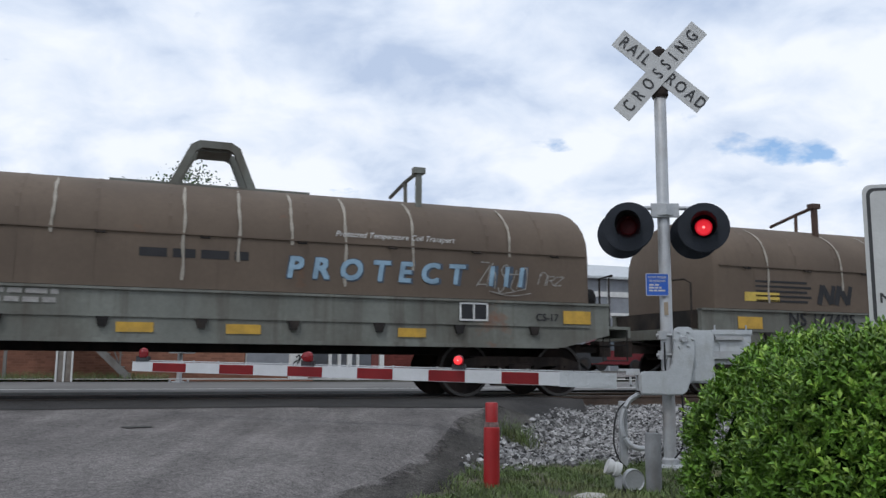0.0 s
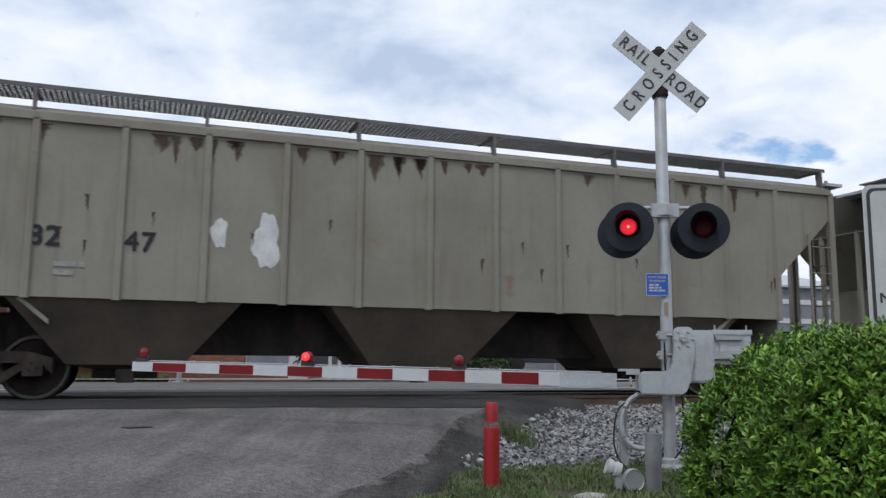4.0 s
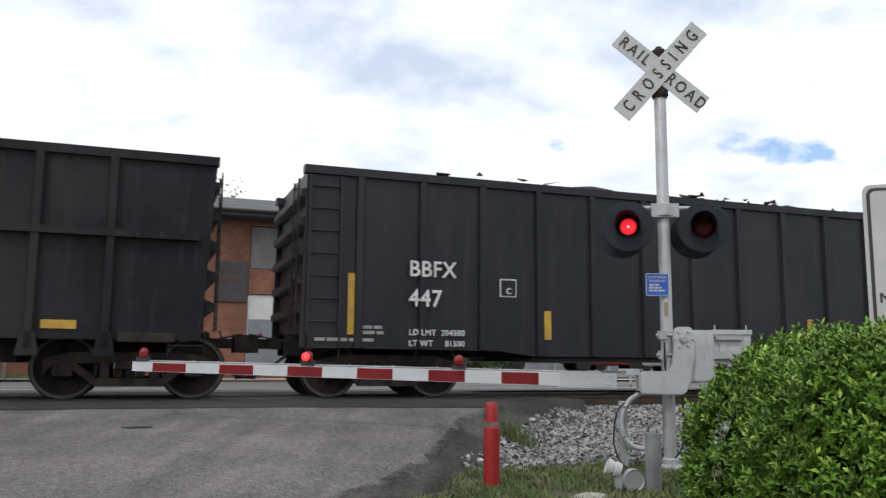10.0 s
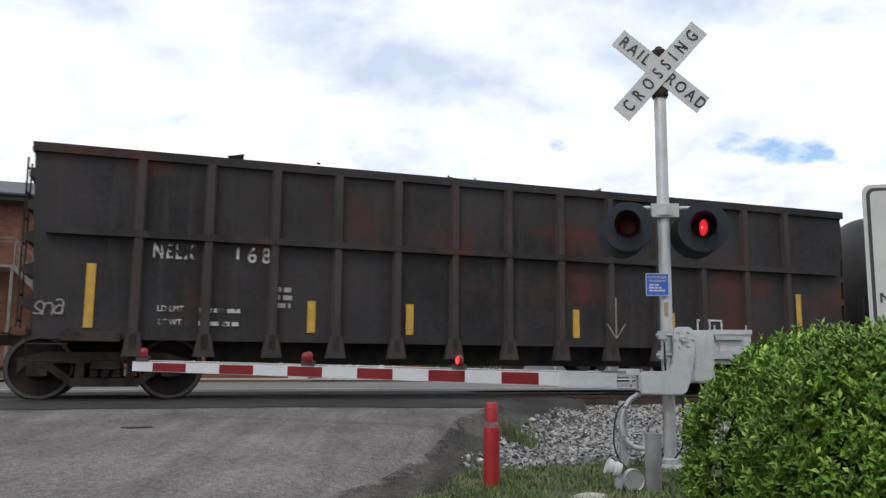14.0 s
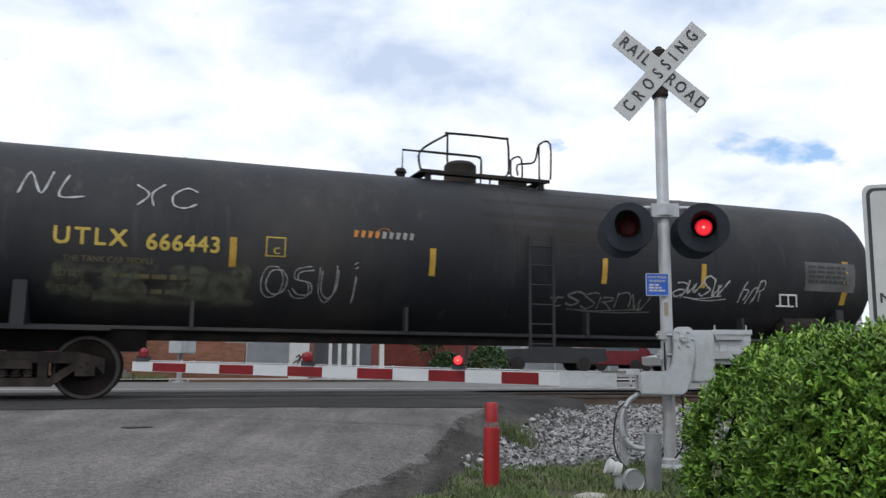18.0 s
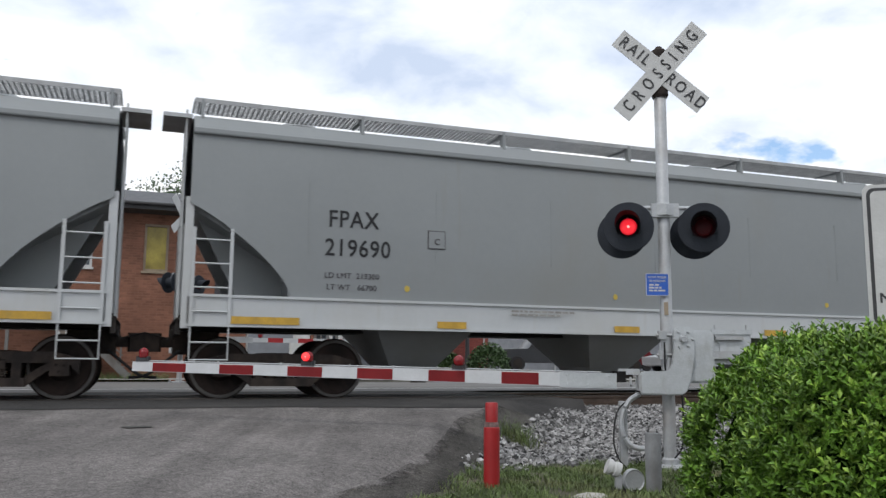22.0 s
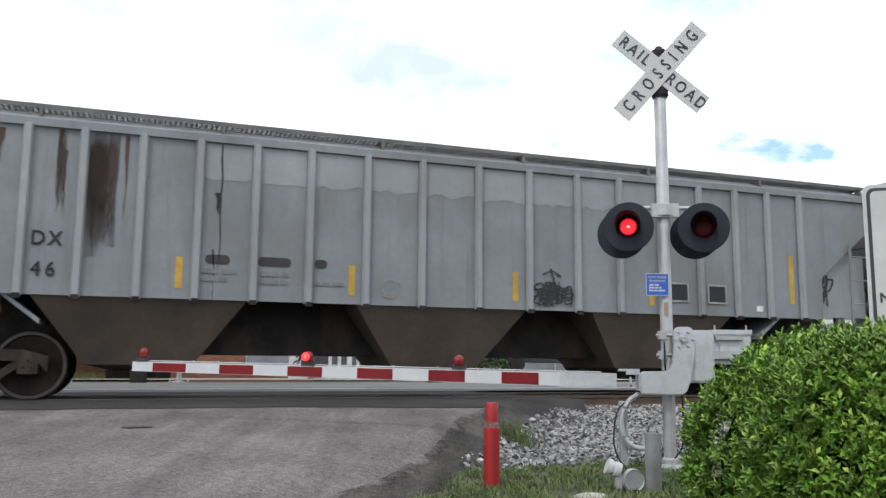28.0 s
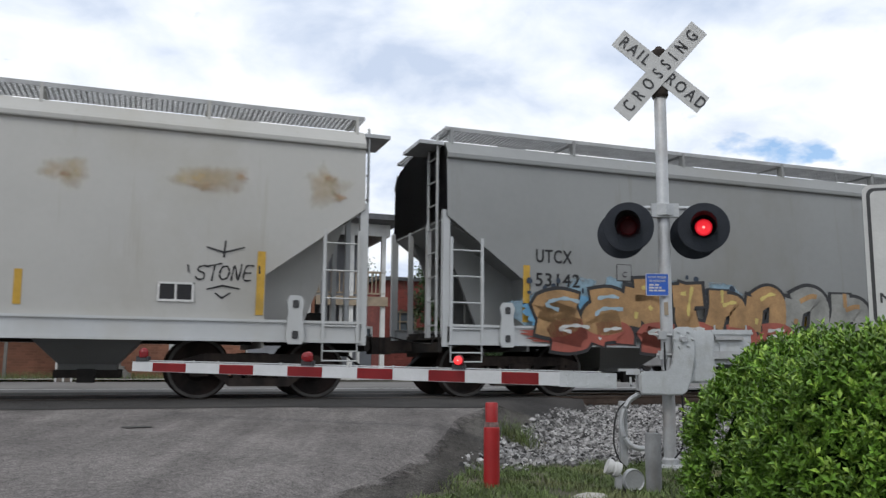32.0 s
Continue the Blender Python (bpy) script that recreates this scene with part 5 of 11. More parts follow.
    for k in range(nbr + 1):
        x = -h + 0.12 + k * (length - 0.24) / nbr
        bm = bmesh.new()
        extrude(bm, [(-1.42, top + 0.04), (-1.30, top + 0.04), (-1.27, walk_z - 0.05), (-0.70, walk_z - 0.03), (-0.70, walk_z - 0.012), (-1.24, walk_z - 0.012), (-1.24, walk_z + 0.02), (-1.40, walk_z + 0.02)], x - 0.022, x + 0.022, "x")
        part("walkway_bracket", bm, ends_mat if smooth_side else steel, car)
    for s in (-1, 1):
        part("end_walkway", box(min(s * (h + 0.02), s * (h + 0.44)), max(s * (h + 0.02), s * (h + 0.44)), -1.38, -0.45, walk_z - 0.29, walk_z - 0.23), M["galv"], car)
    for i in range(5 if length > 18 else 4):
        x = -h + 1.8 + i * (length - 3.6) / (4 if length > 18 else 3)
        bm = bmesh.new()
        up = 0.32 if smooth_side else 0.14
        lathe(bm, [(0.34, top + up), (0.36, top + up + 0.20), (0.30, top + up + 0.26), (0.05, top + up + 0.28)], 16, "z", (x, 0, 0))
        part("hatch", bm, side_mat, car, "round loading hatch")
    # brake gear
    bm = bmesh.new()
    lathe(bm, [(0.02, -0.5), (0.16, -0.48), (0.16, 0.42), (0.02, 0.45)], 14, "y", (h - 0.75, 0, lowz + 0.35))
    bx(bm, h - 0.6, h - 0.35, -0.3, 0.1, lowz + 0.08, lowz + 0.5)
    part("brake_cylinder", bm, M["steel_dark"], car)
    add_trucks(car, h - (1.48 if smooth_side else 1.78), place, r)
    add_couplers(car, h + 0.1, reach)
    return car, surf, h


# ---- gondolas ----
def gondola(place, length, label, mat, style, top=3.56, posts=12, rib_mat=None, reach=0.75, post_off=None, post_shift=0.0):
    car = start_car("gondola_car", label, "freight car", place)
    h = length / 2
    surf = lambda z: -1.47
    if style == "tub":
        z0 = 0.60
        out = [(-h, 0.78), (-h + 0.05, top), (h - 0.05, top), (h, 0.78), (h - 3.3, 0.76), (h - 3.9, z0 + 0.08), (-h + 3.9, z0 + 0.08), (-h + 3.3, 0.76)]
    elif style == "post":
        z0 = 0.95
        out = [(-h + 0.30, 0.98), (-h + 0.06, top - 0.4), (-h, top - 0.25), (-h, top), (h, top), (h, top - 0.25), (h - 0.06, top - 0.4), (h - 0.30, 0.98)]
    else:
        z0 = 0.95
        out = [(-h + 0.16, 0.85), (-h + 0.02, top), (h - 0.02, top), (h - 0.16, 0.85)]
    for y in (-1.43, 1.43):
        bm = bmesh.new()
        extrude(bm, out, y - 0.03, y + 0.03, "y")
        part("side_sheet", bm, mat, car)
        bm = bmesh.new()
        bx(bm, -h, h, y - 0.09, y + 0.09, top - 0.13, top)
        part("top_chord", bm, mat, car)
        if style == "rail":
            bm = bmesh.new()
            bx(bm, -h + 0.25, h - 0.25, y - 0.145, y + 0.145, 2.30, 2.40)
            part("belt_rail", bm, mat, car)
        n = posts
        for i in range(n):
            off = post_off or {"tub": 0.9, "post": 1.3, "rail": 1.45}[style]
            x = -h + off + post_shift + i * (length - 2 * off) / (n - 1)
            bm = bmesh.new()
            yo = y + math.copysign(0.13 if style != "tub" else 0.09, y)
            zb = 0.72 if style != "tub" else (0.78 if abs(x) > h - 3.4 else 0.70)
            extrude(bm, [(x - 0.085, y), (x + 0.085, y), (x + 0.05, yo), (x - 0.05, yo)], zb, top - 0.12, "z")
            if style != "tub":
                extrude(bm, [(x - 0.15, 0.62), (x + 0.15, 0.62), (x + 0.085, 0.95), (x - 0.085, 0.95)], min(y, yo), max(y, yo), "y")
            part("side_post", bm, rib_mat or mat, car)
            if style == "post" and i < n - 1:
                xm = x + (length - 2 * off) / (n - 1) / 2
                part("side_seam", box(xm - 0.035, xm + 0.035, min(y, y + math.copysign(0.045, y)), max(y, y + math.copysign(0.045, y)), 0.98, top - 0.13), rib_mat or mat, car)
    for s in (-1, 1):
        bm = bmesh.new()
        a, b = sorted((s * (h - 0.20), s * (h - 0.12)))
        bx(bm, a, b, -1.42, 1.42, 1.0, top - 0.01)
        part("end_wall", bm, mat, car)
        for k in range(5):
            zz = 1.35 + k * (top - 1.5) / 4.6
            bm = bmesh.new()
            extrude(bm, [(s * (h - 0.13), zz - 0.11), (s * (h + 0.03), zz - 0.05), (s * (h + 0.03), zz + 0.05), (s * (h - 0.13), zz + 0.11)], -1.40, 1.40, "y")
            part("end_rib", bm, mat, car)
        a, b = sorted((s * (h - 0.10), s * (h - 0.60)))
        if style == "tub":
            ladder(car, a, b, -1.50, 1.0, top - 0.15, 7, mat, 0.013)
        lx = s * (h + 0.06)
        bm = bmesh.new()
        for k in range(7):
            tube(bm, [(lx, -1.35, 1.1 + k * 0.36), (lx, -0.95, 1.1 + k * 0.36)], 0.013, 5)
        bx(bm, lx - 0.012, lx + 0.012, -0.97, -0.93, 1.0, top - 0.2)
        bx(bm, lx - 0.012, lx + 0.012, -1.37, -1.33, 1.0, top - 0.2)
        part("end_ladder", bm, M["steel_dark"], car)
        sill_step(car, a, b, -1.50, 0.55, 1.0, M["steel_dark"])
        if style != "tub":
            part("jacking_pad", box(s * (h - 0.9) - 0.38, s * (h - 0.9) + 0.38, -1.52, -1.36, 0.82, 0.95, 0.01), M["truck"], car)
    bm = bmesh.new()
    bx(bm, -h + 0.2, h - 0.2, -1.40, 1.40, 0.98, 1.06)
    bx(bm, -h - 0.05, h + 0.05, -0.32, 0.32, 0.66, 1.0)
    if style != "tub":
        bx(bm, -h + 2.6, h - 2.6, -0.9, 0.9, 0.52, 0.98)
    if style == "tub":
        bx(bm, -h + 3.9, h - 3.9, -1.40, 1.40, 0.60, 0.66)
    part("floor_frame", bm, M["steel_dark"], car)
    # the load heaped above the rim
    rnd = random.Random(int(place))
    bm = bmesh.new()
    xs_ = steps(-h + 0.25, h - 0.25, 46)
    heap = 0.17 if style == "tub" and place < 200 else 0.0
    ys_ = [-1.36, -0.9, -0.4, 0.1, 0.6, 1.0, 1.36]
    g = [[bm.verts.new((x, y, top - 0.30 + (0.30 + heap * max(0.0, 1 - (x / h) ** 4) + 0.14 * noise.noise((x * 0.9, y * 1.2, place))) * max(0.0, 1 - abs(y / 1.5) ** (5 if heap else 2)) + 0.07 * noise.noise((x * 3, y * 3, place)))) for y in ys_] for x in xs_]
    for A, B in zip(g, g[1:]):
        for k in range(len(ys_) - 1):
            bm.faces.new((A[k], A[k + 1], B[k + 1], B[k]))
    for _ in range(130):
        x, y = rnd.gauss(0, h * 0.45), rnd.uniform(-1.2, 0.2)
        if abs(x) > h - 0.4:
            continue
        y = -1.1 + 0.5 * rnd.random()
        z = top - 0.02 + heap * 0.45 * max(0.0, 1 - (x / h) ** 4) + rnd.uniform(-0.06, 0.10) * (1 if rnd.random() < 0.75 else 1.7)
        r_ = rnd.uniform(0.04, 0.13)
        q = [bm.verts.new((x + rnd.uniform(-r_, r_) * 1.5, y + rnd.uniform(-r_, r_), z + rnd.uniform(-r_, r_) * 0.8)) for _k in range(4)]
        for f in ((0, 1, 2), (0, 2, 3), (0, 3, 1), (1, 3, 2)):
            bm.faces.new([q[i] for i in f])
    part("load", bm, M["scrap"], car, "dark loose scrap load", "stuff")
    add_trucks(car, h - {"tub": 1.5, "post": 1.15, "rail": 1.1}[style], place)
    add_couplers(car, h + 0.05, reach)
    return car, surf, h


# ---- tank cars ----
def tank_car(place, length, label, mat, zc=2.42, R=1.43, reach=0.65):
    car = start_car("tank_car", label, "freight car", place)
    h = length / 2
    surf = lambda z: -math.sqrt(max(0.05, R * R - (z - zc) ** 2))
    bm = bmesh.new()
    prof = []
    hd = 0.72
    for k in range(9):
        a = math.pi / 2 * k / 8
        prof.append((R * math.sin(a), -h + hd * (1 - math.cos(a))))
    prof += [(R, x) for x in steps(-h + hd + 1.5, h - hd - 1.5, 5)]
    for k in range(8, -1, -1):
        a = math.pi / 2 * k / 8
        prof.append((R * math.sin(a), h - hd * (1 - math.cos(a))))
    lathe(bm, prof, 48, "x", (0, 0, zc))
    tank = smooth(part("tank", bm, mat, car), 60)
    for x in (-h * 0.55, 0.25, h * 0.5):
        bm = bmesh.new()
        lathe(bm, [(R - 0.01, x - 0.02), (R + 0.006, x - 0.018), (R + 0.006, x + 0.018), (R - 0.01, x + 0.02)], 48, "x", (0, 0, zc))
        part("weld_band", bm, mat, tank)
    # underframe, saddles
    bm = bmesh.new()
    for s in (-1, 1):
        part("stub_sill", box(min(s * (h - 3.0), s * (h + 0.12)), max(s * (h - 3.0), s * (h + 0.12)), -0.30, 0.30, 0.70, 1.02), M["steel_dark"], car)
    bx(bm, -h + 3.0, h - 3.0, -0.14, 0.14, 0.88, 1.0)
    part("brake_pipe_tray", bm, M["steel_dark"], car)
    bm = bmesh.new()
    bx(bm, -h + 0.3, h - 0.3, -1.22, -1.16, 1.01, 1.06)
    bx(bm, -h + 0.3, h - 0.3, 1.16, 1.22, 1.01, 1.06)
    part("side_rail", bm, mat, car)
    tc = h - 1.3
    for s in (-1, 1):
        bm = bmesh.new()
        extrude(bm, [(-1.36, 0.98), (-1.30, 1.66), (-1.1, 1.50), (0, 1.0), (1.1, 1.50), (1.30, 1.66), (1.36, 0.98)], s * tc - 0.09, s * tc + 0.09, "x")
        bx(bm, min(s * (tc - 1.2), s * (h + 0.05)), max(s * (tc - 1.2), s * (h + 0.05)), -1.40, 1.40, 0.98, 1.03)
        part("bolster_saddle", bm, mat, car)
        bm = bmesh.new()
        e0 = s * (h + 0.16)
        tube(bm, curve_points3([(e0 - s * 0.45, -1.36, 1.03), (e0 - s * 0.45, -1.36, 2.0), (e0 - s * 0.38, -1.34, 2.10), (e0, -1.25, 2.06), (e0 + s * 0.02, -0.7, 1.98)]), 0.018, 6)
        tube(bm, [(e0, -0.62, 0.98), (e0 + s * 0.02, -0.7, 1.98)], 0.018, 6)
        part("hand_rail", bm, M["steel_dark"], car)
        a, b = sorted((s * (h - 0.05), s * (h - 0.50)))
        sill_step(car, a, b, -1.40, 0.52, 1.0, M["steel_dark"])
    for x in steps(-h + 3.6, h - 3.6, 3):
        part("side_bracket", box(x - 0.025, x + 0.025, -1.25, -1.10, 1.05, 1.45), mat, car)
    # side ladder, top platform with rails, valves
    ladder(car, 0.42, 0.86, -1.50, 0.72, 2.7, 6, mat)
    zt = zc + R
    bm = bmesh.new()
    bx(bm, -1.25, 1.25, -0.60, -0.40, zt + 0.02, zt + 0.045)
    bx(bm, -1.25, 1.25, 0.40, 0.60, zt + 0.02, zt + 0.045)
    bx(bm, -1.25, -1.05, -0.40, 0.40, zt + 0.02, zt + 0.045)
    bx(bm, 1.05, 1.25, -0.40, 0.40, zt + 0.02, zt + 0.045)
    bx(bm, -1.25, 1.25, -0.65, -0.61, zt + 0.0, zt + 0.06)
    bx(bm, -1.25, 1.25, 0.61, 0.65, zt + 0.0, zt + 0.06)
    for x in (-1.1, 1.1):
        bx(bm, x - 0.05, x + 0.05, -0.62, -0.55, zt - 0.16, zt + 0.06)
    part("top_platform", bm, M["steel_dark"], car)
    for y in (-0.62, 0.62):
        bm = bmesh.new()
        if y < 0:
            tube(bm, curve_points3([(-1.25, y, zt + 0.06), (-1.25, y, zt + 0.38), (-0.78, y, zt + 0.71), (-0.72, y, zt + 0.75), (0.30, y, zt + 0.76), (0.42, y, zt + 0.71), (0.44, y, zt + 0.1)], 4), 0.022, 6)
            tube(bm, [(-0.75, y, zt + 0.06), (-0.75, y, zt + 0.73)], 0.02, 6)
            tube(bm, [(-1.25, y, zt + 0.38), (-0.2, y, zt + 0.38), (-0.1, y, zt + 0.33), (-0.1, y, zt + 0.06)], 0.018, 6)
        else:
            tube(bm, [(-1.2, y, zt + 0.06), (-1.2, y, zt + 0.71), (0.4, y, zt + 0.71), (0.4, y, zt + 0.06)], 0.02, 6)
        tube(bm, curve_points3([(0.62, y, zt + 0.1), (0.62, y, zt + 0.30), (0.95, y, zt + 0.38), (1.05, y, zt + 0.71), (1.28, y, zt + 0.75), (1.28, y, zt + 0.08)], 4), 0.02, 6)
        tube(bm, [(1.05, y, zt + 0.06), (1.05, y, zt + 0.70)], 0.018, 6)
        part("platform_rail", bm, M["steel_dark"], car, "bent pipe safety rail")
    bm = bmesh.new()
    lathe(bm, [(0.30, zt - 0.02), (0.30, zt + 0.34), (0.24, zt + 0.40), (0.02, zt + 0.42)], 18, "z", (-0.25, 0.05, 0))
    part("valve_housing", bm, M["steel_dark"], car)
    bm = bmesh.new()
    lathe(bm, [(0.08, zt - 0.02), (0.08, zt + 0.09), (0.115, zt + 0.11), (0.08, zt + 0.18), (0.02, zt + 0.20)], 14, "z", (-1.42 if length > 16 else -1.0, 0, 0))
    part("safety_valve", bm, M["steel_dark"], car)
    bm = bmesh.new()
    lathe(bm, [(0.26, zt - 0.02), (0.28, zt + 0.12), (0.10, zt + 0.16), (0.02, zt + 0.24)], 14, "z", (0.80, 0, 0))
    part("manway", bm, M["steel_dark"], car)
    bm = bmesh.new()
    lathe(bm, [(0.02, h - 2.6), (0.20, h - 2.55), (0.20, h - 1.65), (0.02, h - 1.6)], 16, "x", (0, -1.0, 1.32))
    part("air_reservoir", bm, M["steel_dark"], car)
    add_trucks(car, tc, place)
    add_couplers(car, h + 0.12, reach)
    return car, surf, h


def reflectors(car, surf, spec, name="reflector_strip"):
    for x, z, w, hh in spec:
        plate(name, x - w / 2, x + w / 2, z - hh / 2, z + hh / 2, surf, M["yellow"], car, "yellow reflective strip")


def stencil_panel(car, x, z, surf, w=0.62, hh=0.36, twin=True):
    p = plate("stencil_panel", x - w / 2, x + w / 2, z - hh / 2, z + hh / 2, surf, M["black_paint"], car, "black inspection stencil panel")
    bm = bmesh.new()
    for a, b, c, d in ((-w / 2, w / 2, -hh / 2, -hh / 2 + 0.03), (-w / 2, w / 2, hh / 2 - 0.03, hh / 2), (-w / 2, -w / 2 + 0.03, -hh / 2, hh / 2), (w / 2 - 0.03, w / 2, -hh / 2, hh / 2)) + (((-0.015, 0.015, -hh / 2, hh / 2),) if twin else ()):
        y_ = min(surf(z + c), surf(z + d))
        bx(bm, x + a, x + b, y_ - 0.014, y_ - 0.009, z + c, z + d)
    part("stencil_frame", bm, M["white_paint"] if twin else M["dull_paint"], p)


# ---- paints of the cars ----
P = {}
P["hood_brown"] = surface("faded brown hood paint", (0.118, 0.087, 0.062), 0.8, 0, 0.16, 0.7, dirt=(0.085, 0.062, 0.045), dirt_amount=0.35, streak=0.25, rust=0.12, fine=14, bump=0.1)
P["hood_tan"] = surface("faded tan hood paint", (0.27, 0.245, 0.185), 0.8, 0, 0.16, 0.7, dirt=(0.11, 0.085, 0.055), dirt_amount=0.25, streak=0.3, rust=0.22, fine=14, bump=0.1)
P["hood_greytan"] = surface("greyed tan hood paint", (0.19, 0.17, 0.125), 0.75, 0, 0.14, 0.7, dirt=(0.12, 0.10, 0.07), dirt_amount=0.3, streak=0.2, fine=14, bump=0.1)
P["hood_cream"] = surface("dirty cream hood paint", (0.35, 0.345, 0.315), 0.7, 0, 0.12, 0.6, dirt=(0.29, 0.27, 0.225), dirt_amount=0.3, streak=0.2, rust=0.06, fine=14, bump=0.1)
P["hood_grey"] = surface("grey hood paint", (0.108, 0.110, 0.108), 0.6, 0, 0.10, 0.6, dirt=(0.085, 0.083, 0.078), dirt_amount=0.3, streak=0.2, fine=14, bump=0.08)
P["frame_grey"] = surface("grey-green frame paint", (0.165, 0.172, 0.15), 0.75, 0, 0.25, 1.0, dirt=(0.075, 0.064, 0.048), dirt_amount=0.62, streak=0.6, rust=0.2, fine=14)
P["frame_tan"] = surface("dirty tan frame paint", (0.175, 0.14, 0.098), 0.8, 0, 0.25, 1.0, dirt=(0.07, 0.05, 0.035), dirt_amount=0.62, streak=0.6, rust=0.25, fine=14)
P["frame_white"] = surface("dirty white frame paint", (0.28, 0.27, 0.24), 0.7, 0, 0.15, 0.9, dirt=(0.15, 0.12, 0.085), dirt_amount=0.4, streak=0.35, rust=0.12, fine=14)
P["rust_dark"] = surface("dark brown rust", (0.075, 0.045, 0.032), 0.9, 0, 0.3, 2, fine=16)
P["pale_run"] = surface("pale chalk run", (0.34, 0.31, 0.26), 0.9, 0, 0.3, 4)
P["bay_dirty"] = surface("brown hopper bottom", (0.095, 0.075, 0.057), 0.9, 0, 0.25, 1.0, dirt=(0.045, 0.037, 0.031), dirt_amount=0.4, fine=14)
P["hop_tan"] = surface("weathered grey-tan car side", (0.26, 0.245, 0.20), 0.8, 0, 0.12, 0.6, dirt=(0.17, 0.145, 0.11), dirt_amount=0.35, streak=0.4, rust=0.16, fine=14, bump=0.1)
P["hop_brown"] = surface("mineral brown car side", (0.098, 0.036, 0.031), 0.7, 0, 0.28, 0.6, dirt=(0.135, 0.088, 0.082), dirt_amount=0.42, streak=0.5, fine=14, bump=0.1)
P["tub_black"] = surface("smooth black enamel car side", (0.0105, 0.0115, 0.0155), 0.42, 0, 0.4, 0.6, dirt=(0.030, 0.027, 0.028), dirt_amount=0.4, streak=0.5, fine=14, bump=0.10, spec=0.33)
P["gond_black"] = surface("sooty black car side", (0.017, 0.017, 0.020), 0.6, 0, 0.4, 0.6, dirt=(0.044, 0.040, 0.040), dirt_amount=0.4, streak=0.45, fine=14, bump=0.2, spec=0.15)
P["gond_brown"] = surface("black-brown car side", (0.027, 0.023, 0.024), 0.75, 0, 0.45, 0.7, dirt=(0.062, 0.05, 0.047), dirt_amount=0.45, streak=0.55, rust=0.20, rust_color=(0.060, 0.026, 0.02), fine=14, bump=0.2, spec=0.2)
P["tank_black"] = surface("black tank paint", (0.0225, 0.0235, 0.027), 0.6, 0, 0.3, 0.5, dirt=(0.065, 0.059, 0.053), dirt_amount=0.35, streak=0.3, fine=12, bump=0.06, spec=0.28)
P["gond_rusty"] = surface("scaled grey-brown car side", (0.030, 0.027, 0.028), 0.8, 0, 0.45, 0.7, dirt=(0.052, 0.047, 0.047), dirt_amount=0.5, streak=0.5, rust=0.42, rust_color=(0.075, 0.028, 0.021), fine=14, bump=0.25, spec=0.2)
P["post_rust"] = surface("rust brown post", (0.046, 0.034, 0.031), 0.9, 0, 0.35, 1.5, dirt=(0.045, 0.035, 0.032), dirt_amount=0.5, fine=16)
P["hop_grey"] = surface("light grey car side", (0.235, 0.249, 0.253), 0.55, 0, 0.05, 0.5, dirt=(0.225, 0.225, 0.21), dirt_amount=0.2, streak=0.15, fine=10, bump=0.04)
P["hop_warm"] = surface("pale warm grey car side", (0.395, 0.405, 0.395), 0.6, 0, 0.05, 0.5, dirt=(0.34, 0.325, 0.28), dirt_amount=0.2, streak=0.2, fine=10, bump=0.05)
P["hop_inex"] = surface("warm light grey car side", (0.27, 0.278, 0.274), 0.6, 0, 0.05, 0.5, dirt=(0.26, 0.255, 0.235), dirt_amount=0.2, streak=0.2, fine=10, bump=0.05)
P["hop_stain"] = surface("pale grey car side with rust stains", (0.425, 0.42, 0.398), 0.6, 0, 0.05, 0.5, dirt=(0.33, 0.31, 0.26), dirt_amount=0.25, streak=0.2, rust=0.0, fine=10, bump=0.05)
P["hop_mid"] = surface("mid grey car side", (0.245, 0.252, 0.25), 0.6, 0, 0.07, 0.5, dirt=(0.20, 0.195, 0.175), dirt_amount=0.3, streak=0.25, fine=10, bump=0.05)
P["hop_rusty"] = surface("grey car side burnt through with rust", (0.245, 0.257, 0.247), 0.65, 0, 0.08, 0.5, dirt=(0.23, 0.225, 0.20), dirt_amount=0.3, streak=0.25, fine=12, bump=0.08)
P["patch_grey"] = surface("fresh grey paint patch", (0.315, 0.33, 0.335), 0.5, 0, 0.05, 0.6, fine=10, bump=0.03)
P["hop_green"] = surface("dark green car side", (0.035, 0.082, 0.052), 0.65, 0, 0.2, 0.6, dirt=(0.055, 0.05, 0.038), dirt_amount=0.35, streak=0.4, rust=0.05, fine=14, bump=0.1)
P["hop_blue"] = surface("blue-grey car side", (0.205, 0.224, 0.235), 0.65, 0, 0.15, 0.7, dirt=(0.14, 0.135, 0.125), dirt_amount=0.4, streak=0.4, fine=14, bump=0.1)
P["rib_pale"] = surface("pale blue-grey rib paint", (0.27, 0.285, 0.295), 0.6, 0, 0.12, 0.7, dirt=(0.17, 0.165, 0.155), dirt_amount=0.35, streak=0.3, fine=12)
P["sill_pale"] = surface("pale grey sill paint", (0.45, 0.465, 0.47), 0.5, 0, 0.06, 0.7, dirt=(0.40, 0.39, 0.36), dirt_amount=0.3, streak=0.2, fine=12, bump=0.04)
P["panel_pale"] = surface("paler repainted panel", (0.262, 0.28, 0.288), 0.6, 0, 0.12, 0.7, dirt=(0.20, 0.20, 0.195), dirt_amount=0.35, streak=0.25, fine=12)
P["frame_pale"] = surface("dirty pale grey frame paint", (0.165, 0.155, 0.13), 0.75, 0, 0.2, 1.0, dirt=(0.10, 0.085, 0.065), dirt_amount=0.5, streak=0.45, rust=0.15, fine=14)
P["rust_black"] = surface("blackened rusty steel", (0.035, 0.027, 0.024), 0.9, 0, 0.35, 3, dirt=(0.07, 0.04, 0.026), dirt_amount=0.3, fine=16)
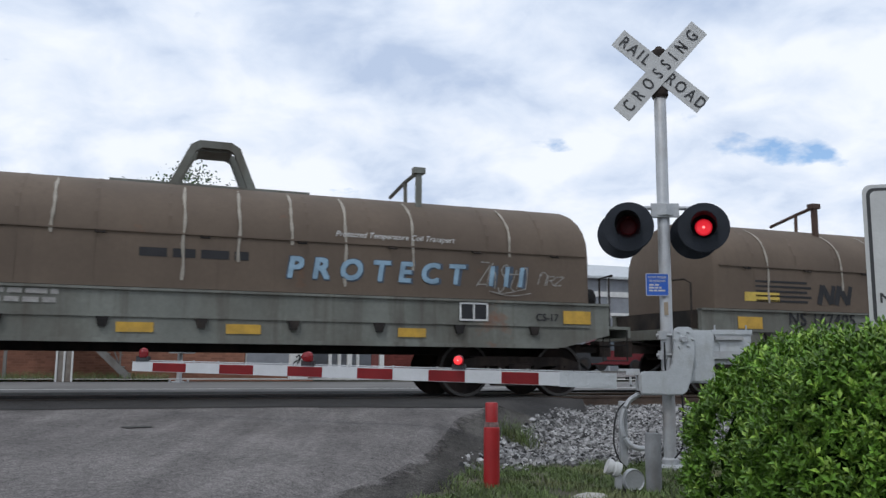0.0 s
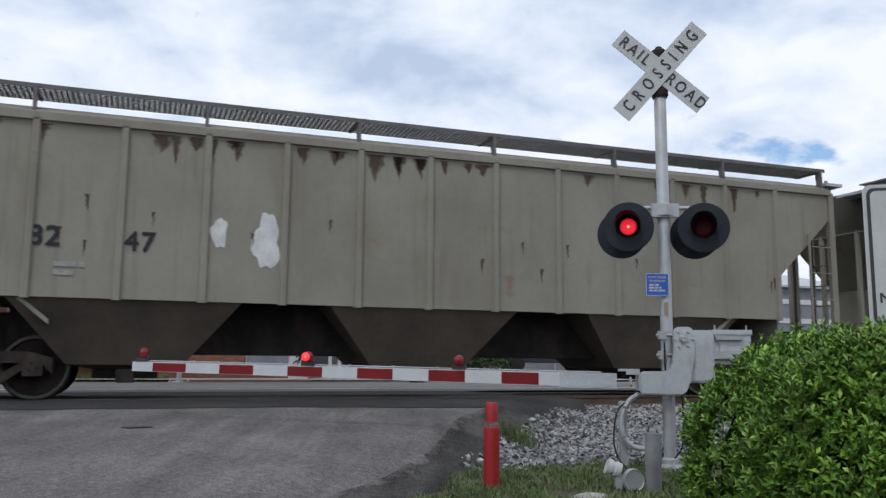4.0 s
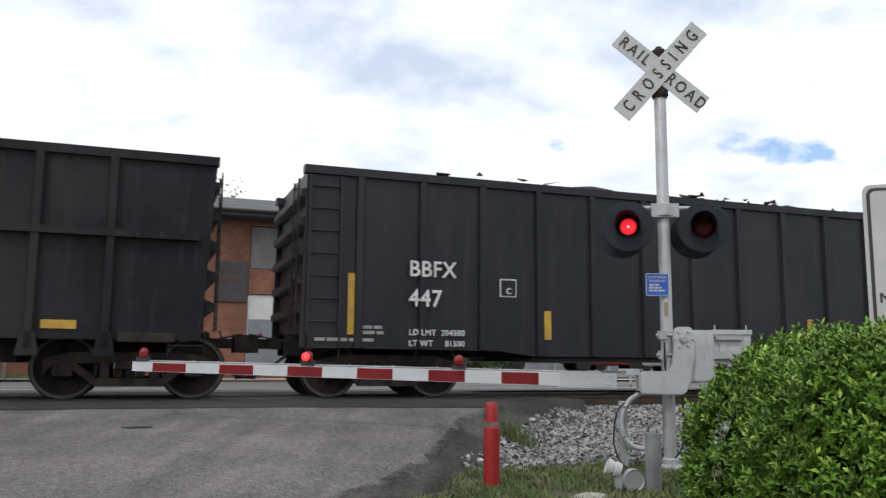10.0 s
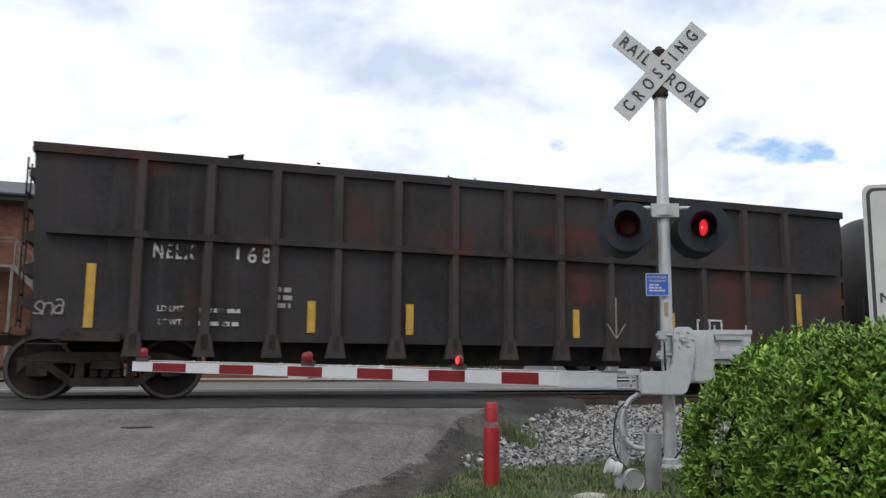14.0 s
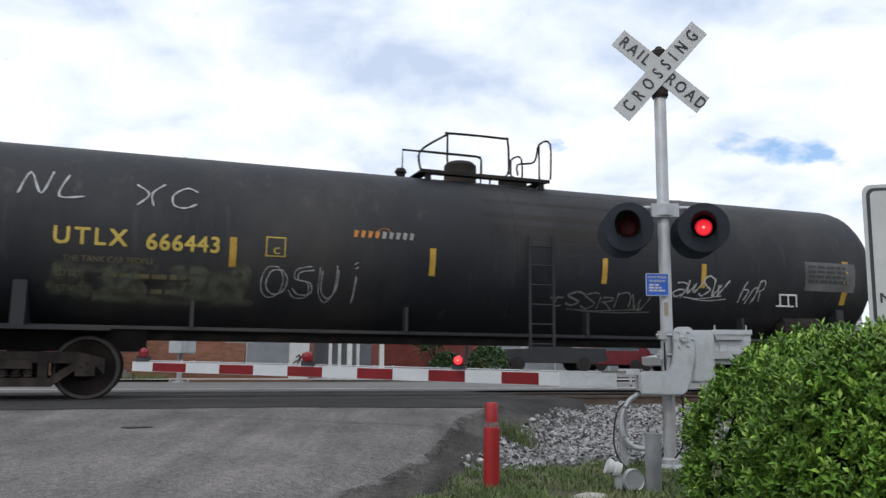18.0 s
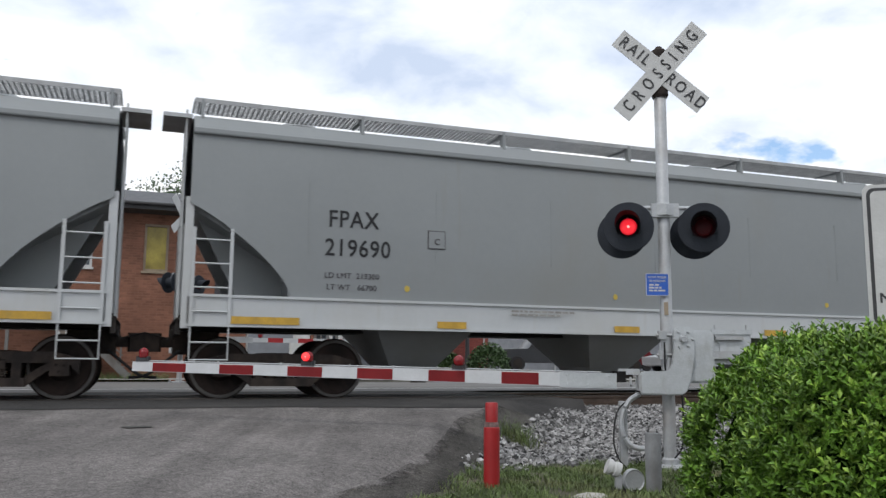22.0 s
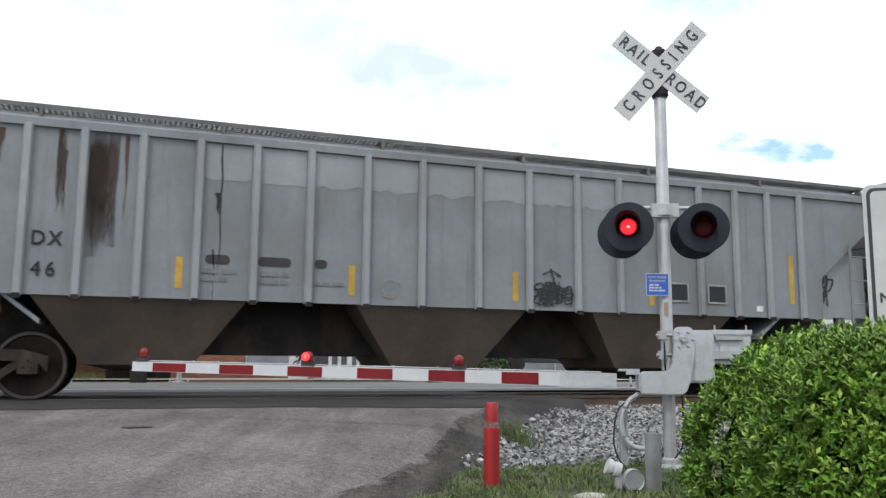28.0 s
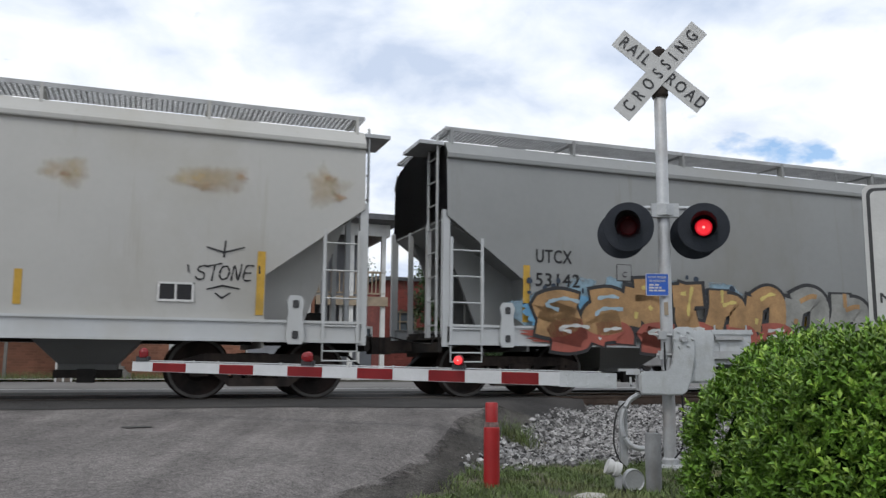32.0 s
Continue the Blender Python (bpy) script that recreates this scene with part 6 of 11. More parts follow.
P["rust_brown"] = surface("brown drip stain", (0.085, 0.055, 0.04), 0.9, 0, 0.3, 2, fine=18)
P["spray_white"] = surface("white spray paint", (0.52, 0.52, 0.50), 0.7, 0, 0.3, 6)
P["spray_faint"] = surface("thin white spray paint", (0.26, 0.245, 0.22), 0.8, 0, 0.3, 5)
P["spray_pale"] = surface("thin chalky white spray", (0.42, 0.42, 0.42), 0.8, 0, 0.3, 5)
P["spray_grey"] = surface("grey spray paint", (0.20, 0.19, 0.17), 0.8, 0, 0.35, 5)
P["spray_black"] = surface("black spray paint", (0.02, 0.02, 0.022), 0.6, 0, 0.2, 6)
P["spray_soot"] = surface("charcoal spray paint", (0.035, 0.032, 0.034), 0.7, 0, 0.3, 4)
P["spray_blue"] = surface("pale blue spray paint", (0.30, 0.40, 0.46), 0.6, 0, 0.25, 3)
P["spray_sky"] = surface("sky blue spray paint", (0.13, 0.32, 0.50), 0.6, 0, 0.3, 3)
P["spray_crimson"] = surface("faded crimson spray paint", (0.30, 0.045, 0.055), 0.7, 0, 0.3, 2.5, dirt=(0.20, 0.02, 0.03), dirt_amount=0.4)
P["spray_ice"] = surface("icy blue-white spray paint", (0.36, 0.42, 0.46), 0.6, 0, 0.25, 1.6, dirt=(0.22, 0.29, 0.35), dirt_amount=0.45)
P["spray_lime"] = surface("thin yellow-green spray paint", (0.34, 0.33, 0.10), 0.7, 0, 0.3, 3)
P["spray_brick"] = surface("brick red spray paint", (0.30, 0.075, 0.05), 0.6, 0, 0.25, 3)
P["spray_yellow"] = surface("straw spray paint", (0.52, 0.42, 0.13), 0.6, 0, 0.25, 3)
P["spray_gold"] = surface("dirty gold spray paint", (0.17, 0.14, 0.07), 0.8, 0, 0.35, 4)
P["stripe_red"] = surface("faded red stripe paint", (0.22, 0.10, 0.085), 0.8, 0, 0.35, 3)
P["spray_orange"] = surface("orange emblem paint", (0.50, 0.20, 0.03), 0.6, 0, 0.2, 5)
P["spray_dust"] = surface("chalky dusty spray paint", (0.24, 0.235, 0.22), 0.85, 0, 0.35, 4, dirt=(0.12, 0.115, 0.105), dirt_amount=0.45)
P["spray_tan"] = surface("tan spray paint", (0.34, 0.20, 0.085), 0.6, 0, 0.35, 3)
P["spray_silver"] = surface("silver spray paint", (0.25, 0.25, 0.23), 0.5, 0.2, 0.3, 3)
P["spray_purple"] = surface("purple spray paint", (0.20, 0.07, 0.14), 0.7, 0, 0.25, 5)


P["film_brown"] = soften(surface("dark rust run", (0.085, 0.052, 0.036), 0.9, 0, 0.3, 2, fine=18), 3.0, (2.0, 2.0, 0.5), 0.22, 0.50, 0.95, 7.0)
P["film_black"] = soften(surface("sooty black run", (0.03, 0.027, 0.025), 0.9, 0, 0.3, 2, fine=18), 3.0, (2.0, 2.0, 0.5), 0.12, 0.40, 0.95, 3.0)
P["film_soil"] = soften(surface("dark brown soil run", (0.05, 0.036, 0.030), 0.9, 0, 0.3, 2, fine=18), 3.0, (2.2, 2.2, 0.45), 0.10, 0.55, 0.92, 7.0)
P["film_tan"] = soften(surface("tan rust run", (0.25, 0.17, 0.09), 0.9, 0, 0.35, 3, dirt=(0.15, 0.08, 0.04), dirt_amount=0.4, fine=18), 3.0, (2.0, 2.0, 0.4), 0.20, 0.70, 0.75, 5.0)
P["film_run"] = soften(surface("orange rust run", (0.25, 0.11, 0.05), 0.9, 0, 0.35, 3, fine=18), 3.0, (2.0, 2.0, 0.4), 0.30, 0.62, 0.85, 3.0)
P["film_soot"] = soften(surface("pale dust film", (0.075, 0.066, 0.058), 0.95, 0, 0.3, 2, fine=18, spec=0.1), 1.1, (1.3, 1.3, 0.30), 0.42, 0.85, 0.6, 5.0)
P["film_tag"] = soften(surface("thin white spray coat", (0.36, 0.35, 0.33), 0.8, 0, 0.3, 5), 3.0, (1, 1, 1), -0.1, 0.22, 0.9, 6.0)
P["film_ghost"] = soften(surface("ghosted white spray coat", (0.36, 0.345, 0.31), 0.8, 0, 0.3, 5), 2.0, (1, 1, 1), -0.1, 0.35, 0.85, 6.0)
P["film_green"] = soften(surface("thin greenish spray coat", (0.17, 0.175, 0.12), 0.8, 0, 0.35, 5), 2.5, (1, 1, 1.6), 0.05, 0.36, 0.7, 3.0)
P["film_bloom"] = soften(surface("rust bloom", (0.42, 0.28, 0.125), 0.85, 0, 0.3, 3.0, dirt=(0.34, 0.16, 0.07), dirt_amount=0.35, fine=20), 3.0, (1, 1, 1.0), 0.25, 0.80, 0.7, 2.0)
P["end_rust"] = surface("rust-browned grey end sheet", (0.215, 0.19, 0.145), 0.8, 0, 0.3, 1.2, dirt=(0.20, 0.09, 0.04), dirt_amount=0.55, streak=0.5, fine=16, bump=0.15)
P["film_wash"] = soften(surface("straw rust wash", (0.47, 0.36, 0.18), 0.85, 0, 0.3, 3.0, dirt=(0.43, 0.26, 0.10), dirt_amount=0.35, fine=20), 3.6, (1, 1, 0.7), 0.30, 0.95, 0.75, 2.0)
P["film_spot"] = soften(surface("orange rust bloom", (0.44, 0.215, 0.06), 0.9, 0, 0.3, 5.0, dirt=(0.22, 0.09, 0.035), dirt_amount=0.4, fine=24), 6.0, (0.8, 1, 1.2), 0.42, 0.95, 0.8, 5.0)
P["film_streaky"] = soften(surface("streaky orange rust", (0.28, 0.115, 0.045), 0.9, 0, 0.35, 1.6, dirt=(0.30, 0.17, 0.07), dirt_amount=0.35, streak=0.3, fine=20, bump=0.2), 2.6, (0.9, 0.9, 0.9), 0.29, 0.72, 0.84, 4.0)
P["film_burnt"] = soften(surface("deep orange-brown rust", (0.27, 0.10, 0.04), 0.9, 0, 0.35, 1.6, dirt=(0.19, 0.075, 0.036), dirt_amount=0.35, streak=0.6, fine=20, bump=0.2), 2.2, (0.9, 0.9, 0.4), 0.24, 0.70, 0.86, 4.0)
P["film_yellow"] = soften(surface("yellowed rust fringe", (0.36, 0.27, 0.12), 0.85, 0, 0.3, 2.0, dirt=(0.30, 0.17, 0.07), dirt_amount=0.3, fine=20), 2.4, (1, 1, 0.9), 0.30, 0.85, 0.75, 6.0)
P["chord_rust"] = surface("pinkish rusted chord", (0.22, 0.10, 0.066), 0.9, 0, 0.3, 1.6, dirt=(0.15, 0.065, 0.04), dirt_amount=0.35, streak=0.3, fine=20, bump=0.2)
P["film_sky"] = soften(surface("thin sky blue overspray", (0.30, 0.45, 0.55), 0.8, 0, 0.2, 3), 2.5, (1, 1, 1), -0.05, 0.45, 0.8, 1.0)
P["spray_navy"] = surface("dark navy spray paint", (0.03, 0.045, 0.07), 0.7, 0, 0.2, 3)


def drips(car, surf, spots, mat, seed=0, name="rust_run"):
    """Ragged runs of rust below a seam: (x, top, length, width)."""
    bm = bmesh.new()
    sl = soft_layer(bm)
    rnd = random.Random(seed)
    for x, z, l, w in spots:
        n = 8
        L = []
        for i in range(n + 1):
            k = i / n
            ww = w * (1 - k) ** 0.7 * rnd.uniform(0.6, 1.2) + 0.006
            zz = z - l * k
            xx = x + rnd.uniform(-0.015, 0.015)
            L.append([bm.verts.new((xx + s_ * ww * 0.8, surf(zz) - 0.009, zz)) for s_ in (-1, 0, 1)])
            L[-1][1][sl] = 1.0 - 0.6 * k
        for A, B in zip(L, L[1:]):
            bm.faces.new((A[0], A[1], B[1], B[0]))
            bm.faces.new((A[1], A[2], B[2], B[1]))
    return part(name, bm, mat, car, "brown rust runs", "stuff")


def hood_surf(seam, top, half=1.48):
    def f(z):
        if z <= seam:
            return -half
        k = min(1.0, (z - seam) / (top - seam)) ** (1 / 0.9)
        return -half * math.sqrt(max(0.0, 1 - k * k))
    return f


def logo_bars(car, x, z, surf, mat, w=1.5, h=0.42):
    """A maker's mark: five slanted bars and a block, no letters."""
    bm = bmesh.new()
    for k in range(5):
        zz = z + h / 2 - k * h / 4.6
        stroke(bm, [(x - w, zz), (x - 0.28 + 0.1 * (k % 2), zz)], 0.045, surf, 0.008)
    for a in (0.0, 0.42):
        stroke(bm, [(x + a, z - h * 0.45), (x + a + 0.10, z + h * 0.45)], 0.12, surf, 0.010)
        stroke(bm, [(x + a + 0.1, z + h * 0.4), (x + a + 0.30, z - h * 0.4)], 0.12, surf, 0.012)
        stroke(bm, [(x + a + 0.30, z - h * 0.4), (x + a + 0.38, z + h * 0.45)], 0.10, surf, 0.010)
    return part("maker_mark", bm, mat, car, "dark slanted bar emblem")


# coil cars -------------------------------------------------------------
def coil_marks(car, surf, h, number, nx, nz, size=0.34, panel_x=4.25, zy=1.34, code=None, low_y=1.03, panel_z=None):
    if number:
        lettering("reporting_mark", number, size, nx, nz, surf, M["black_paint"], car, 1.08)
    reflectors(car, surf, [(-h + 0.72, zy, 0.55, 0.22), (h - 0.28, zy, 0.52, 0.22)])
    if low_y:
        reflectors(car, surf, [(-3.7, low_y, 0.50, 0.14), (-0.9, low_y, 0.50, 0.14), (0.6, low_y, 0.5, 0.14), (3.2, low_y, 0.46, 0.14)])
    stencil_panel(car, panel_x, panel_z or zy + 0.05, surf, 0.50, 0.30)
    if code:
        lettering("stencil", code, 0.17, h - 0.85, zy - 0.02, surf, M["black_paint"], car)
    bars("load_data", nx + 1.25, nz + 0.04, 0.9, 2, 0.07, surf, M["dull_paint"], car, int(h * 100))


flat = lambda z: -1.52
for place, wide in ((-4.26, 12.85), (11.19, 12.81)):
    car, surf, h = coil_car(place, wide, "", "faded brown rounded hood with pale chalk ribs", P["frame_grey"], P["hood_brown"],
                            "steel coil car with faded brown rounded hood and grey frame", ribs=12, rib_mat=P["hood_brown"], end_mat=P["frame_grey"] if place < 0 else P["rust_dark"])
    hs = hood_surf(2.40, 3.38)
    for k, x in enumerate((-5.2, -3.4, -2.06, -0.30, 0.49, 1.27, 2.11, 3.21, 4.91) if place < 0 else (-5.2, -3.4, -2.4, -1.4, -0.5, 0.41, 1.29, 2.15, 3.4, 4.9)):
        bm = bmesh.new()
        pts = [(x + 0.01 * math.sin(zz * 9 + k), zz) for zz in steps(1.72 + 0.3 * (k % 3), 3.22, 14)]
        stroke(bm, pts, 0.055, hs, 0.016)
        part("chalk_run", bm, P["pale_run"], car, "thin pale run down the hood")
    lettering("slogan_shadow", "PROTECT III", 0.46, 3.2, 1.94, hs, M["navy_paint"], car, 1.7, 1.0, 0.14, bold=0.035, span=(1.22, 5.18))
    lettering("slogan", "PROTECT III", 0.44, 3.2, 1.955, hs, M["blue_paint"], car, 1.7, 1.0, 0.14, label="pale blue painted slogan", bold=0.022, span=(1.24, 5.12), lift=0.010)
    lettering("slogan", "Protected Temperature Coil Transport", 0.13, 2.93, 2.54, hs, M["white_paint"], car, 1.0, 1.0, 0.3, label="small white painted slogan", bold=0.0, span=(1.96, 3.92), lift=0.01)
    bars("trade_name", -0.9 if place < 0 else 1.2, 2.05 if place < 0 else 2.56, 1.9, 1, 0.13 if place < 0 else 0.07, hs, M["black_paint"] if place < 0 else M["dull_paint"], car, 3)
    if place > 0:
        logo_bars(car, -4.0, 1.92, hs, M["black_paint"])
        plate("notice_plate", -5.75, -4.95, 1.75, 1.92, hs, M["yellow_paint"], car, "yellow notice plate")
    else:
        scrawl("sprayed_tag", 4.35, 1.75, 0.9, 0.48, 5, 0.03, hs, P["spray_faint"], car, 11)
        scrawl("sprayed_tag", 5.45, 1.85, 0.45, 0.25, 3, 0.025, hs, P["spray_faint"], car, 12)
        bars("load_data", -4.6, 1.45, 1.9, 1, 0.09, flat, M["dull_paint"], car, 5)
    coil_marks(car, flat, h, "NS 167405" if place > 0 else None, -3.98, 1.42, code="CS-17")

car, surf, h = coil_car(26.78, 13.05, "", "greyed tan rounded hood", P["frame_tan"], P["hood_greytan"], "steel coil car with greyed tan rounded hood and emblem", arch="loops", end_mat=P["frame_tan"])
hs = hood_surf(2.40, 3.38)
logo_bars(car, -4.1, 1.90, hs, M["black_paint"], 1.3, 0.40)
bars("trade_name", -2.25, 1.98, 1.35, 2, 0.15, hs, M["black_paint"], car, 8)
plate("notice_plate", -6.35, -5.75, 1.72, 1.86, hs, M["yellow_paint"], car, "yellow notice plate")
coil_marks(car, flat, h, "NS 164063", -4.29, 1.36)

car, surf, h = coil_car(41.93, 13.07, "", "faded brown rounded hood with sprayed tags", P["frame_tan"], P["hood_brown"], "fishbelly steel coil car with brown hood and sprayed tags", belly=True, hb=1.54, end_mat=P["rust_dark"])
scrawl("sprayed_tag", -5.9, 1.75, 3.2, 0.85, 5, 0.12, hs, P["film_ghost"], car, 34, "broad pale sprayed tag")
scrawl("sprayed_tag", -2.3, 1.66, 2.4, 0.6, 7, 0.06, hs, P["film_soot"], car, 33)
lettering("slogan", "PROTECT III", 0.36, 2.9, 1.95, hs, M["black_paint"], car, 1.3)
coil_marks(car, flat, h, "NS 166258", -4.13, 1.37, zy=1.36, low_y=1.0)

car, surf, h = coil_car(57.1, 12.77, "", "dirty cream hood streaked with rust", P["frame_pale"], P["hood_tan"], "fishbelly steel coil car with cream hood streaked with rust", belly=True, hb=1.60, end_mat=P["rust_black"], arch="splay", belly_x=1.75, seam_color=P["rust_black"])
rn = random.Random(5)
seams = (-5.82, -5.50, -4.69, -3.86, -3.02, -2.20, -1.35, -0.5, 0.35, 1.25, 2.1, 2.95, 3.85, 4.7, 5.6)
drips(car, hs, [(x + rn.uniform(-0.03, 0.03), 2.46, rn.uniform(0.3, 0.62), rn.uniform(0.012, 0.024)) for x in seams] + [(x, 2.47, 0.16, rn.uniform(0.03, 0.05)) for x in seams], P["film_black"], 5)
drips(car, hs, [(-5.80, 2.52, 0.30, 0.07), (-5.86, 2.25, 0.40, 0.04), (-5.90, 1.95, 0.30, 0.05)], P["film_black"], 8)
drips(car, hs, [(rn.choice((-6.15, -5.9, -5.6, -5.3, -3.9, -3.75, -3.5)) + rn.gauss(0, 0.09), rn.uniform(1.75, 1.98), rn.uniform(0.10, 0.24), rn.uniform(0.012, 0.030)) for _ in range(26)], P["film_brown"], 9)
drips(car, hs, [(rn.uniform(-3, 6.1), rn.uniform(1.8, 3.1), rn.uniform(0.06, 0.22), rn.uniform(0.010, 0.026)) for _ in range(46)], P["film_brown"], 10)
drips(car, hs, [(x, 3.22, rn.uniform(0.5, 1.6), rn.uniform(0.02, 0.06)) for x in (-0.95, -0.72, -0.35, -0.1, 0.18, 0.42, 0.75, 1.05, 1.45, 1.75)] + [(x, 2.40, rn.uniform(0.4, 0.75), 0.04) for x in (-4.69, -0.5, 0.35, 1.25, 2.95)], P["film_run"], 6)
drips(car, hs, [(-3.46 + dx, 2.80 - 0.04 * k, 1.1 + 0.03 * k, 0.03) for k, dx in enumerate((-0.09, -0.05, 0.0, 0.04, 0.08))], P["film_tan"], 71)
drips(car, hs, [(-3.58, 2.75, 1.05, 0.022), (-3.34, 2.75, 0.9, 0.022), (-3.46, 1.95, 0.32, 0.09)], P["film_brown"], 7)
bm = bmesh.new()
blob(bm, -5.20, 2.60, 0.16, 0.05, hs, 0.010, 61, 0, 0.4, 18)
part("rust_bloom", bm, P["film_brown"], car, "brown scuffed rust patch")
bm = bmesh.new()
loft(bm, [[(x, y * 1.003, 1.62 + (z - 1.6) * 1.004) for y, z in hood_section(1.60, 2.40, 3.38)] for x in (h - 0.40, h - 0.13)], cap=False, close=False)
part("rust_band", bm, P["rust_dark"], car, "dark rusted band at the hood's end")
coil_marks(car, flat, h, "NS. 165599", -4.14, 1.30, zy=1.40, panel_x=2.0, low_y=1.10, panel_z=0.95)
plate("notice_plate", -6.17, -5.92, 1.33, 1.46, flat, M["black_paint"], car, "small framed dark plate", 0.012)
soft_field("dirt_film", -6.6, 6.6, 1.53, 1.62, flat, P["film_black"], car, "dark broken film along the sill's upper edge", 0.003, 30)

car, surf, h = coil_car(109.25, 13.35, "", "clean cream-white hood in two bands", P["frame_white"], P["hood_cream"], "fishbelly steel coil car with cream-white hood", belly=True, hb=1.62, seam=2.48, top=3.31, arch="ridge", end_mat=P["frame_white"])
hs2 = hood_surf(2.48, 3.31)
lettering("reporting_mark", "AOK 494674", 0.30, -4.60, 1.37, flat, M["black_paint"], car, 1.05)
scrawl("sprayed_tag", -3.55, 1.62, 0.75, 0.48, 3, 0.03, hs2, P["spray_black"], car, 41)
edges = (-2.06, -1.68, -1.11, -0.77, -0.47, -0.17, 0.19, 0.44, 0.75, 1.07, 1.59)
for k in range(10):
    bm = bmesh.new()
    sl = 0.10 if k < 4 else -0.10
    q = [(edges[k], 1.21), (edges[k + 1], 1.21), (edges[k + 1] - sl, 1.56), (edges[k] - sl, 1.56)]
    bm.faces.new([bm.verts.new((a, -1.512, b)) for a, b in q])
    part("stripe", bm, P["stripe_red"] if k % 2 else M["sign_white"], car, "faded red and white stripe")
reflectors(car, hs2, [(-5.79, 1.74, 0.5, 0.13)])
reflectors(car, flat, [(-3.4, 1.42, 0.55, 0.12), (2.6, 1.36, 0.45, 0.1), (5.6, 1.36, 0.5, 0.1)])
stencil_panel(car, 1.78, 0.78, lambda z: -1.45, 0.36, 0.26)
lettering("load_data", "LD LMT   227400", 0.13, -2.55, 1.45, flat, M["black_paint"], car, 1.0, bold=0.006)
lettering("load_data", "LT WT      58600", 0.13, -2.57, 1.29, flat, M["black_paint"], car, 1.0, bold=0.006)
drips(car, hs2, [(-5.4 + 0.35 * k, 2.95 - 0.12 * (k % 2), 0.16, 0.07) for k in range(4)] + [(-0.5, 2.2, 0.5, 0.03), (-0.15, 2.1, 0.6, 0.03)], P["film_brown"], 8)

car, surf, h = coil_car(141.3, 11.7, "", "tall plain grey hood with a roundel", P["hood_grey"], P["hood_grey"], "steel coil car with tall plain grey hood", hb=1.46, seam=2.62, top=3.74, arch="loops", end_mat=M["steel_dark"], flange=False, ribs=5)
hs3 = hood_surf(2.62, 3.74)
lettering("reporting_mark", "NS 163386", 0.36, -3.75, 1.05, flat, M["black_paint"], car, 1.05)
scrawl("sprayed_tag", -3.0, 1.68, 1.7, 0.30, 6, 0.045, hs3, P["spray_black"], car, 51)
bm = bmesh.new()
blob(bm, 0.25, 2.0, 0.36, 0.36, hs3, 0.008, 1, 0, 0.0)
blob(bm, 0.25, 2.0, 0.27, 0.27, hs3, 0.014, 1, 1, 0.0)
part("roundel", bm, [M["white_paint"], M["sign_black"]], car, "white ring emblem")
for x in (-5.0, 5.07):
    plate("notice_plate", x - 0.34, x + 0.34, 1.86, 2.0, hs3, M["yellow_paint"], car, "yellow notice plate")
reflectors(car, flat, [(-5.45, 1.12, 0.55, 0.22), (-1.6, 1.12, 0.5, 0.12), (2.3, 1.12, 0.5, 0.12), (5.4, 1.14, 0.5, 0.22)])
stencil_panel(car, 3.8, 1.07, flat, 0.42, 0.30)
bars("load_data", -1.2, 1.16, 1.1, 2, 0.07, flat, M["black_paint"], car, 16)
lettering("stencil", "CS31A", 0.15, 4.85, 1.10, flat, M["black_paint"], car)

# ribbed hoppers ----------------------------------------------------------
rib_surf = lambda z: -1.47
post_surf = lambda z: -1.515
for place, cutlen in ((73.94, 16.75), (92.35, 16.75)):
    car, surf, h = hopper_car(place, cutlen, "weathered grey-tan ribbed covered hopper car with rust runs", P["hop_tan"], ribs=13, smooth_side=False, z0=1.42, top=3.95, sill=None, cut=1.35, cut_top=3.45,
                              cut_low=2.2, bays=3, bay_mat=P["bay_dirty"], walk_z=4.42, tall_post=True, bay_xs=(-4.5, 0.0, 4.5), bay_top=1.6, bay_low=0.8)
    rn = random.Random(int(place))
    drips(car, surf, [(rn.uniform(-7, 7), 3.86, rn.uniform(0.15, 0.5), rn.uniform(0.1, 0.3)) for _ in range(26)] + [(rn.uniform(-7, 7), rn.uniform(2, 3), 0.25, 0.05) for _ in range(14)], P["film_brown"], 3)
    if place < 80:
        lettering("car_number", "82", 0.40, -5.65, 2.25, rib_surf, M["black_paint"], car, 1.1)
        lettering("car_number", "47", 0.40, -4.4, 2.23, rib_surf, M["black_paint"], car, 1.1)
        bars("load_data", -5.5, 1.85, 0.4, 2, 0.07, rib_surf, M["dull_paint"], car, 2)
        bm = bmesh.new()
        blob(bm, -2.6, 2.35, 0.20, 0.42, surf, 0.008, 5)
        blob(bm, -3.3, 2.45, 0.12, 0.22, surf, 0.008, 6)
        part("primer_patch", bm, M["white_paint"], car, "white primer patches")
        reflectors(car, surf, [(-6.95, 2.2, 0.10, 0.85)])
    else:
        reflectors(car, surf, [(6.3, 1.72, 0.5, 0.22), (1.9, 1.66, 0.5, 0.2)])
        stencil_panel(car, 3.5, 1.84, post_surf, 0.48, 0.36)
        stencil_panel(car, 2.6, 1.84, post_surf, 0.48, 0.36)
        scrawl("sprayed_tag", 2.2, 1.02, 1.8, 0.3, 5, 0.035, lambda z: -1.40, P["spray_black"], car, 7)

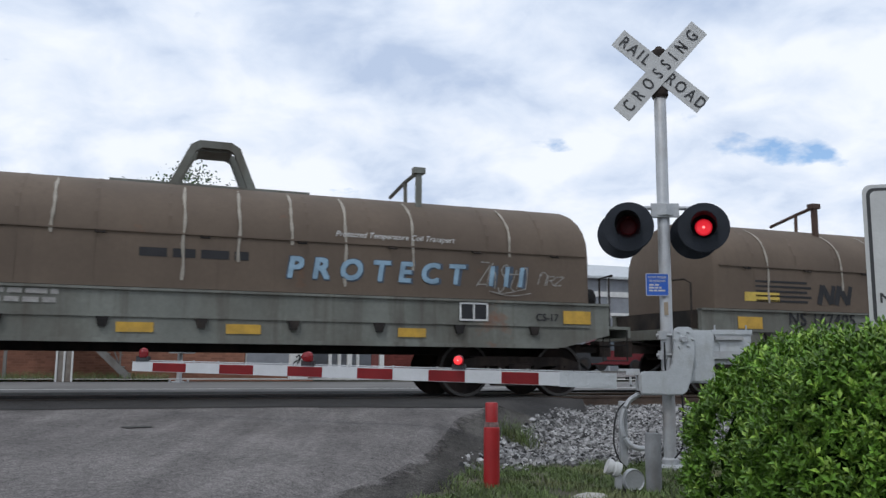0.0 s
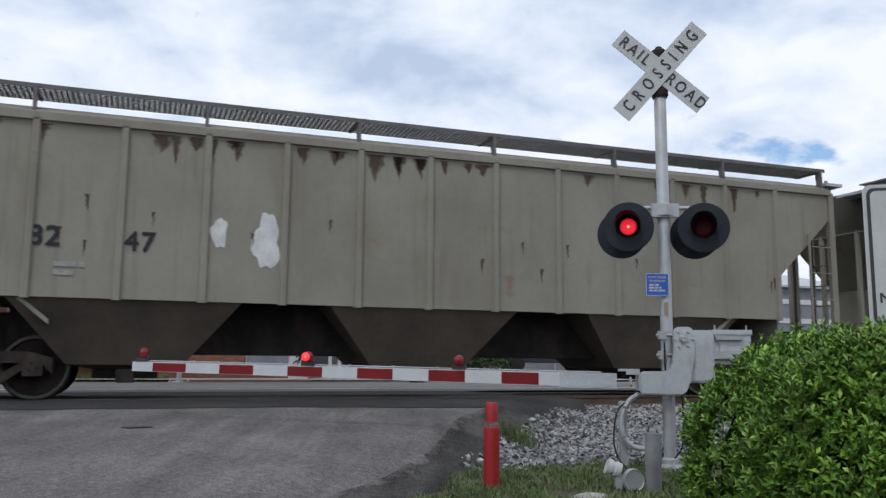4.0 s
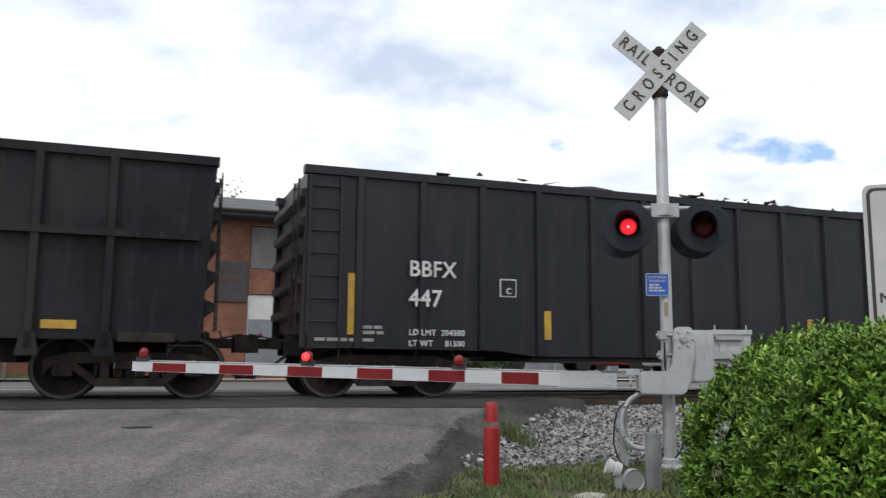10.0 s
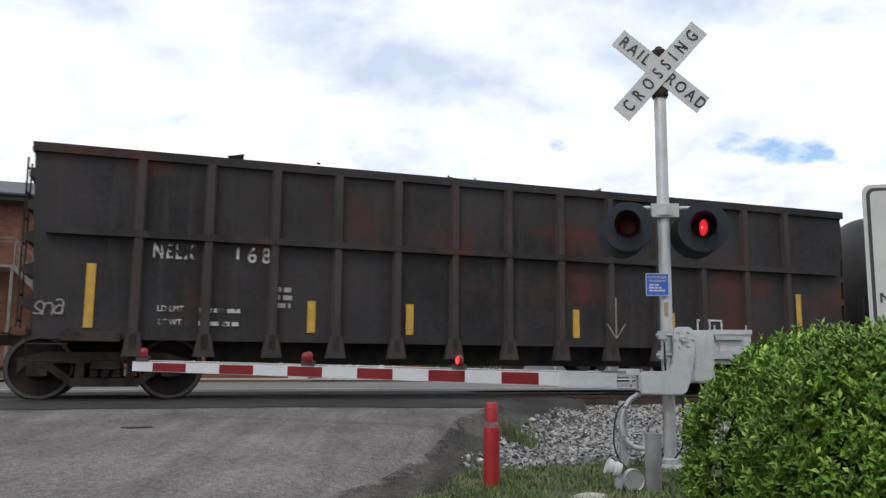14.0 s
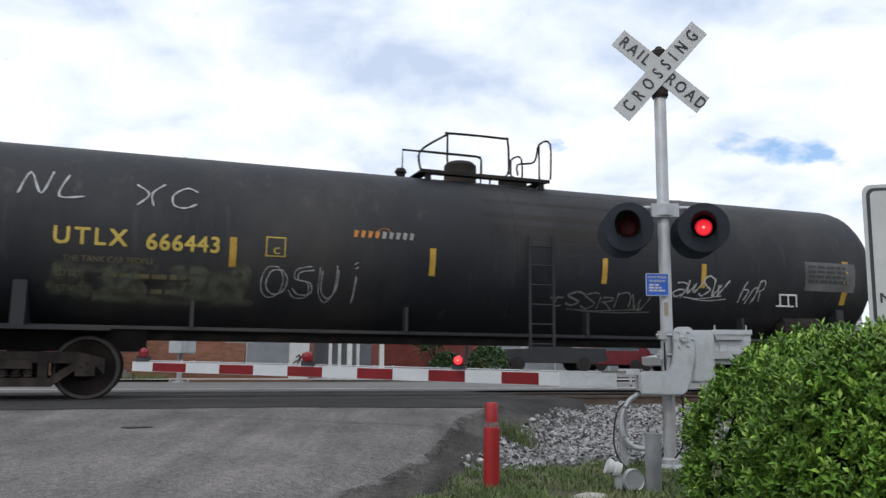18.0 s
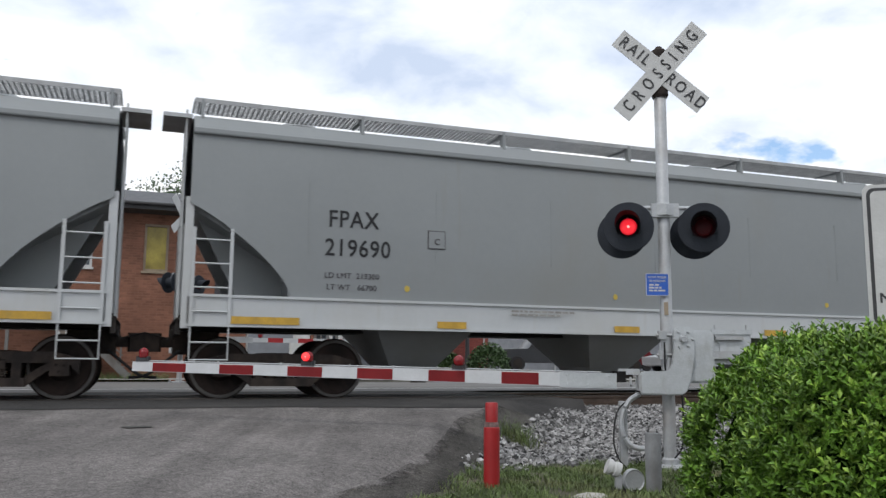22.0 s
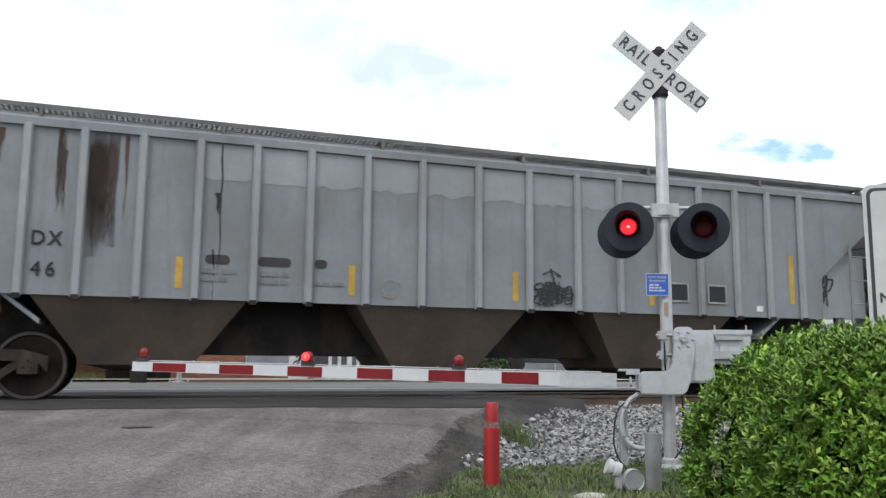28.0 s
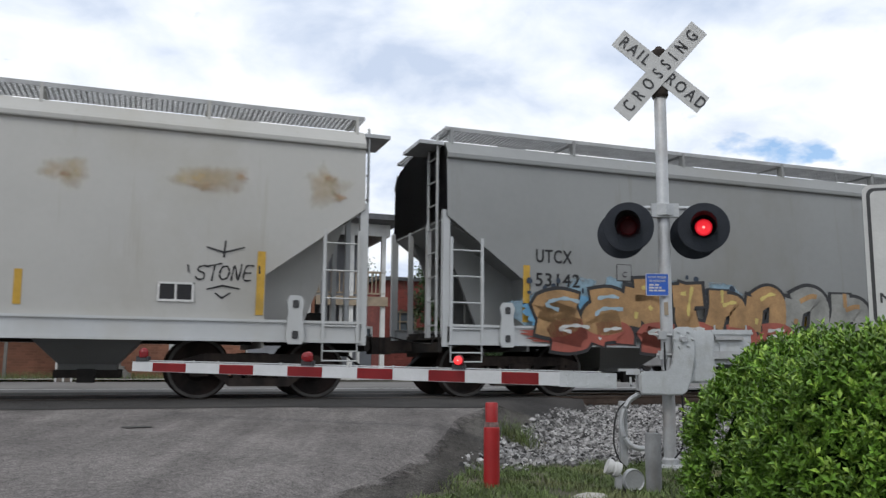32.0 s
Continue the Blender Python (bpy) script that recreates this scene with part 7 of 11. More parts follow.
car, surf, h = hopper_car(125.6, 16.35, "mineral brown ribbed covered hopper car with white sprayed tags", P["hop_brown"], rib_xs=steps(-6.87, 6.705, 15), smooth_side=False, z0=1.02, top=4.08, sill=(0.95, 1.08), cut=1.25, cut_top=3.7,
                          cut_low=2.2, bays=3, bay_mat=M["steel_dark"], walk_z=4.22, ends_mat=P["hop_brown"], tall_post=True, bay_xs=(-4.6, -0.9, 2.2, 5.0), bay_top=1.2, bay_low=0.5)
# plain dark band along the foot of the near side
part("underframe_beam", box(-6.6, 6.6, -1.40, -1.30, 0.70, 0.95), M["steel_dark"], car)
lettering("reporting_mark", "BN", 0.40, -5.75, 2.28, rib_surf, M["white_paint"], car, 1.1)
lettering("reporting_mark", "SF", 0.40, -4.72, 2.28, rib_surf, M["white_paint"], car, 1.1)
lettering("car_number", "430", 0.36, -5.75, 1.88, rib_surf, M["white_paint"], car, 1.1)
lettering("car_number", "711", 0.36, -4.72, 1.88, rib_surf, M["white_paint"], car, 1.1)
bm = bmesh.new()
blob(bm, 5.42, 3.40, 0.37, 0.37, post_surf, 0.010, 1, 0, 0.0)
blob(bm, 5.42, 3.40, 0.26, 0.26, post_surf, 0.016, 1, 1, 0.0)
stroke(bm, [(5.18, 3.40), (5.66, 3.40)], 0.10, post_surf, 0.022, 0)
stroke(bm, [(5.42, 3.16), (5.42, 3.64)], 0.10, post_surf, 0.024, 0)
part("roundel", bm, [M["white_paint"], P["hop_brown"]], car, "white ring and cross emblem")
mural("sprayed_mural", -7.2, 1.08, 2.0, 0.75, 3, [P["spray_black"], P["spray_soot"], P["spray_white"], P["spray_grey"]], post_surf, car, 61, "white outlined sprayed lettering", False, 0.34, 1.4)
mural("sprayed_mural", -3.9, 1.05, 3.3, 0.80, 4, [P["spray_black"], P["spray_soot"], P["spray_white"], P["spray_grey"]], post_surf, car, 62, "white outlined sprayed lettering", False, 0.34, 1.4)
lettering("sprayed_word", "SUMMER", 0.20, -0.16, 1.83, post_surf, P["spray_white"], car, 0.95, 0.95, 0.15, bold=0.012)
lettering("sprayed_word", "DAY", 0.19, -0.22, 1.68, post_surf, P["spray_white"], car, 0.95, 1.0, 0.15, bold=0.012)
scrawl("sprayed_tag", -6.9, 3.55, 0.9, 0.35, 5, 0.03, post_surf, P["spray_white"], car, 63)
scrawl("sprayed_tag", 0.45, 1.72, 0.55, 0.28, 3, 0.02, post_surf, P["spray_grey"], car, 64)
scrawl("sprayed_tag", 1.35, 1.72, 0.60, 0.26, 3, 0.02, post_surf, P["spray_grey"], car, 66)
scrawl("sprayed_tag", 4.1, 1.75, 0.7, 0.45, 4, 0.03, post_surf, P["spray_faint"], car, 65)
reflectors(car, lambda z: -1.548, [(x, 1.08, 0.52, 0.13) for x in (-6.6, -4.9, -2.6, -0.6, 1.55, 3.6, 5.3, 6.35, 7.5)])
stencil_panel(car, 5.43, 1.56, post_surf, 0.44, 0.34)
plate("notice_plate", 5.28, 5.48, 1.78, 1.98, post_surf, M["white_paint"], car, "white notice card")
bars("load_data", 6.0, 1.60, 0.5, 3, 0.04, rib_surf, M["dull_paint"], car, 17)
bars("load_data", 0.3, 1.35, 0.7, 2, 0.05, rib_surf, M["dull_paint"], car, 18)
bars("load_data", 4.2, 1.35, 0.5, 3, 0.05, rib_surf, M["dull_paint"], car, 19)

car, surf, h = hopper_car(490.95, 17.7, "dark green ribbed covered hopper car with stains", P["hop_green"], ribs=15, smooth_side=False, z0=1.05, top=4.08, sill=None, cut=1.35, cut_top=3.6, cut_low=2.15, bays=3,
                          bay_mat=M["steel_dark"], walk_z=4.28, tall_post=True, bay_xs=(-4.8, 0.0, 4.8), bay_top=1.6, bay_low=0.8)
reflectors(car, surf, [(7.28, 1.65, 0.12, 0.9), (4.6, 1.15, 0.55, 0.12)])
stencil_panel(car, 6.95, 1.48, post_surf, 0.46, 0.40)
stencil_panel(car, 6.95, 1.88, post_surf, 0.46, 0.40)
plate("notice_plate", 5.65, 5.95, 1.80, 2.05, post_surf, M["white_paint"], car, "white notice card")
plate("notice_plate", 4.35, 4.75, 1.68, 1.83, post_surf, M["dull_paint"], car, "grey notice card")
bars("load_data", 4.3, 1.5, 0.65, 3, 0.06, rib_surf, M["yellow_paint"], car, 21)
scrawl("sprayed_tag", 5.45, 1.15, 0.8, 0.35, 3, 0.03, post_surf, P["spray_white"], car, 22)
scrawl("sprayed_tag", 7.65, 3.25, 0.95, 0.55, 6, 0.03, lambda z: -1.475, P["spray_faint"], car, 23)

POSTS = (-7.15, -6.40, -5.67, -4.88, -4.08, -3.25, -2.42, -1.52, -0.60, 0.38, 1.31, 2.23, 3.07, 3.91, 4.76, 5.57, 6.32, 7.09)
car, surf, h = hopper_car(510.2, 17.81, "blue-grey ribbed covered hopper car with dark drips", P["hop_blue"], ribs=18, smooth_side=False, z0=1.45, top=3.86, sill=None, cut=1.30, cut_top=3.28, cut_low=2.25, bays=3,
                          bay_mat=P["bay_dirty"], walk_z=4.13, r=0.483, tall_post=True, rib_xs=POSTS, rib_mat=P["rib_pale"], rib_out=1.55, bay_xs=(-4.78, -0.18, 4.0), bay_top=1.48, bay_low=0.75)
for body_, x, z, sp in (("CR", -6.86, 2.22, 1.2), ("DX", -6.08, 2.22, 1.2), ("78", -6.86, 1.79, 1.4), ("46", -6.10, 1.79, 1.4)):
    lettering("reporting_mark", body_, 0.29, x, z, rib_surf, M["black_paint"], car, sp, 0.9, bold=0.008)
for x in POSTS:
    part("post_foot", box(x - 0.05, x + 0.05, -1.575, -1.50, 1.39, 1.46), M["steel_dark"], car)
for x0_, x1_, z0_ in ((-5.66, -5.20, 2.15), (-5.58, -5.32, 2.0), (-6.02, -5.90, 2.6)):
    soft_field("rust_film", x0_, x1_, z0_, 3.80, surf, P["film_soil"], car, "dark brown stain run from the roof", 0.010, 10, True)
drips(car, surf, [(-7.6, 3.6, 1.1, 0.10), (-5.50, 3.0, 1.0, 0.05), (-5.30, 3.2, 0.8, 0.04), (-5.98, 3.79, 1.2, 0.06), (-5.90, 3.5, 1.0, 0.03), (-5.1, 3.79, 1.3, 0.05), (-6.75, 3.75, 0.6, 0.12)], P["film_brown"], 9)
drips(car, surf, [(-3.76, 3.79, 1.9, 0.022), (-3.80, 3.05, 0.35, 0.06), (-3.83, 2.2, 0.75, 0.014)], P["film_black"], 91)
rp = random.Random(51)
for x0_, x1_ in zip(POSTS[4:13], POSTS[5:14]):      # repainted upper panels with uneven lower edges
    bm = bmesh.new()
    low_ = [(x0_ + 0.07 + (x1_ - x0_ - 0.14) * k / 6, 3.24 + rp.uniform(-0.015, 0.015) + rp.choice((0.0, 0.0, 0.05))) for k in range(7)]
    bm.faces.new([bm.verts.new((x, surf(z) - 0.006, z)) for x, z in low_ + [(x1_ - 0.07, 3.79), (x0_ + 0.07, 3.79)]])
    part("paint_patch", bm, P["panel_pale"], car, "paler repainted panel")
for x, z, w in ((-3.77, 2.05, 0.36), (-2.94, 2.05, 0.50), (-2.23, 2.05, 0.20)):
    bm = bmesh.new()
    rim = [(x + sg * (w / 2 - 0.07) + 0.07 * math.cos(q), z + 0.07 * math.sin(q)) for sg, q0 in ((1, -0.5), (-1, 0.5)) for q in (math.pi * (q0 + k / 6) for k in range(7))]
    bm.faces.new([bm.verts.new((a, surf(b) - 0.009, b)) for a, b in rim])
    part("paint_out", bm, P["spray_soot"], car, "dark painted-out patch")
for u in range(2):
    for q in range(3):
        scrawl("sprayed_tag", 1.36 + 0.13 * q, 1.53 + 0.09 * u, 0.52, 0.34, 3, 0.04, rib_surf, P["spray_black"], car, 73 + 5 * u + q, "bushy black sprayed tag")
bm = bmesh.new()
stroke(bm, curve_pts([(1.55, 2.05), (1.74, 2.12), (1.90, 2.03)], 5), 0.04, rib_surf, 0.02)
stroke(bm, curve_pts([(1.70, 2.16), (1.76, 1.98), (1.70, 1.85)], 5), 0.045, rib_surf, 0.021)
part("sprayed_tail", bm, P["spray_black"], car, "black sprayed crown")
bm = bmesh.new()
stroke(bm, [(-1.10 + (0.15 + 0.02 * math.sin(5 * q)) * math.cos(q), 1.72 + (0.14 + 0.02 * math.cos(3 * q)) * math.sin(q)) for q in (k * math.tau / 14 for k in range(14))], 0.025, rib_surf, 0.012)
for pts in ([(-1.17, 1.70), (-1.12, 1.80)], [(-1.06, 1.70), (-1.02, 1.79)], [(-1.18, 1.66), (-1.10, 1.63), (-1.02, 1.68)], [(-1.3, 1.60), (-1.05, 1.585)], [(-1.28, 1.85), (-1.24, 1.66)]):
    stroke(bm, pts, 0.022, rib_surf, 0.013)
part("chalk_doodle", bm, P["spray_faint"], car, "pale round chalk doodle")
reflectors(car, surf, [(-7.5, 2.15, 0.10, 0.9), (-4.31, 1.83, 0.10, 0.46), (-1.74, 1.82, 0.10, 0.47), (1.06, 1.83, 0.10, 0.48), (3.72, 1.83, 0.10, 0.46), (6.86, 2.18, 0.10, 0.92)])
stencil_panel(car, 4.29, 1.855, rib_surf, 0.42, 0.35, False)
stencil_panel(car, 5.12, 1.845, rib_surf, 0.42, 0.35, False)
bars("load_data", -4.02, 1.84, 0.55, 2, 0.07, rib_surf, M["grey_print"], car, 24)
bars("load_data", -3.15, 1.83, 0.5, 2, 0.07, rib_surf, M["grey_print"], car, 25)
bars("load_data", -2.36, 1.72, 0.55, 1, 0.06, rib_surf, M["grey_print"], car, 26)
part("end_panel", box(7.28, 8.80, -1.34, -1.32, 1.50, 2.75), P["rib_pale"], car, "pale panel behind the end ladder")
for q in range(3):
    scrawl("sprayed_tag", 7.28 + 0.12 * q, 1.60 + 0.06 * q, 0.42, 0.75, 2, 0.06, lambda z: -1.345, P["spray_black"], car, 93 + q, "bushy black sprayed tag")
plate("paint_patch", 6.02, 6.16, 1.56, 1.66, surf, M["white_paint"], car, "small white paint patch")

def load_lines(car, surf, x, z, mat, size, width):
    """Two lines of load data: the words that can be read, the figures as bars."""
    for k, w in enumerate(("LD LMT", "LT WT")):
        lettering("load_data", w, size, x + size * 1.9, z - k * size * 1.6, surf, mat, car, 1.0, 0.9, bold=0.004)
        bars("load_figure", x + size * 4.4 + 0.1, z - k * size * 1.6 - size * 0.3, width - size * 4.4, 1, size * 0.5, surf, mat, car, k + 3)


# gondolas ---------------------------------------------------------------------
gs = lambda z: -1.475
M["worn_white"] = soften(surface("flaking white stencil paint", (0.52, 0.51, 0.48), 0.7, 0, 0.3, 8), 5.0, (1, 1, 1), 0.06, 0.18, 0.9, 2.0)
tub_surf = lambda z: -1.53
for place, num in ((157.48, ("2", "89")), (224.93, ("2", "27"))):
    car, surf, h = gondola(place, 16.0, "tall black-brown gondola car with heavy side posts and scrap load", P["gond_brown"], "post", posts=9, top=3.52, post_off=1.08, post_shift=-0.39 if place < 200 else 0.0)
    lettering("reporting_mark", "NE", 0.37, -6.43, 2.48, gs, M["worn_white"], car, 1.15, bold=0.012, lift=0.012)
    lettering("reporting_mark", "L X" if place < 200 else "I X", 0.35, -5.73, 2.48, gs, M["worn_white"], car, 1.1, bold=0.008, lift=0.012)
    lettering("car_number", num[0], 0.38, -6.28, 1.91, gs, M["worn_white"], car, bold=0.008, lift=0.012)
    lettering("car_number", num[1], 0.38, -5.79, 1.91, gs, M["worn_white"], car, 1.15, bold=0.008, lift=0.012)
    load_lines(car, gs, -6.68, 1.44, M["worn_white"], 0.13, 1.35)
    reflectors(car, surf, [(-7.5, 1.65, 0.12, 0.75), (7.31, 1.64, 0.12, 0.75)] + [(x, 1.36, 0.11, 0.5) for x in ((-5.89, -2.56, 0.9, 3.95) if place < 200 else (-4.0, -1.3, 1.6, 4.4))])
    stencil_panel(car, 5.26, 1.43, gs, 0.50, 0.30)
    if place < 200:
        scrawl("sprayed_tag", 5.75, 1.6, 0.4, 0.35, 3, 0.03, gs, P["spray_grey"], car, 79)
    soft_field("dust_film", -7.6, 7.6, 1.0, 3.3, gs, P["film_soot"], car, "pale dust film on the side", 0.006, fade_top=True)
    if place > 200:
        for x, z, big, paint in ((-0.98, 1.42, 0.27, "spray_pale"), (0.05, 1.45, 0.21, "spray_pale"), (1.15, 1.45, 0.20, "spray_faint"), (2.45, 1.50, 0.21, "spray_pale"), (3.45, 1.52, 0.19, "spray_faint")):
            hand_word("CIP", x, z, big, big * 1.35, 0.04, gs, P[paint], car, 0.2, 0.02, "sprayed pale letter")
            bm = bmesh.new()
            stroke(bm, [(x + big * 1.3, z - 0.22), (x + big * 2.4, z - 0.05)], 0.03, gs, 0.011)
            stroke(bm, [(x + big * 1.4, z - 0.02), (x + big * 2.2, z - 0.26)], 0.03, gs, 0.0115)
            part("sprayed_tail", bm, P[paint], car, "sprayed pale underline")
for place, num, wear in ((174.3, "181", 0), (207.8, "193", 1), (259.5, "168", 2)):
    car, surf, h = gondola(place, 14.5, "black gondola car with belt rail and side posts", (P["gond_black"], P["gond_brown"], P["gond_rusty"])[wear], "rail", posts=13, top=3.58, rib_mat=P["post_rust"] if wear == 2 else None)
    lettering("reporting_mark", "NELX", 0.31, -5.32, 2.12, gs, M["worn_white"], car, 1.3, 0.63, bold=0.008)
    lettering("car_number", num, 0.33, -4.20, 2.12, gs, M["worn_white"], car, 1.5, 0.85, bold=0.008)
    if wear != 2:
        lettering("notice_text", "ROTARY END", 0.13, -5.15, 2.72, gs, M["worn_white"], car, 1.1, 0.9, bold=0.004)
    load_lines(car, gs, -5.55, 1.18 if wear == 1 else 1.30, M["worn_white"], 0.12, 1.25)
    if wear == 2:
        reflectors(car, surf, [(x, 1.46 if abs(x) > 6 else 1.24, 0.12, 0.9 if abs(x) > 6 else 0.48) for x in (-6.4, -3.28, -1.71, 1.27, 3.2, 6.07)])
        bm = bmesh.new()
        stroke(bm, [(1.98, 1.7), (1.98, 1.0)], 0.03, gs, 0.12)
        stroke(bm, [(1.80, 1.25), (1.98, 1.0), (2.16, 1.25)], 0.03, gs, 0.122)
        part("chalk_arrow", bm, P["spray_faint"], car)
        scrawl("sprayed_tag", -7.1, 1.15, 0.4, 0.26, 3, 0.03, gs, P["spray_faint"], car, 90)
        bars("load_data", -3.9, 1.6, 0.35, 3, 0.07, gs, M["dull_paint"], car, 30)
    else:
        reflectors(car, surf, [(-5.48, 1.05 if wear == 0 else 1.40, 0.95, 0.12)] + [(x, 1.05 if wear == 0 else 1.36, 0.45, 0.12) for x in (-3.35, -1.4, 0.9, 3.0, 5.2)])
        if wear == 1:
            lettering("sprayed_word", "SLAW", 0.27, -5.62, 1.74, gs, P["spray_white"], car, 1.0, 0.95, 0.15, bold=0.008, lift=0.008)
            scrawl("sprayed_tag", -0.9, 1.35, 0.6, 0.3, 3, 0.03, gs, P["spray_white"], car, 92)
            bm = bmesh.new()
            stroke(bm, [(-2.1, 1.6), (-2.1, 0.95)], 0.03, gs, 0.12)
            stroke(bm, [(-2.35, 1.2), (-2.1, 0.95), (-1.85, 1.2)], 0.03, gs, 0.122)
            stroke(bm, [(-1.85, 1.55), (-1.87, 0.95)], 0.03, gs, 0.12)
            part("chalk_arrow", bm, P["spray_faint"], car)
    stencil_panel(car, 4.0, 1.25, gs, 0.55, 0.26)
for place, mark, num in ((191.0, "BBFX", "447"), (242.5, "SAXX", "340")):
    car, surf, h = gondola(place, 16.35, "tall smooth black gondola car with white lettering", P["tub_black"], "tub", posts=15, top=3.60)
    lettering("reporting_mark", mark, 0.36, -6.08, 2.03, tub_surf, M["white_paint"], car, 1.05, 0.94, bold=0.009)
    lettering("car_number", num, 0.38, -6.2, 1.56, tub_surf, M["white_paint"], car, 1.05, 0.94, bold=0.009)
    lettering("load_data", "LD LMT  204%d00" % (5 if num == "447" else 3), 0.13, -6.0, 1.03, tub_surf, M["white_paint"], car, 1.05)
    lettering("load_data", "LT WT     81%d00" % (5 if num == "447" else 7), 0.13, -6.0, 0.86, tub_surf, M["white_paint"], car, 1.05)
    bars("small_print", -7.95, 0.88, 1.1, 1, 0.05, gs, M["dull_paint"], car, 33)
    bars("small_print", -7.2, 1.08, 0.35, 2, 0.05, gs, M["dull_paint"], car, 34)
    p = plate("notice_plate", -4.88, -4.58, 1.65, 1.95, gs, M["white_paint"], car, "square outlined mark")
    plate("notice_field", -4.86, -4.60, 1.67, 1.93, lambda z: -1.485, P["tub_black"], p)
    lettering("notice_letter", "C", 0.14, -4.73, 1.74, lambda z: -1.495, M["white_paint"], p)
    reflectors(car, surf, [(x, 1.46 if abs(x) > 7 else 1.20, 0.13, 0.95 if abs(x) > 7 else 0.48) for x in (-7.38, -4.0, -1.67, 1.6, 4.2, 7.3)])

# tank cars -------------------------------------------------------------------
M["panel_grey"] = surface("sooted grey panel paint", (0.13, 0.13, 0.125), 0.8, 0, 0.25, 4, dirt=(0.07, 0.068, 0.064), dirt_amount=0.4)


def capacity_panel(car, surf, x, z):
    p = plate("data_panel", x - 0.62, x + 0.62, z - 0.28, z + 0.28, surf, M["panel_grey"], car, "dim grey data panel with small print")
    bars("panel_print", x - 0.56, z + 0.16, 1.05, 4, 0.055, surf, M["sign_black"], p, 35, 0.016)


for place, length, mark, num, yellow, rail_dx, dx in ((276.7, 17.0, "GATX", "35", False, 0.2, -0.4), (295.1, 17.0, "UTLX", None, True, 0.2, -0.5), (313.55, 17.0, "UTLX", "666489", True, 0.05, -0.55),
                                                      (332.1, 17.15, "UTLX", "666443", True, 0.0, -0.6), (350.93, 16.9, "BRCX", "1131", False, -0.09, -0.2), (368.9, 15.4, "GATX", "74784", False, 0.05, -0.2)):
    car, surf, h = tank_car(place, length, "black tank car with %s lettering and sprayed tags" % ("yellow" if yellow else "white"), P["tank_black"])
    for o in car.children:
        if o.name.split(".")[0] in ("top_platform", "platform_rail", "valve_housing", "manway"):
            o.location.x += rail_dx
            if num == "666489":
                o.rotation_euler = (0, 0, math.pi)
    ink = M["yellow_paint"] if yellow else M["white_paint"]
    kids = set(car.children)
    if num:
        lettering("reporting_mark", mark, 0.34, {"BRCX": -6.69, "GATX": -5.75}.get(mark, -5.82) if num != "35" else -6.05, {"UTLX": 2.28, "BRCX": 2.13}.get(mark, 2.04), surf, ink, car, 1.25 if mark != "BRCX" else 1.1, {"BRCX": 0.72, "GATX": 0.88}.get(mark, 1.0))
        lettering("car_number", num if num != "35" else "35173", 0.33, {"666489": -4.62, "666443": -4.55, "1131": -5.87, "74784": -4.68, "35": -4.86}[num], {"UTLX": 2.25, "BRCX": 2.13}.get(mark, 2.04), surf, ink, car, 1.08, 1.0 if mark != "BRCX" else 0.74)
    x_ld = {"35": -6.5, "1131": -7.2, "74784": -6.25}.get(num, -6.3)
    if yellow:
        lettering("slogan", "THE TANK CAR PEOPLE", 0.12, x_ld + 0.75, 1.98, surf, P["spray_gold"], car, 1.0, 0.95, bold=0.004)
    if num == "1131":
        lettering("load_data", "LD LMT   210100 LB    95 300 KG", 0.105, -6.39, 1.80, surf, M["white_paint"], car, span=(-7.03, -5.48), bold=0.005, lift=0.012)
        lettering("load_data", "LT WT     75800 LB    34 450 KG", 0.105, -6.39, 1.64, surf, M["white_paint"], car, span=(-7.03, -5.49), bold=0.005, lift=0.012)
    else:
        load_lines(car, surf, x_ld, 1.78, M["dull_paint"] if not yellow else P["spray_gold"], 0.13, 2.0)
    zr = 2.18 if yellow else 2.08
    strips = {"1131": (-4.95, -1.55, 1.50, 4.88), "74784": (-4.04, -2.02, -0.03, 2.35, 4.38), "35": (-4.3, -0.68, 2.52, 4.6)}.get(num, (-3.84, -0.68, 2.52, 4.6))
    reflectors(car, surf, [(-h + (0.62 if num != "74784" else 0.46), zr - 0.1, 0.13, 0.85), (h - (0.62 if num != "74784" else 0.40), zr, 0.13, 0.85)] + [(x, zr, 0.10, 0.44) for x in strips])
    capacity_panel(car, surf, h - {"35": 1.5, "74784": 1.54, "666443": 1.0}.get(num, 1.25), 2.28)
    stencil_panel(car, h - (2.5 if num == "74784" else 2.0), 1.80, surf, 0.42, 0.24)
    if yellow:
        p = plate("notice_plate", -3.36, -3.06, 2.14, 2.44, surf, M["yellow_paint"], car, "square outlined mark")
        plate("notice_field", -3.34, -3.08, 2.16, 2.42, lambda z, f=surf: f(z) - 0.008, P["tank_black"], p)
        lettering("notice_letter", "C", 0.14, -3.2, 2.22, lambda z, f=surf: f(z) - 0.017, M["yellow_paint"], p)
        if num:
            bm = bmesh.new()
            stroke(bm, [(-1.50 + 0.12 * math.cos(a) * 1.0, 2.57 + 0.12 * math.sin(a)) for a in (0.1, 0.9, 1.6, 2.4, 3.1)], 0.01, surf, 0.007)
            for k in range(9):
                stroke(bm, [(-1.98 + k * 0.115, 2.515), (-1.95 + k * 0.115, 2.625)], 0.07, surf, 0.008 + 0.0004 * k, 0 if k < 4 else 1)
            part("maker_mark", bm, [M["sign_white"] if num == "666489" else P["spray_orange"], M["dull_paint"]], car, "slanted pale emblem bars")
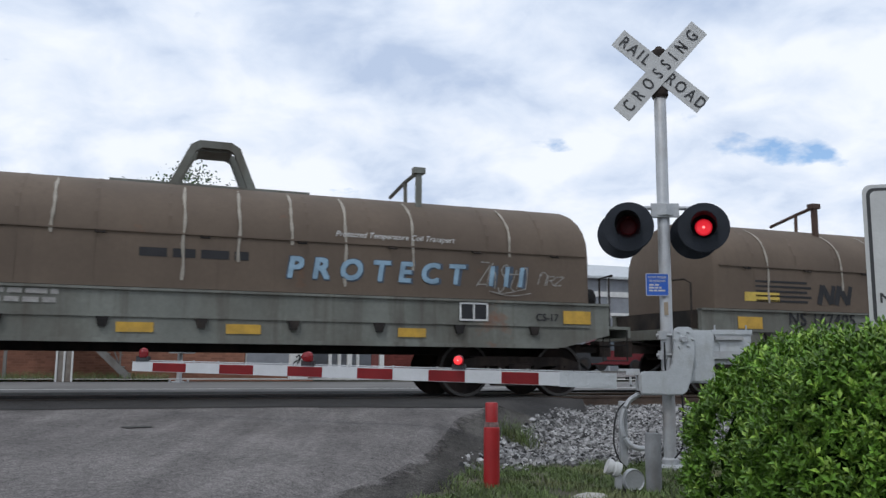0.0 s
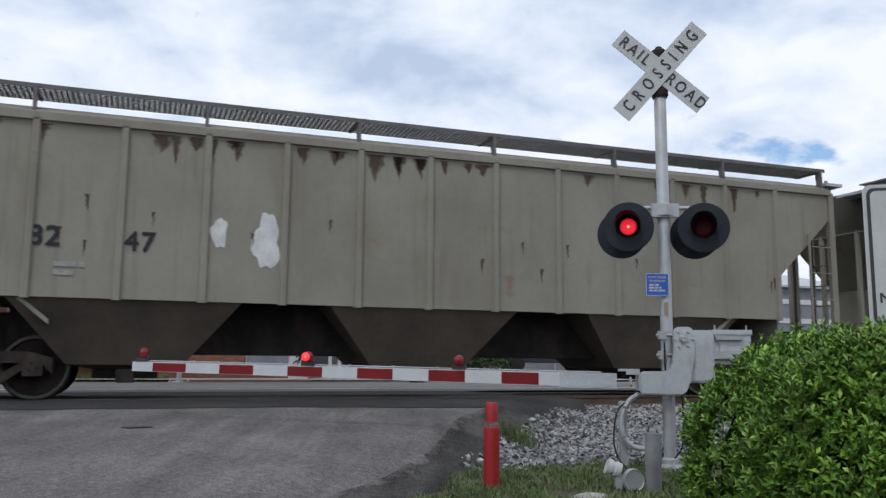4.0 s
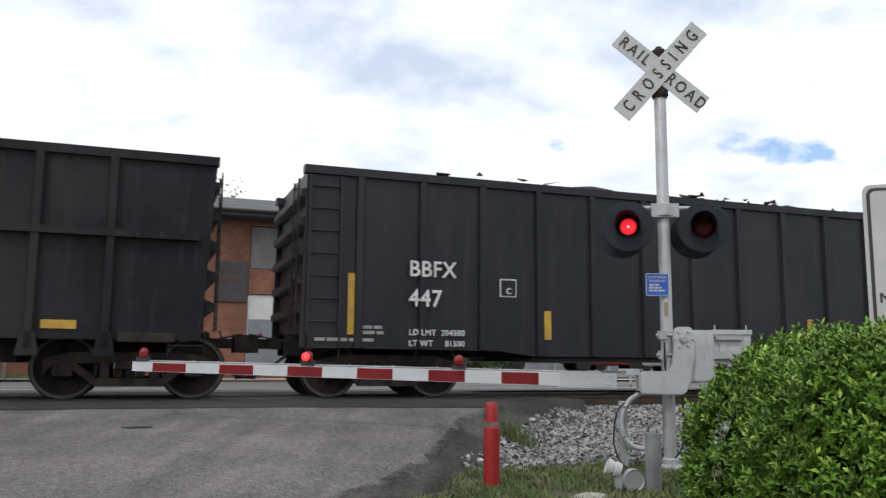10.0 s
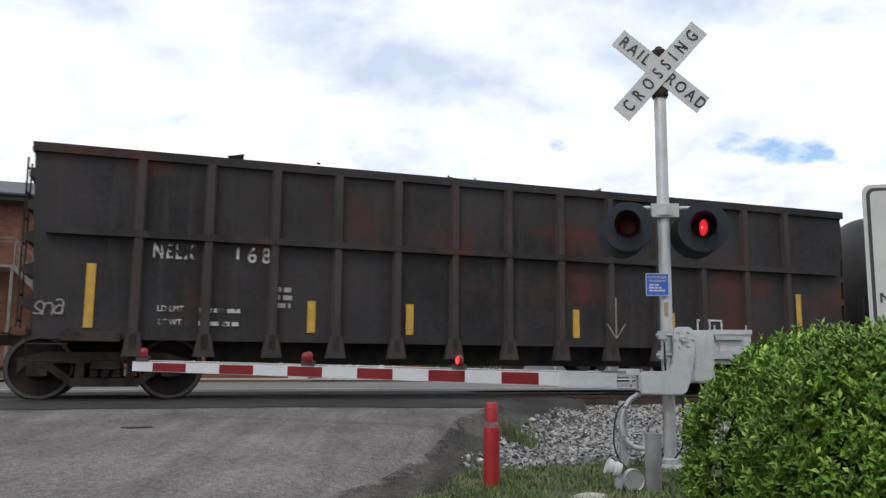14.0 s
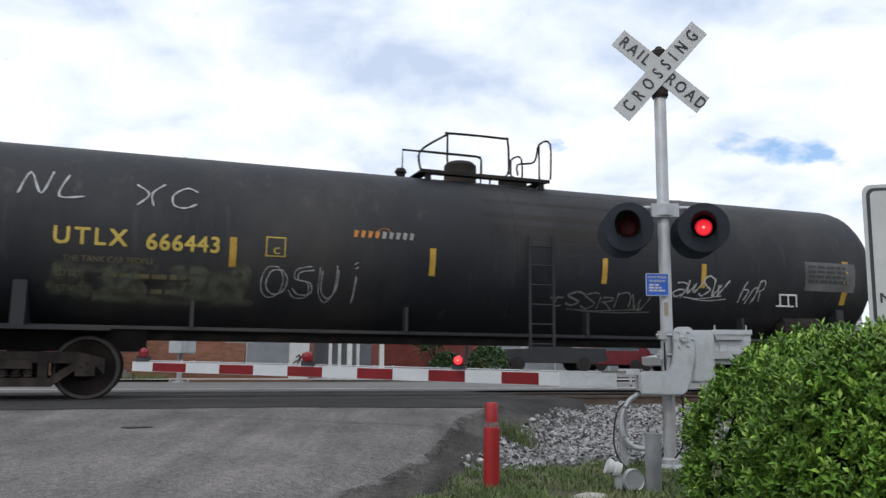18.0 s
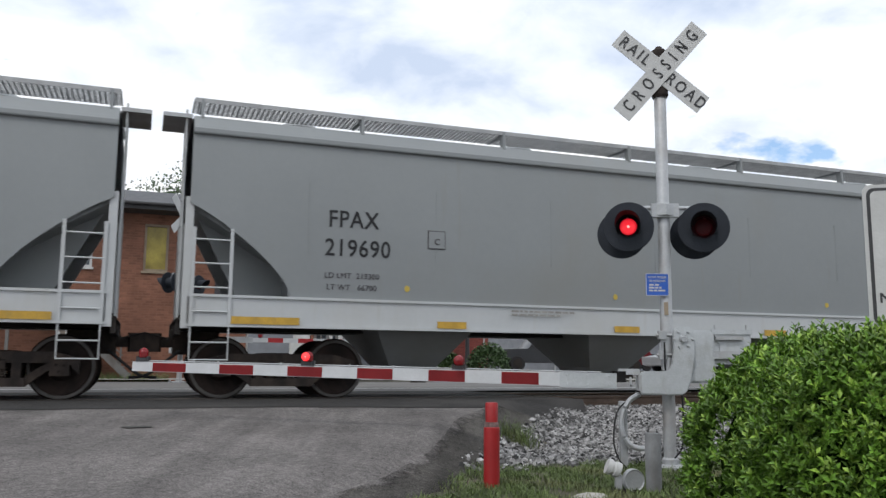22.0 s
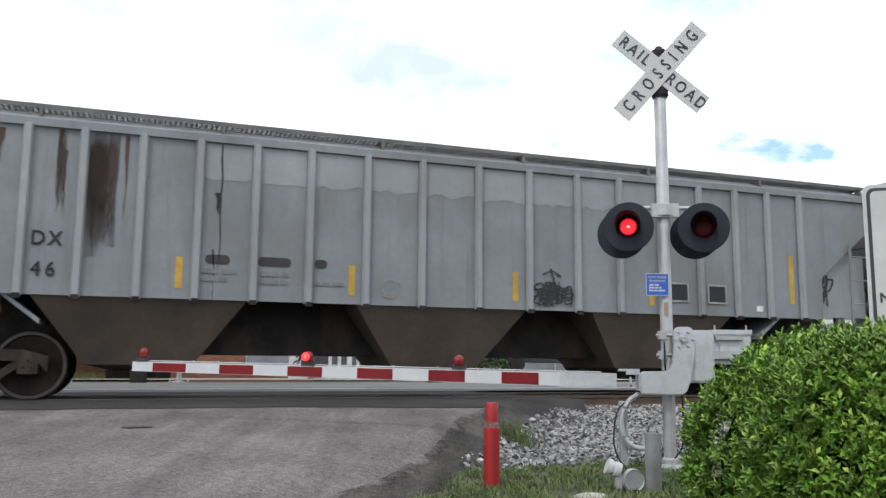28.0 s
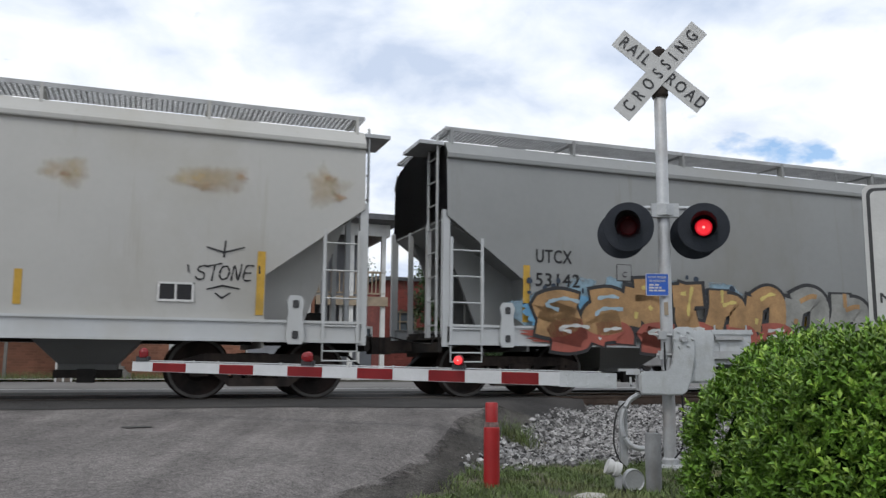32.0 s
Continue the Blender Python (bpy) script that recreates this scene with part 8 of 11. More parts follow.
    if num == "666489":
        hand_word("*@*@", -6.75, 1.40, 0.47, 0.50, 0.075, surf, P["spray_dust"], car, 0.1, 0.0, "broad chalky sprayed loop")
        hand_word("DAGE", -4.92, 1.76, 0.26, 0.34, 0.06, surf, P["spray_dust"], car, 0.15, 0.08, "chalky sprayed letter", True)
        hand_word("MF", -3.66, 1.55, 0.46, 0.42, 0.055, surf, P["spray_dust"], car, 0.1, 0.0, "chalky sprayed letter")
        hand_word("JEROS", -2.72, 1.55, 0.33, 0.34, 0.045, surf, P["spray_dust"], car, 0.15, -0.06, "chalky sprayed letter", True)
        scrawl("sprayed_tag", 1.5, 1.45, 0.5, 0.35, 2, 0.03, surf, P["film_tag"], car, 103)
        scrawl("sprayed_tag", 4.0, 1.5, 0.8, 0.55, 3, 0.03, surf, P["film_tag"], car, 104)
    elif num == "666443":
        for k in range(3):
            scrawl("sprayed_smear", -6.3, 1.45 + 0.03 * k, 2.7, 0.42, 9, 0.13, surf, P["film_green"], car, 111 + 40 * k, "smeared pale green spray paint")
        hand_word("NL XC", -6.8, 2.86, 0.50, 0.36, 0.032, surf, P["spray_pale"], car, 0.2, -0.04, "thin chalky sprayed letter")
        hand_word("OSUI", -3.32, 1.55, 0.41, 0.44, 0.022, surf, P["spray_pale"], car, 0.0, 0.0, "thin chalky sprayed outline")
        hand_word("OSUI", -3.40, 1.49, 0.43, 0.56, 0.018, surf, P["spray_pale"], car, 0.0, 0.0, "thin chalky sprayed outline")
        scrawl("sprayed_tag", 1.5, 1.52, 2.0, 0.28, 6, 0.04, surf, P["spray_grey"], car, 114)
        scrawl("sprayed_tag", 4.0, 1.8, 1.1, 0.38, 4, 0.035, surf, P["spray_white"], car, 115)
        scrawl("sprayed_tag", 5.5, 1.7, 0.5, 0.45, 3, 0.03, surf, P["spray_white"], car, 116)
    elif num == "1131":
        for word, x0, z0, wide, tall, step in (("MOST", -3.72, 1.57, 0.25, 0.36, 0.30), ("FRESH", -2.50, 1.56, 0.24, 0.37, 0.245), ("138", -3.02, 1.27, 0.26, 0.31, 0.33)):
            for k, ch in enumerate(word):
                bm = bmesh.new()
                for pts in HAND[ch]:
                    stroke(bm, curve_pts([(x0 + 0.16 + k * step * 1.02 + px * wide + pz * 0.02, z0 + pz * tall) for px, pz in pts], 4), 0.030, surf, 0.014)
                part("sprayed_letter", bm, P["film_tag"] if word == "138" else P["spray_pale"], car, "thin white sprayed letter")
    elif num == "74784":
        plate("notice_plate", -2.95, -2.18, 1.92, 2.20, surf, M["yellow_paint"], car, "yellow notice plate")
        bars("small_print", -2.9, 1.82, 0.75, 2, 0.06, surf, M["dull_paint"], car, 122)
        bars("small_print", -0.8, 1.90, 0.5, 5, 0.05, surf, M["dull_paint"], car, 123)
        plate("hazard_placard", h - 3.12, h - 2.86, 1.52, 1.78, surf, M["panel_grey"], car, "dim hazard placard")
        scrawl("sprayed_tag", 2.83, 1.72, 0.55, 0.28, 3, 0.035, surf, P["spray_grey"], car, 124, "dim grey sprayed tag")
    elif num is None:
        scrawl("sprayed_tag", h - 2.4, 1.25, 0.6, 0.18, 4, 0.02, lambda z: -1.21, P["spray_white"], car, 131)
    for o in set(car.children) - kids:
        o.location.x += dx
    soft_field("dust_film", -0.6 + rail_dx, 3.4 + rail_dx, 1.5, 3.6, surf, P["film_soot"], car, "pale dust and spill stain below the platform", 0.004)

# smooth covered hoppers ---------------------------------------------------------------
def square_mark(car, surf, x, z, base, ink):
    p = plate("notice_plate", x - 0.15, x + 0.15, z - 0.15, z + 0.15, surf, ink, car, "square outlined mark")
    plate("notice_field", x - 0.135, x + 0.135, z - 0.135, z + 0.135, lambda q: surf(q) - 0.008, base, p)
    lettering("notice_letter", "C", 0.14, x, z - 0.04, lambda q: surf(q) - 0.017, ink, p)


def smooth_marks(car, surf, h, mark, num, mx, mz, nz, size, base, weigh):
    ink = M["black_paint"]
    fine_ = 0.006 if mark == "FPAX" else 0.008
    own = mark == "UTCX"
    lettering("reporting_mark", mark, size, mx, mz, surf, ink, car, 1.1, 0.76 if own else 0.86, bold=fine_)
    lettering("car_number", num, size, mx + 0.08, nz, surf, ink, car, 1.08, 1.03 if own else 0.88, bold=fine_)
    for k, w in enumerate(("LD LMT  %s" % weigh[0], "LT WT   %s" % weigh[1])):
        lettering("load_data", w, 0.12, mx + (0.42 if own else 0.0), nz - 0.42 - 0.18 * k, surf, M["sign_dark"], car, 1.05, bold=0.0 if own else 0.005)
    square_mark(car, surf, mx + 1.38, (mz + nz) / 2, base, M["sign_dark"])


sill_surf = lambda z: -1.535
mural_surf = lambda z: min(-1.535, -(1.53 - 0.055 * ((z - 2.75) / 1.35) ** 2))
for place, mark, num, weigh in ((387.96, "FPAX", "219001", ("219000", "67000")), (409.1, "FPAX", "219690", ("219300", "66700")), (430.34, "INEX", "0001", ("220300 LB  99900 KG", "65700 LB  29800 KG"))):
    inex = mark == "INEX"
    car, surf, h = hopper_car(place, 20.1, "clean light grey smooth-sided covered hopper car", P["hop_grey"] if not inex else P["hop_inex"], z0=1.50, sill=(1.08, 1.52), cut=1.50, cut_top=2.86, cut_low=1.56, cut_pow=1.12, cut_nose=0.72, sill_mat=P["sill_pale"],
                              bays=4, bay_mat=P["hop_mid"], walk_z=4.47, roof_ridges=2 if inex else 0, bay_xs=(-6.3, -2.5, 1.4, 5.3), bay_top=0.9, bay_low=0.42)
    for x in steps(-8.3, 8.3, 8):
        part("side_seam", box(x - 0.007, x + 0.007, surf(2.7) - 0.0015, surf(2.7) + 0.02, 2.2, 3.3), P["hop_grey"] if not inex else P["hop_inex"], car)
    smooth_marks(car, surf, h, mark, num, -7.6 if not inex else -7.74, 2.75 if not inex else 2.59, 2.30 if not inex else 2.13, 0.375 if not inex else 0.33, P["hop_grey"] if not inex else P["hop_inex"], weigh)
    reflectors(car, sill_surf, [(x, 1.16, 1.0 if abs(x) > 8 else 0.5, 0.11) for x in (-8.9, -5.95, -2.7, 0.5, 3.2, 6.0, 8.85)])
    for x in (-6.7, -2.9, 1.8, 5.8):
        bm = bmesh.new()
        blob(bm, x, 1.72, 0.045, 0.05, surf, 0.008, 3, 0, 0.1)
        part("paint_dot", bm, M["yellow_paint"], car)
    if inex:
        for k, (end, words) in enumerate(((6.71, ""), (6.27, ""), (6.05, ""), (6.24, ""), (6.12, "CAUTION DO NOT USE STEAM"), (6.32, "BOILING WATER OR SHARP OBJECTS"), (6.06, "TO CLEAN ENTER CAR WITH"), (5.99, "CLEAN SOFT SOLED SHOES"))):
            zl = 2.61 - 0.075 * k
            if words:
                lettering("notice_line", words, 0.072, 5.6, zl, surf, M["black_paint"], car, span=(5.05, end), bold=0.004)
            else:
                bars("notice_line", 5.05, zl + 0.02, end - 5.05, 1, 0.040, surf, M["sign_dark"], car, 520 + k)
        plate("notice_plate", 6.96, 7.20, 1.10, 1.17, sill_surf, M["sign_dark"], car, "small dark maker's plate")
        ring = bmesh.new()
        blob(ring, 3.15, 1.26, 0.10, 0.10, sill_surf, 0.008, 5, 0, 0.0)
        blob(ring, 3.15, 1.26, 0.07, 0.07, sill_surf, 0.012, 5, 1, 0.0)
        part("roundel", ring, [M["navy_paint"], P["sill_pale"]], car, "small dark ring emblem")
    else:
        bars("load_data", 6.6, 2.58, 0.85, 6, 0.05, surf, M["grey_print"], car, 141)
    bars("load_data", 6.55 if not inex else 7.3, 3.07 if not inex else 2.0, 0.6, 3, 0.06, surf, M["grey_print"], car, 142)
    bars("sill_print", -4.9, 1.40, 1.2, 2, 0.035, sill_surf, M["dull_paint"], car, 143)
    bars("sill_print", 7.2, 1.40, 0.8, 2, 0.05, sill_surf, M["sign_dark"], car, 144)
    if inex:
        bars("trade_name", 3.75, 1.26, 0.8, 1, 0.075, sill_surf, M["navy_paint"], car, 145)

car, surf, h = hopper_car(451.2, 18.9, "grey covered hopper car with large orange rust patches", P["hop_rusty"], z0=1.27, sill=(1.00, 1.29), cut=0.80, top=3.98, cut_top=2.75, cut_low=1.40, bays=4, sill_mat=P["sill_pale"], bay_mat=P["hop_mid"], ends_mat=P["end_rust"], chord_mat=P["chord_rust"], gear_mat=P["end_rust"],
                          walk_z=4.38, jack=False, bay_xs=(-5.2, -1.5, 2.2, 5.75), bay_top=0.85, bay_low=0.40)
end_plate = part("number_plate", box(-h - 0.022, -h - 0.012, -1.30, -0.62, 3.42, 3.58, 0.0), M["white_paint"], car, "white stencilled plate on the end sheet")
bm = bmesh.new()
for y in (-1.24, -1.10, -0.92, -0.80):
    bx(bm, -h - 0.026, -h - 0.023, y, y + 0.10, 3.46, 3.54)
part("plate_print", bm, M["sign_dark"], end_plate)
lettering("reporting_mark", "SOXX", 0.36, -7.78, 2.05, surf, M["sign_dark"], car, 1.1)
lettering("car_number", "560150", 0.36, -7.72, 1.65, surf, M["sign_dark"], car, 1.08)
bars("load_data", -5.9, 1.62, 0.9, 2, 0.06, surf, M["sign_dark"], car, 151)
rn = random.Random(15)
for a, b, z0_, z1_ in ((1.15, 2.85, 2.78, 3.85), (2.90, 4.80, 2.55, 3.85), (4.6, 9.3, 2.25, 3.9), (-0.75, 0.6, 2.55, 2.90), (-0.80, -0.30, 3.05, 3.62), (-0.15, 0.85, 3.05, 3.62), (-9.3, -3.0, 2.4, 3.9)):
    soft_field("rust_fringe", a - 0.15, b + 0.15, z0_ - 0.2, z1_ + 0.1, surf, P["film_yellow"], car, "yellowed rust fringe on the paint", 0.010, 16, True)
for a, b, z0_, z1_, deep in ((1.2, 2.80, 2.85, 3.9, 0), (2.95, 4.70, 2.70, 3.9, 0), (3.3, 4.5, 2.55, 3.4, 0), (4.75, 6.55, 2.20, 4.05, 1), (6.3, 9.35, 2.15, 4.05, 1), (-9.3, -7.2, 2.5, 3.9, 1), (-8.6, -5.6, 2.6, 3.9, 0), (-6.4, -4.2, 2.75, 3.9, 0), (-4.4, -2.6, 2.9, 3.9, 0)):
    soft_field("rust_film", a - 0.08, b + 0.08, z0_ - 0.12, z1_ + 0.10, surf, P["film_burnt" if deep else "film_streaky"], car, "streaky orange rust burnt through the paint", 0.013, 14, True)
for k, (x, z, rx, rz) in enumerate(((-0.56, 3.30, 0.24, 0.26), (-0.48, 3.46, 0.18, 0.20), (0.08, 3.36, 0.28, 0.24), (0.14, 3.20, 0.30, 0.17), (0.45, 3.43, 0.22, 0.10), (0.68, 3.42, 0.17, 0.12), (0.48, 2.75, 0.12, 0.12), (-0.1, 2.78, 0.42, 0.07), (-1.15, 3.45, 0.2, 0.25), (0.05, 2.62, 0.3, 0.06))):
    bm = bmesh.new()
    blob(bm, x, z, rx, rz, surf, 0.014 + 0.0004 * k, 640 + k, 0, 0.3, 22)
    part("rust_bloom", bm, P["film_burnt"], car, "orange rust bloom")
drips(car, surf, [(rn.uniform(4.9, 9), rn.uniform(2.6, 3.0), rn.uniform(0.3, 0.6), rn.uniform(0.05, 0.12)) for _ in range(12)], P["film_run"], 16)
plate("rust_band", -9.4, 9.4, 3.86, 3.96, surf, P["chord_rust"], car, "rusted upper edge", 0.062)
for q in (((-9.0, 1.30), (-6.6, 1.30), (-6.6, 2.8), (-6.9, 2.9), (-8.8, 2.9)), ((-6.55, 1.30), (-1.9, 1.30), (-1.9, 1.62), (-3.2, 1.62), (-3.5, 1.8), (-6.55, 1.8)), ((-4.2, 2.1), (-2.6, 2.1), (-2.6, 2.7), (-4.1, 2.8)),
          ((-1.8, 1.31), (6.35, 1.31), (6.46, 2.06), (1.78, 2.11), (1.20, 1.79), (-0.23, 1.775), (-0.24, 1.89), (-0.66, 1.90), (-0.67, 2.14), (-1.8, 2.15)), ((6.74, 1.74), (7.21, 1.74), (7.22, 2.05), (6.74, 2.06)), ((7.09, 1.33), (7.28, 1.33), (7.28, 1.50), (7.09, 1.50)), ((7.98, 1.31), (8.68, 1.31), (8.70, 2.03), (8.12, 2.06))):
    bm = bmesh.new()
    bm.faces.new([bm.verts.new((x, surf(z) - 0.009, z)) for x, z in q])
    bmesh.ops.triangulate(bm, faces=bm.faces[:])
    part("paint_patch", bm, P["patch_grey"], car, "angular fresh grey paint patch")
reflectors(car, lambda z: surf(z) - 0.004, [(x, 1.52, 0.10, 0.45) for x in (-8.6, -5.2, -2.5, 0.11, 2.76, 5.16)] + [(8.57, 1.72, 0.10, 0.87)])
stencil_panel(car, 6.79, 1.50, surf, 0.46, 0.27)
for x in (-7.85, 7.85):
    jp = part("jacking_pad", box(x - 0.32, x + 0.32, -1.54, -1.30, 0.80, 1.02, 0.02), P["sill_pale"], car, "pale jacking pad under the sill")
    part("pad_hole", box(x + 0.12, x + 0.22, -1.546, -1.53, 0.86, 0.94, 0.02), M["sign_black"], jp)
bars("load_data", 4.72, 1.52, 0.36, 2, 0.05, lambda z: surf(z) - 0.004, M["dull_paint"], car, 152)
bars("load_data", 7.35, 1.66, 0.5, 4, 0.05, surf, M["grey_print"], car, 153)
bars("load_data", 5.55, 1.72, 0.35, 5, 0.05, lambda z: surf(z) - 0.004, M["grey_print"], car, 154)

for place, num, mat, kind_ in ((471.4, "46201", "hop_warm", 0), (529.56, "57180", "hop_warm", 1), (549.9, "46374", "hop_mid", 2), (569.87, "59010", "hop_stain", 3), (589.9, "53142", "hop_mid", 4)):
    car, surf, h = hopper_car(place, 18.65, {0: "pale grey smooth-sided covered hopper car", 1: "pale grey covered hopper car with small rust spots", 2: "grey covered hopper car with large sprayed mural", 3: "pale grey covered hopper car with rust stains",
                              4: "grey covered hopper car with colourful sprayed mural"}[kind_], P[mat], z0=1.16, sill=(0.87, 1.17), cut=1.50, cut_top=2.95, cut_low=1.85, bays=4, sill_mat=P["sill_pale"], bay_mat=P["hop_mid"], walk_z=4.45, jack=True, bay_xs=(-5.6, -1.9, 1.8, 5.4), bay_top=0.85, bay_low=0.40)
    smooth_marks(car, surf, h, "UTCX", num, -7.40 if kind_ != 1 else -7.13, 2.35, 1.95, 0.315, P[mat], ("198400 LBS  90 000 KGS", "64600 LBS  29 300 KGS"))
    reflectors(car, surf, [(x, 1.72 if abs(x) > 7 else 1.55, 0.12 if abs(x) > 7 else 0.10, 0.95 if abs(x) > 7 else 0.48) for x in (-7.9, -5.25, -2.0, 1.4, 4.5, 7.75)])
    stencil_panel(car, 6.55, 1.55, surf, 0.50, 0.28)
    bars("sill_print", -4.0, 1.05, 1.3, 2, 0.035, sill_surf, M["dull_paint"], car, 170 + kind_)
    bars("sill_print", 2.0, 1.05, 1.2, 2, 0.035, sill_surf, M["dull_paint"], car, 175 + kind_)
    for x in (-4.4, 3.0):
        bm = bmesh.new()
        blob(bm, x, 1.09, 0.06, 0.05, sill_surf, 0.008, 3, 0, 0.1)
        part("paint_dot", bm, M["yellow_paint"], car)
    rn = random.Random(200 + kind_)
    if kind_ in (0, 1, 3):
        if kind_ == 3:
            for k, (x, z, rx, rz) in enumerate(((-8.55, 2.95, 0.75, 0.62), (-7.65, 3.05, 0.5, 0.5), (-6.9, 3.15, 0.6, 0.45), (-7.0, 2.75, 0.7, 0.35), (-5.45, 3.05, 0.35, 0.55), (-0.5, 3.0, 0.9, 0.5), (1.6, 2.9, 0.5, 0.4),
                                                (3.4, 3.2, 0.55, 0.32), (5.0, 3.2, 0.5, 0.28), (7.0, 3.22, 0.75, 0.30), (8.7, 3.25, 0.45, 0.40))):
                bm = bmesh.new()
                blob(bm, x, z, rx, rz, surf, 0.006 + 0.0003 * k, 400 + k, 0, 0.3, 30)
                part("rust_wash", bm, P["film_wash"], car, "faint straw-coloured rust wash")
            for k, (x, z, rx, rz) in enumerate(((-8.67, 2.80, 0.30, 0.13), (-8.86, 3.08, 0.12, 0.26), (-8.4, 3.3, 0.14, 0.16), (-7.72, 3.30, 0.14, 0.12), (-6.98, 3.28, 0.24, 0.10), (-6.62, 3.24, 0.10, 0.22), (-6.75, 2.85, 0.10, 0.18),
                                                (-5.42, 3.34, 0.17, 0.10), (-5.48, 2.83, 0.12, 0.16), (-6.3, 1.94, 0.10, 0.24), (-4.22, 1.62, 0.20, 0.22), (0.03, 3.36, 0.22, 0.10), (-0.06, 2.88, 0.16, 0.16), (-0.99, 2.9, 0.10, 0.22), (1.61, 2.86, 0.14, 0.14),
                                                (5.0, 3.15, 0.18, 0.10), (6.9, 3.12, 0.24, 0.10), (7.4, 3.3, 0.14, 0.10), (8.75, 3.38, 0.18, 0.12), (8.9, 3.1, 0.14, 0.12))):
                bm = bmesh.new()
                blob(bm, x, z, rx, rz, surf, 0.010 + 0.0003 * k, 430 + k, 0, 0.45, 26)
                part("rust_bloom", bm, P["film_spot"], car, "orange-brown rust bloom")
            for x, z, w in ((-4.30, 1.95, 0.05), (-4.14, 1.75, 0.04), (-4.02, 1.6, 0.03)):
                bm = bmesh.new()
                blob(bm, x, z - 0.16, w, 0.30, surf, 0.017, 461, 0, 0.2, 16)
                part("rust_run", bm, P["film_spot"], car, "orange rust run")
            for x, z, w in ((-3.65, 1.0, 0.30), (-7.2, 0.95, 0.22)):
                bm = bmesh.new()
                blob(bm, x, z, w, 0.13, sill_surf, 0.009, 470, 0, 0.3, 20)
                part("rust_wash", bm, P["film_wash"], car, "faint straw-coloured rust wash")
        else:
            bm = bmesh.new()
            for k in range({0: 4, 1: 4}[kind_]):
                blob(bm, rn.uniform(-8.5, 8.5), rn.choice((3.55, 3.0, 3.05, 2.5)) + rn.uniform(-0.15, 0.15), rn.uniform(0.2, 0.55), rn.uniform(0.1, 0.22), surf, 0.007 + 0.0004 * k, 300 + k, 0, 0.15, 30)
            part("rust_bloom", bm, P["film_bloom"], car, "faint brown rust blooms", "stuff")
    if kind_ == 1:
        bm = bmesh.new()
        blob(bm, -6.42, 1.88, 0.36, 0.34, surf, 0.009, 9, 0, 0.25)
        part("rust_bloom", bm, P["film_bloom"], car, "round orange rust bloom")
        for x, z in ((-5.0, 1.75), (-5.3, 1.88), (-2.1, 2.75)):
            bm = bmesh.new()
            blob(bm, x, z, 0.16, 0.3, surf, 0.010, 12, 0, 0.3)
            part("rust_bloom", bm, P["film_bloom"], car, "faint rust bloom")
        scrawl("sprayed_tag", 5.2, 1.65, 2.0, 0.5, 6, 0.03, surf, P["spray_black"], car, 181)
    if kind_ == 2:
        mural("sprayed_mural", -2.42, 0.84, 5.15, 1.36, 5, [P["spray_crimson"], P["spray_ice"], P["spray_black"], P["spray_white"], P["spray_lime"]], mural_surf, car, 194, "broad crimson and pale blue sprayed mural", True, 0.42, 1.28, BROAD, (0.70, 0.62, 0.37))
        bm = bmesh.new()
        for pts, w, mi in (([(-3.15, 1.50), (-2.62, 1.86), (-2.62, 1.32), (-3.15, 1.50)], 0.08, 1), ([(-2.98, 1.50), (-2.68, 1.66), (-2.68, 1.42)], 0.12, 0), ([(-2.6, 1.55), (-2.2, 1.55)], 0.26, 1), ([(-2.55, 1.56), (-2.2, 1.56)], 0.16, 0)):
            stroke(bm, pts, w, mural_surf, 0.024 + 0.004 * (1 - mi), mi)
        part("sprayed_arrow", bm, [P["spray_ice"], P["spray_black"]], car, "pale sprayed arrow with black outline")
        hand_word("HOOL", 3.15, 1.72, 0.17, 0.16, 0.022, mural_surf, P["spray_white"], car, 0.1, -0.6, "small white sprayed letter")
        for k, (x, z, rx, rz) in enumerate(((-6.3, 2.55, 0.10, 0.26), (-4.6, 2.35, 0.10, 0.20), (-8.75, 2.3, 0.12, 0.25))):
            bm = bmesh.new()
            blob(bm, x, z, rx, rz, surf, 0.006, 480 + k, 0, 0.25, 20)
            part("rust_wash", bm, P["film_wash"], car, "faint straw-coloured rust wash")
    if kind_ == 3:
        scrawl("sprayed_tag", -3.4, 1.32, 1.3, 0.5, 5, 0.045, surf, P["spray_purple"], car, 195, "purple sprayed tag")
        hand_word("STONE", 6.80, 1.72, 0.17, 0.24, 0.03, surf, P["spray_black"], car, 0.12, 0.03, "thin black sprayed letter")
        bm = bmesh.new()
        for pts in ([(6.95, 2.22), (7.20, 2.15), (7.50, 2.24)], [(7.22, 2.33), (7.20, 2.08)], [(6.98, 1.60), (7.2, 1.66), (7.45, 1.62)], [(7.10, 1.55), (7.2, 1.48), (7.32, 1.56)], [(6.70, 1.95), (6.72, 1.84)], [(7.72, 1.98), (7.73, 1.86)]):
            stroke(bm, pts, 0.03, surf, 0.013)
        part("sprayed_flourish", bm, P["spray_black"], car, "thin black sprayed crown and marks")
        drips(car, surf, [(-4.2, 1.9, 0.5, 0.14), (-4.35, 1.75, 0.35, 0.08), (-6.3, 2.2, 0.3, 0.08)], P["film_run"], 33)
    if kind_ == 4:
        mural("sprayed_mural", -7.8, 1.12, 1.9, 0.62, 2, [P["spray_sky"], P["spray_tan"], P["spray_black"], P["spray_blue"]], mural_surf, car, 201, "blue sprayed cloud with tan letters")
        mural("sprayed_mural", -6.0, 1.10, 3.4, 0.85, 4, [P["spray_sky"], P["spray_tan"], P["spray_black"], P["spray_yellow"]], mural_surf, car, 203, "tan and black sprayed lettering", False, 0.46, 1.3)
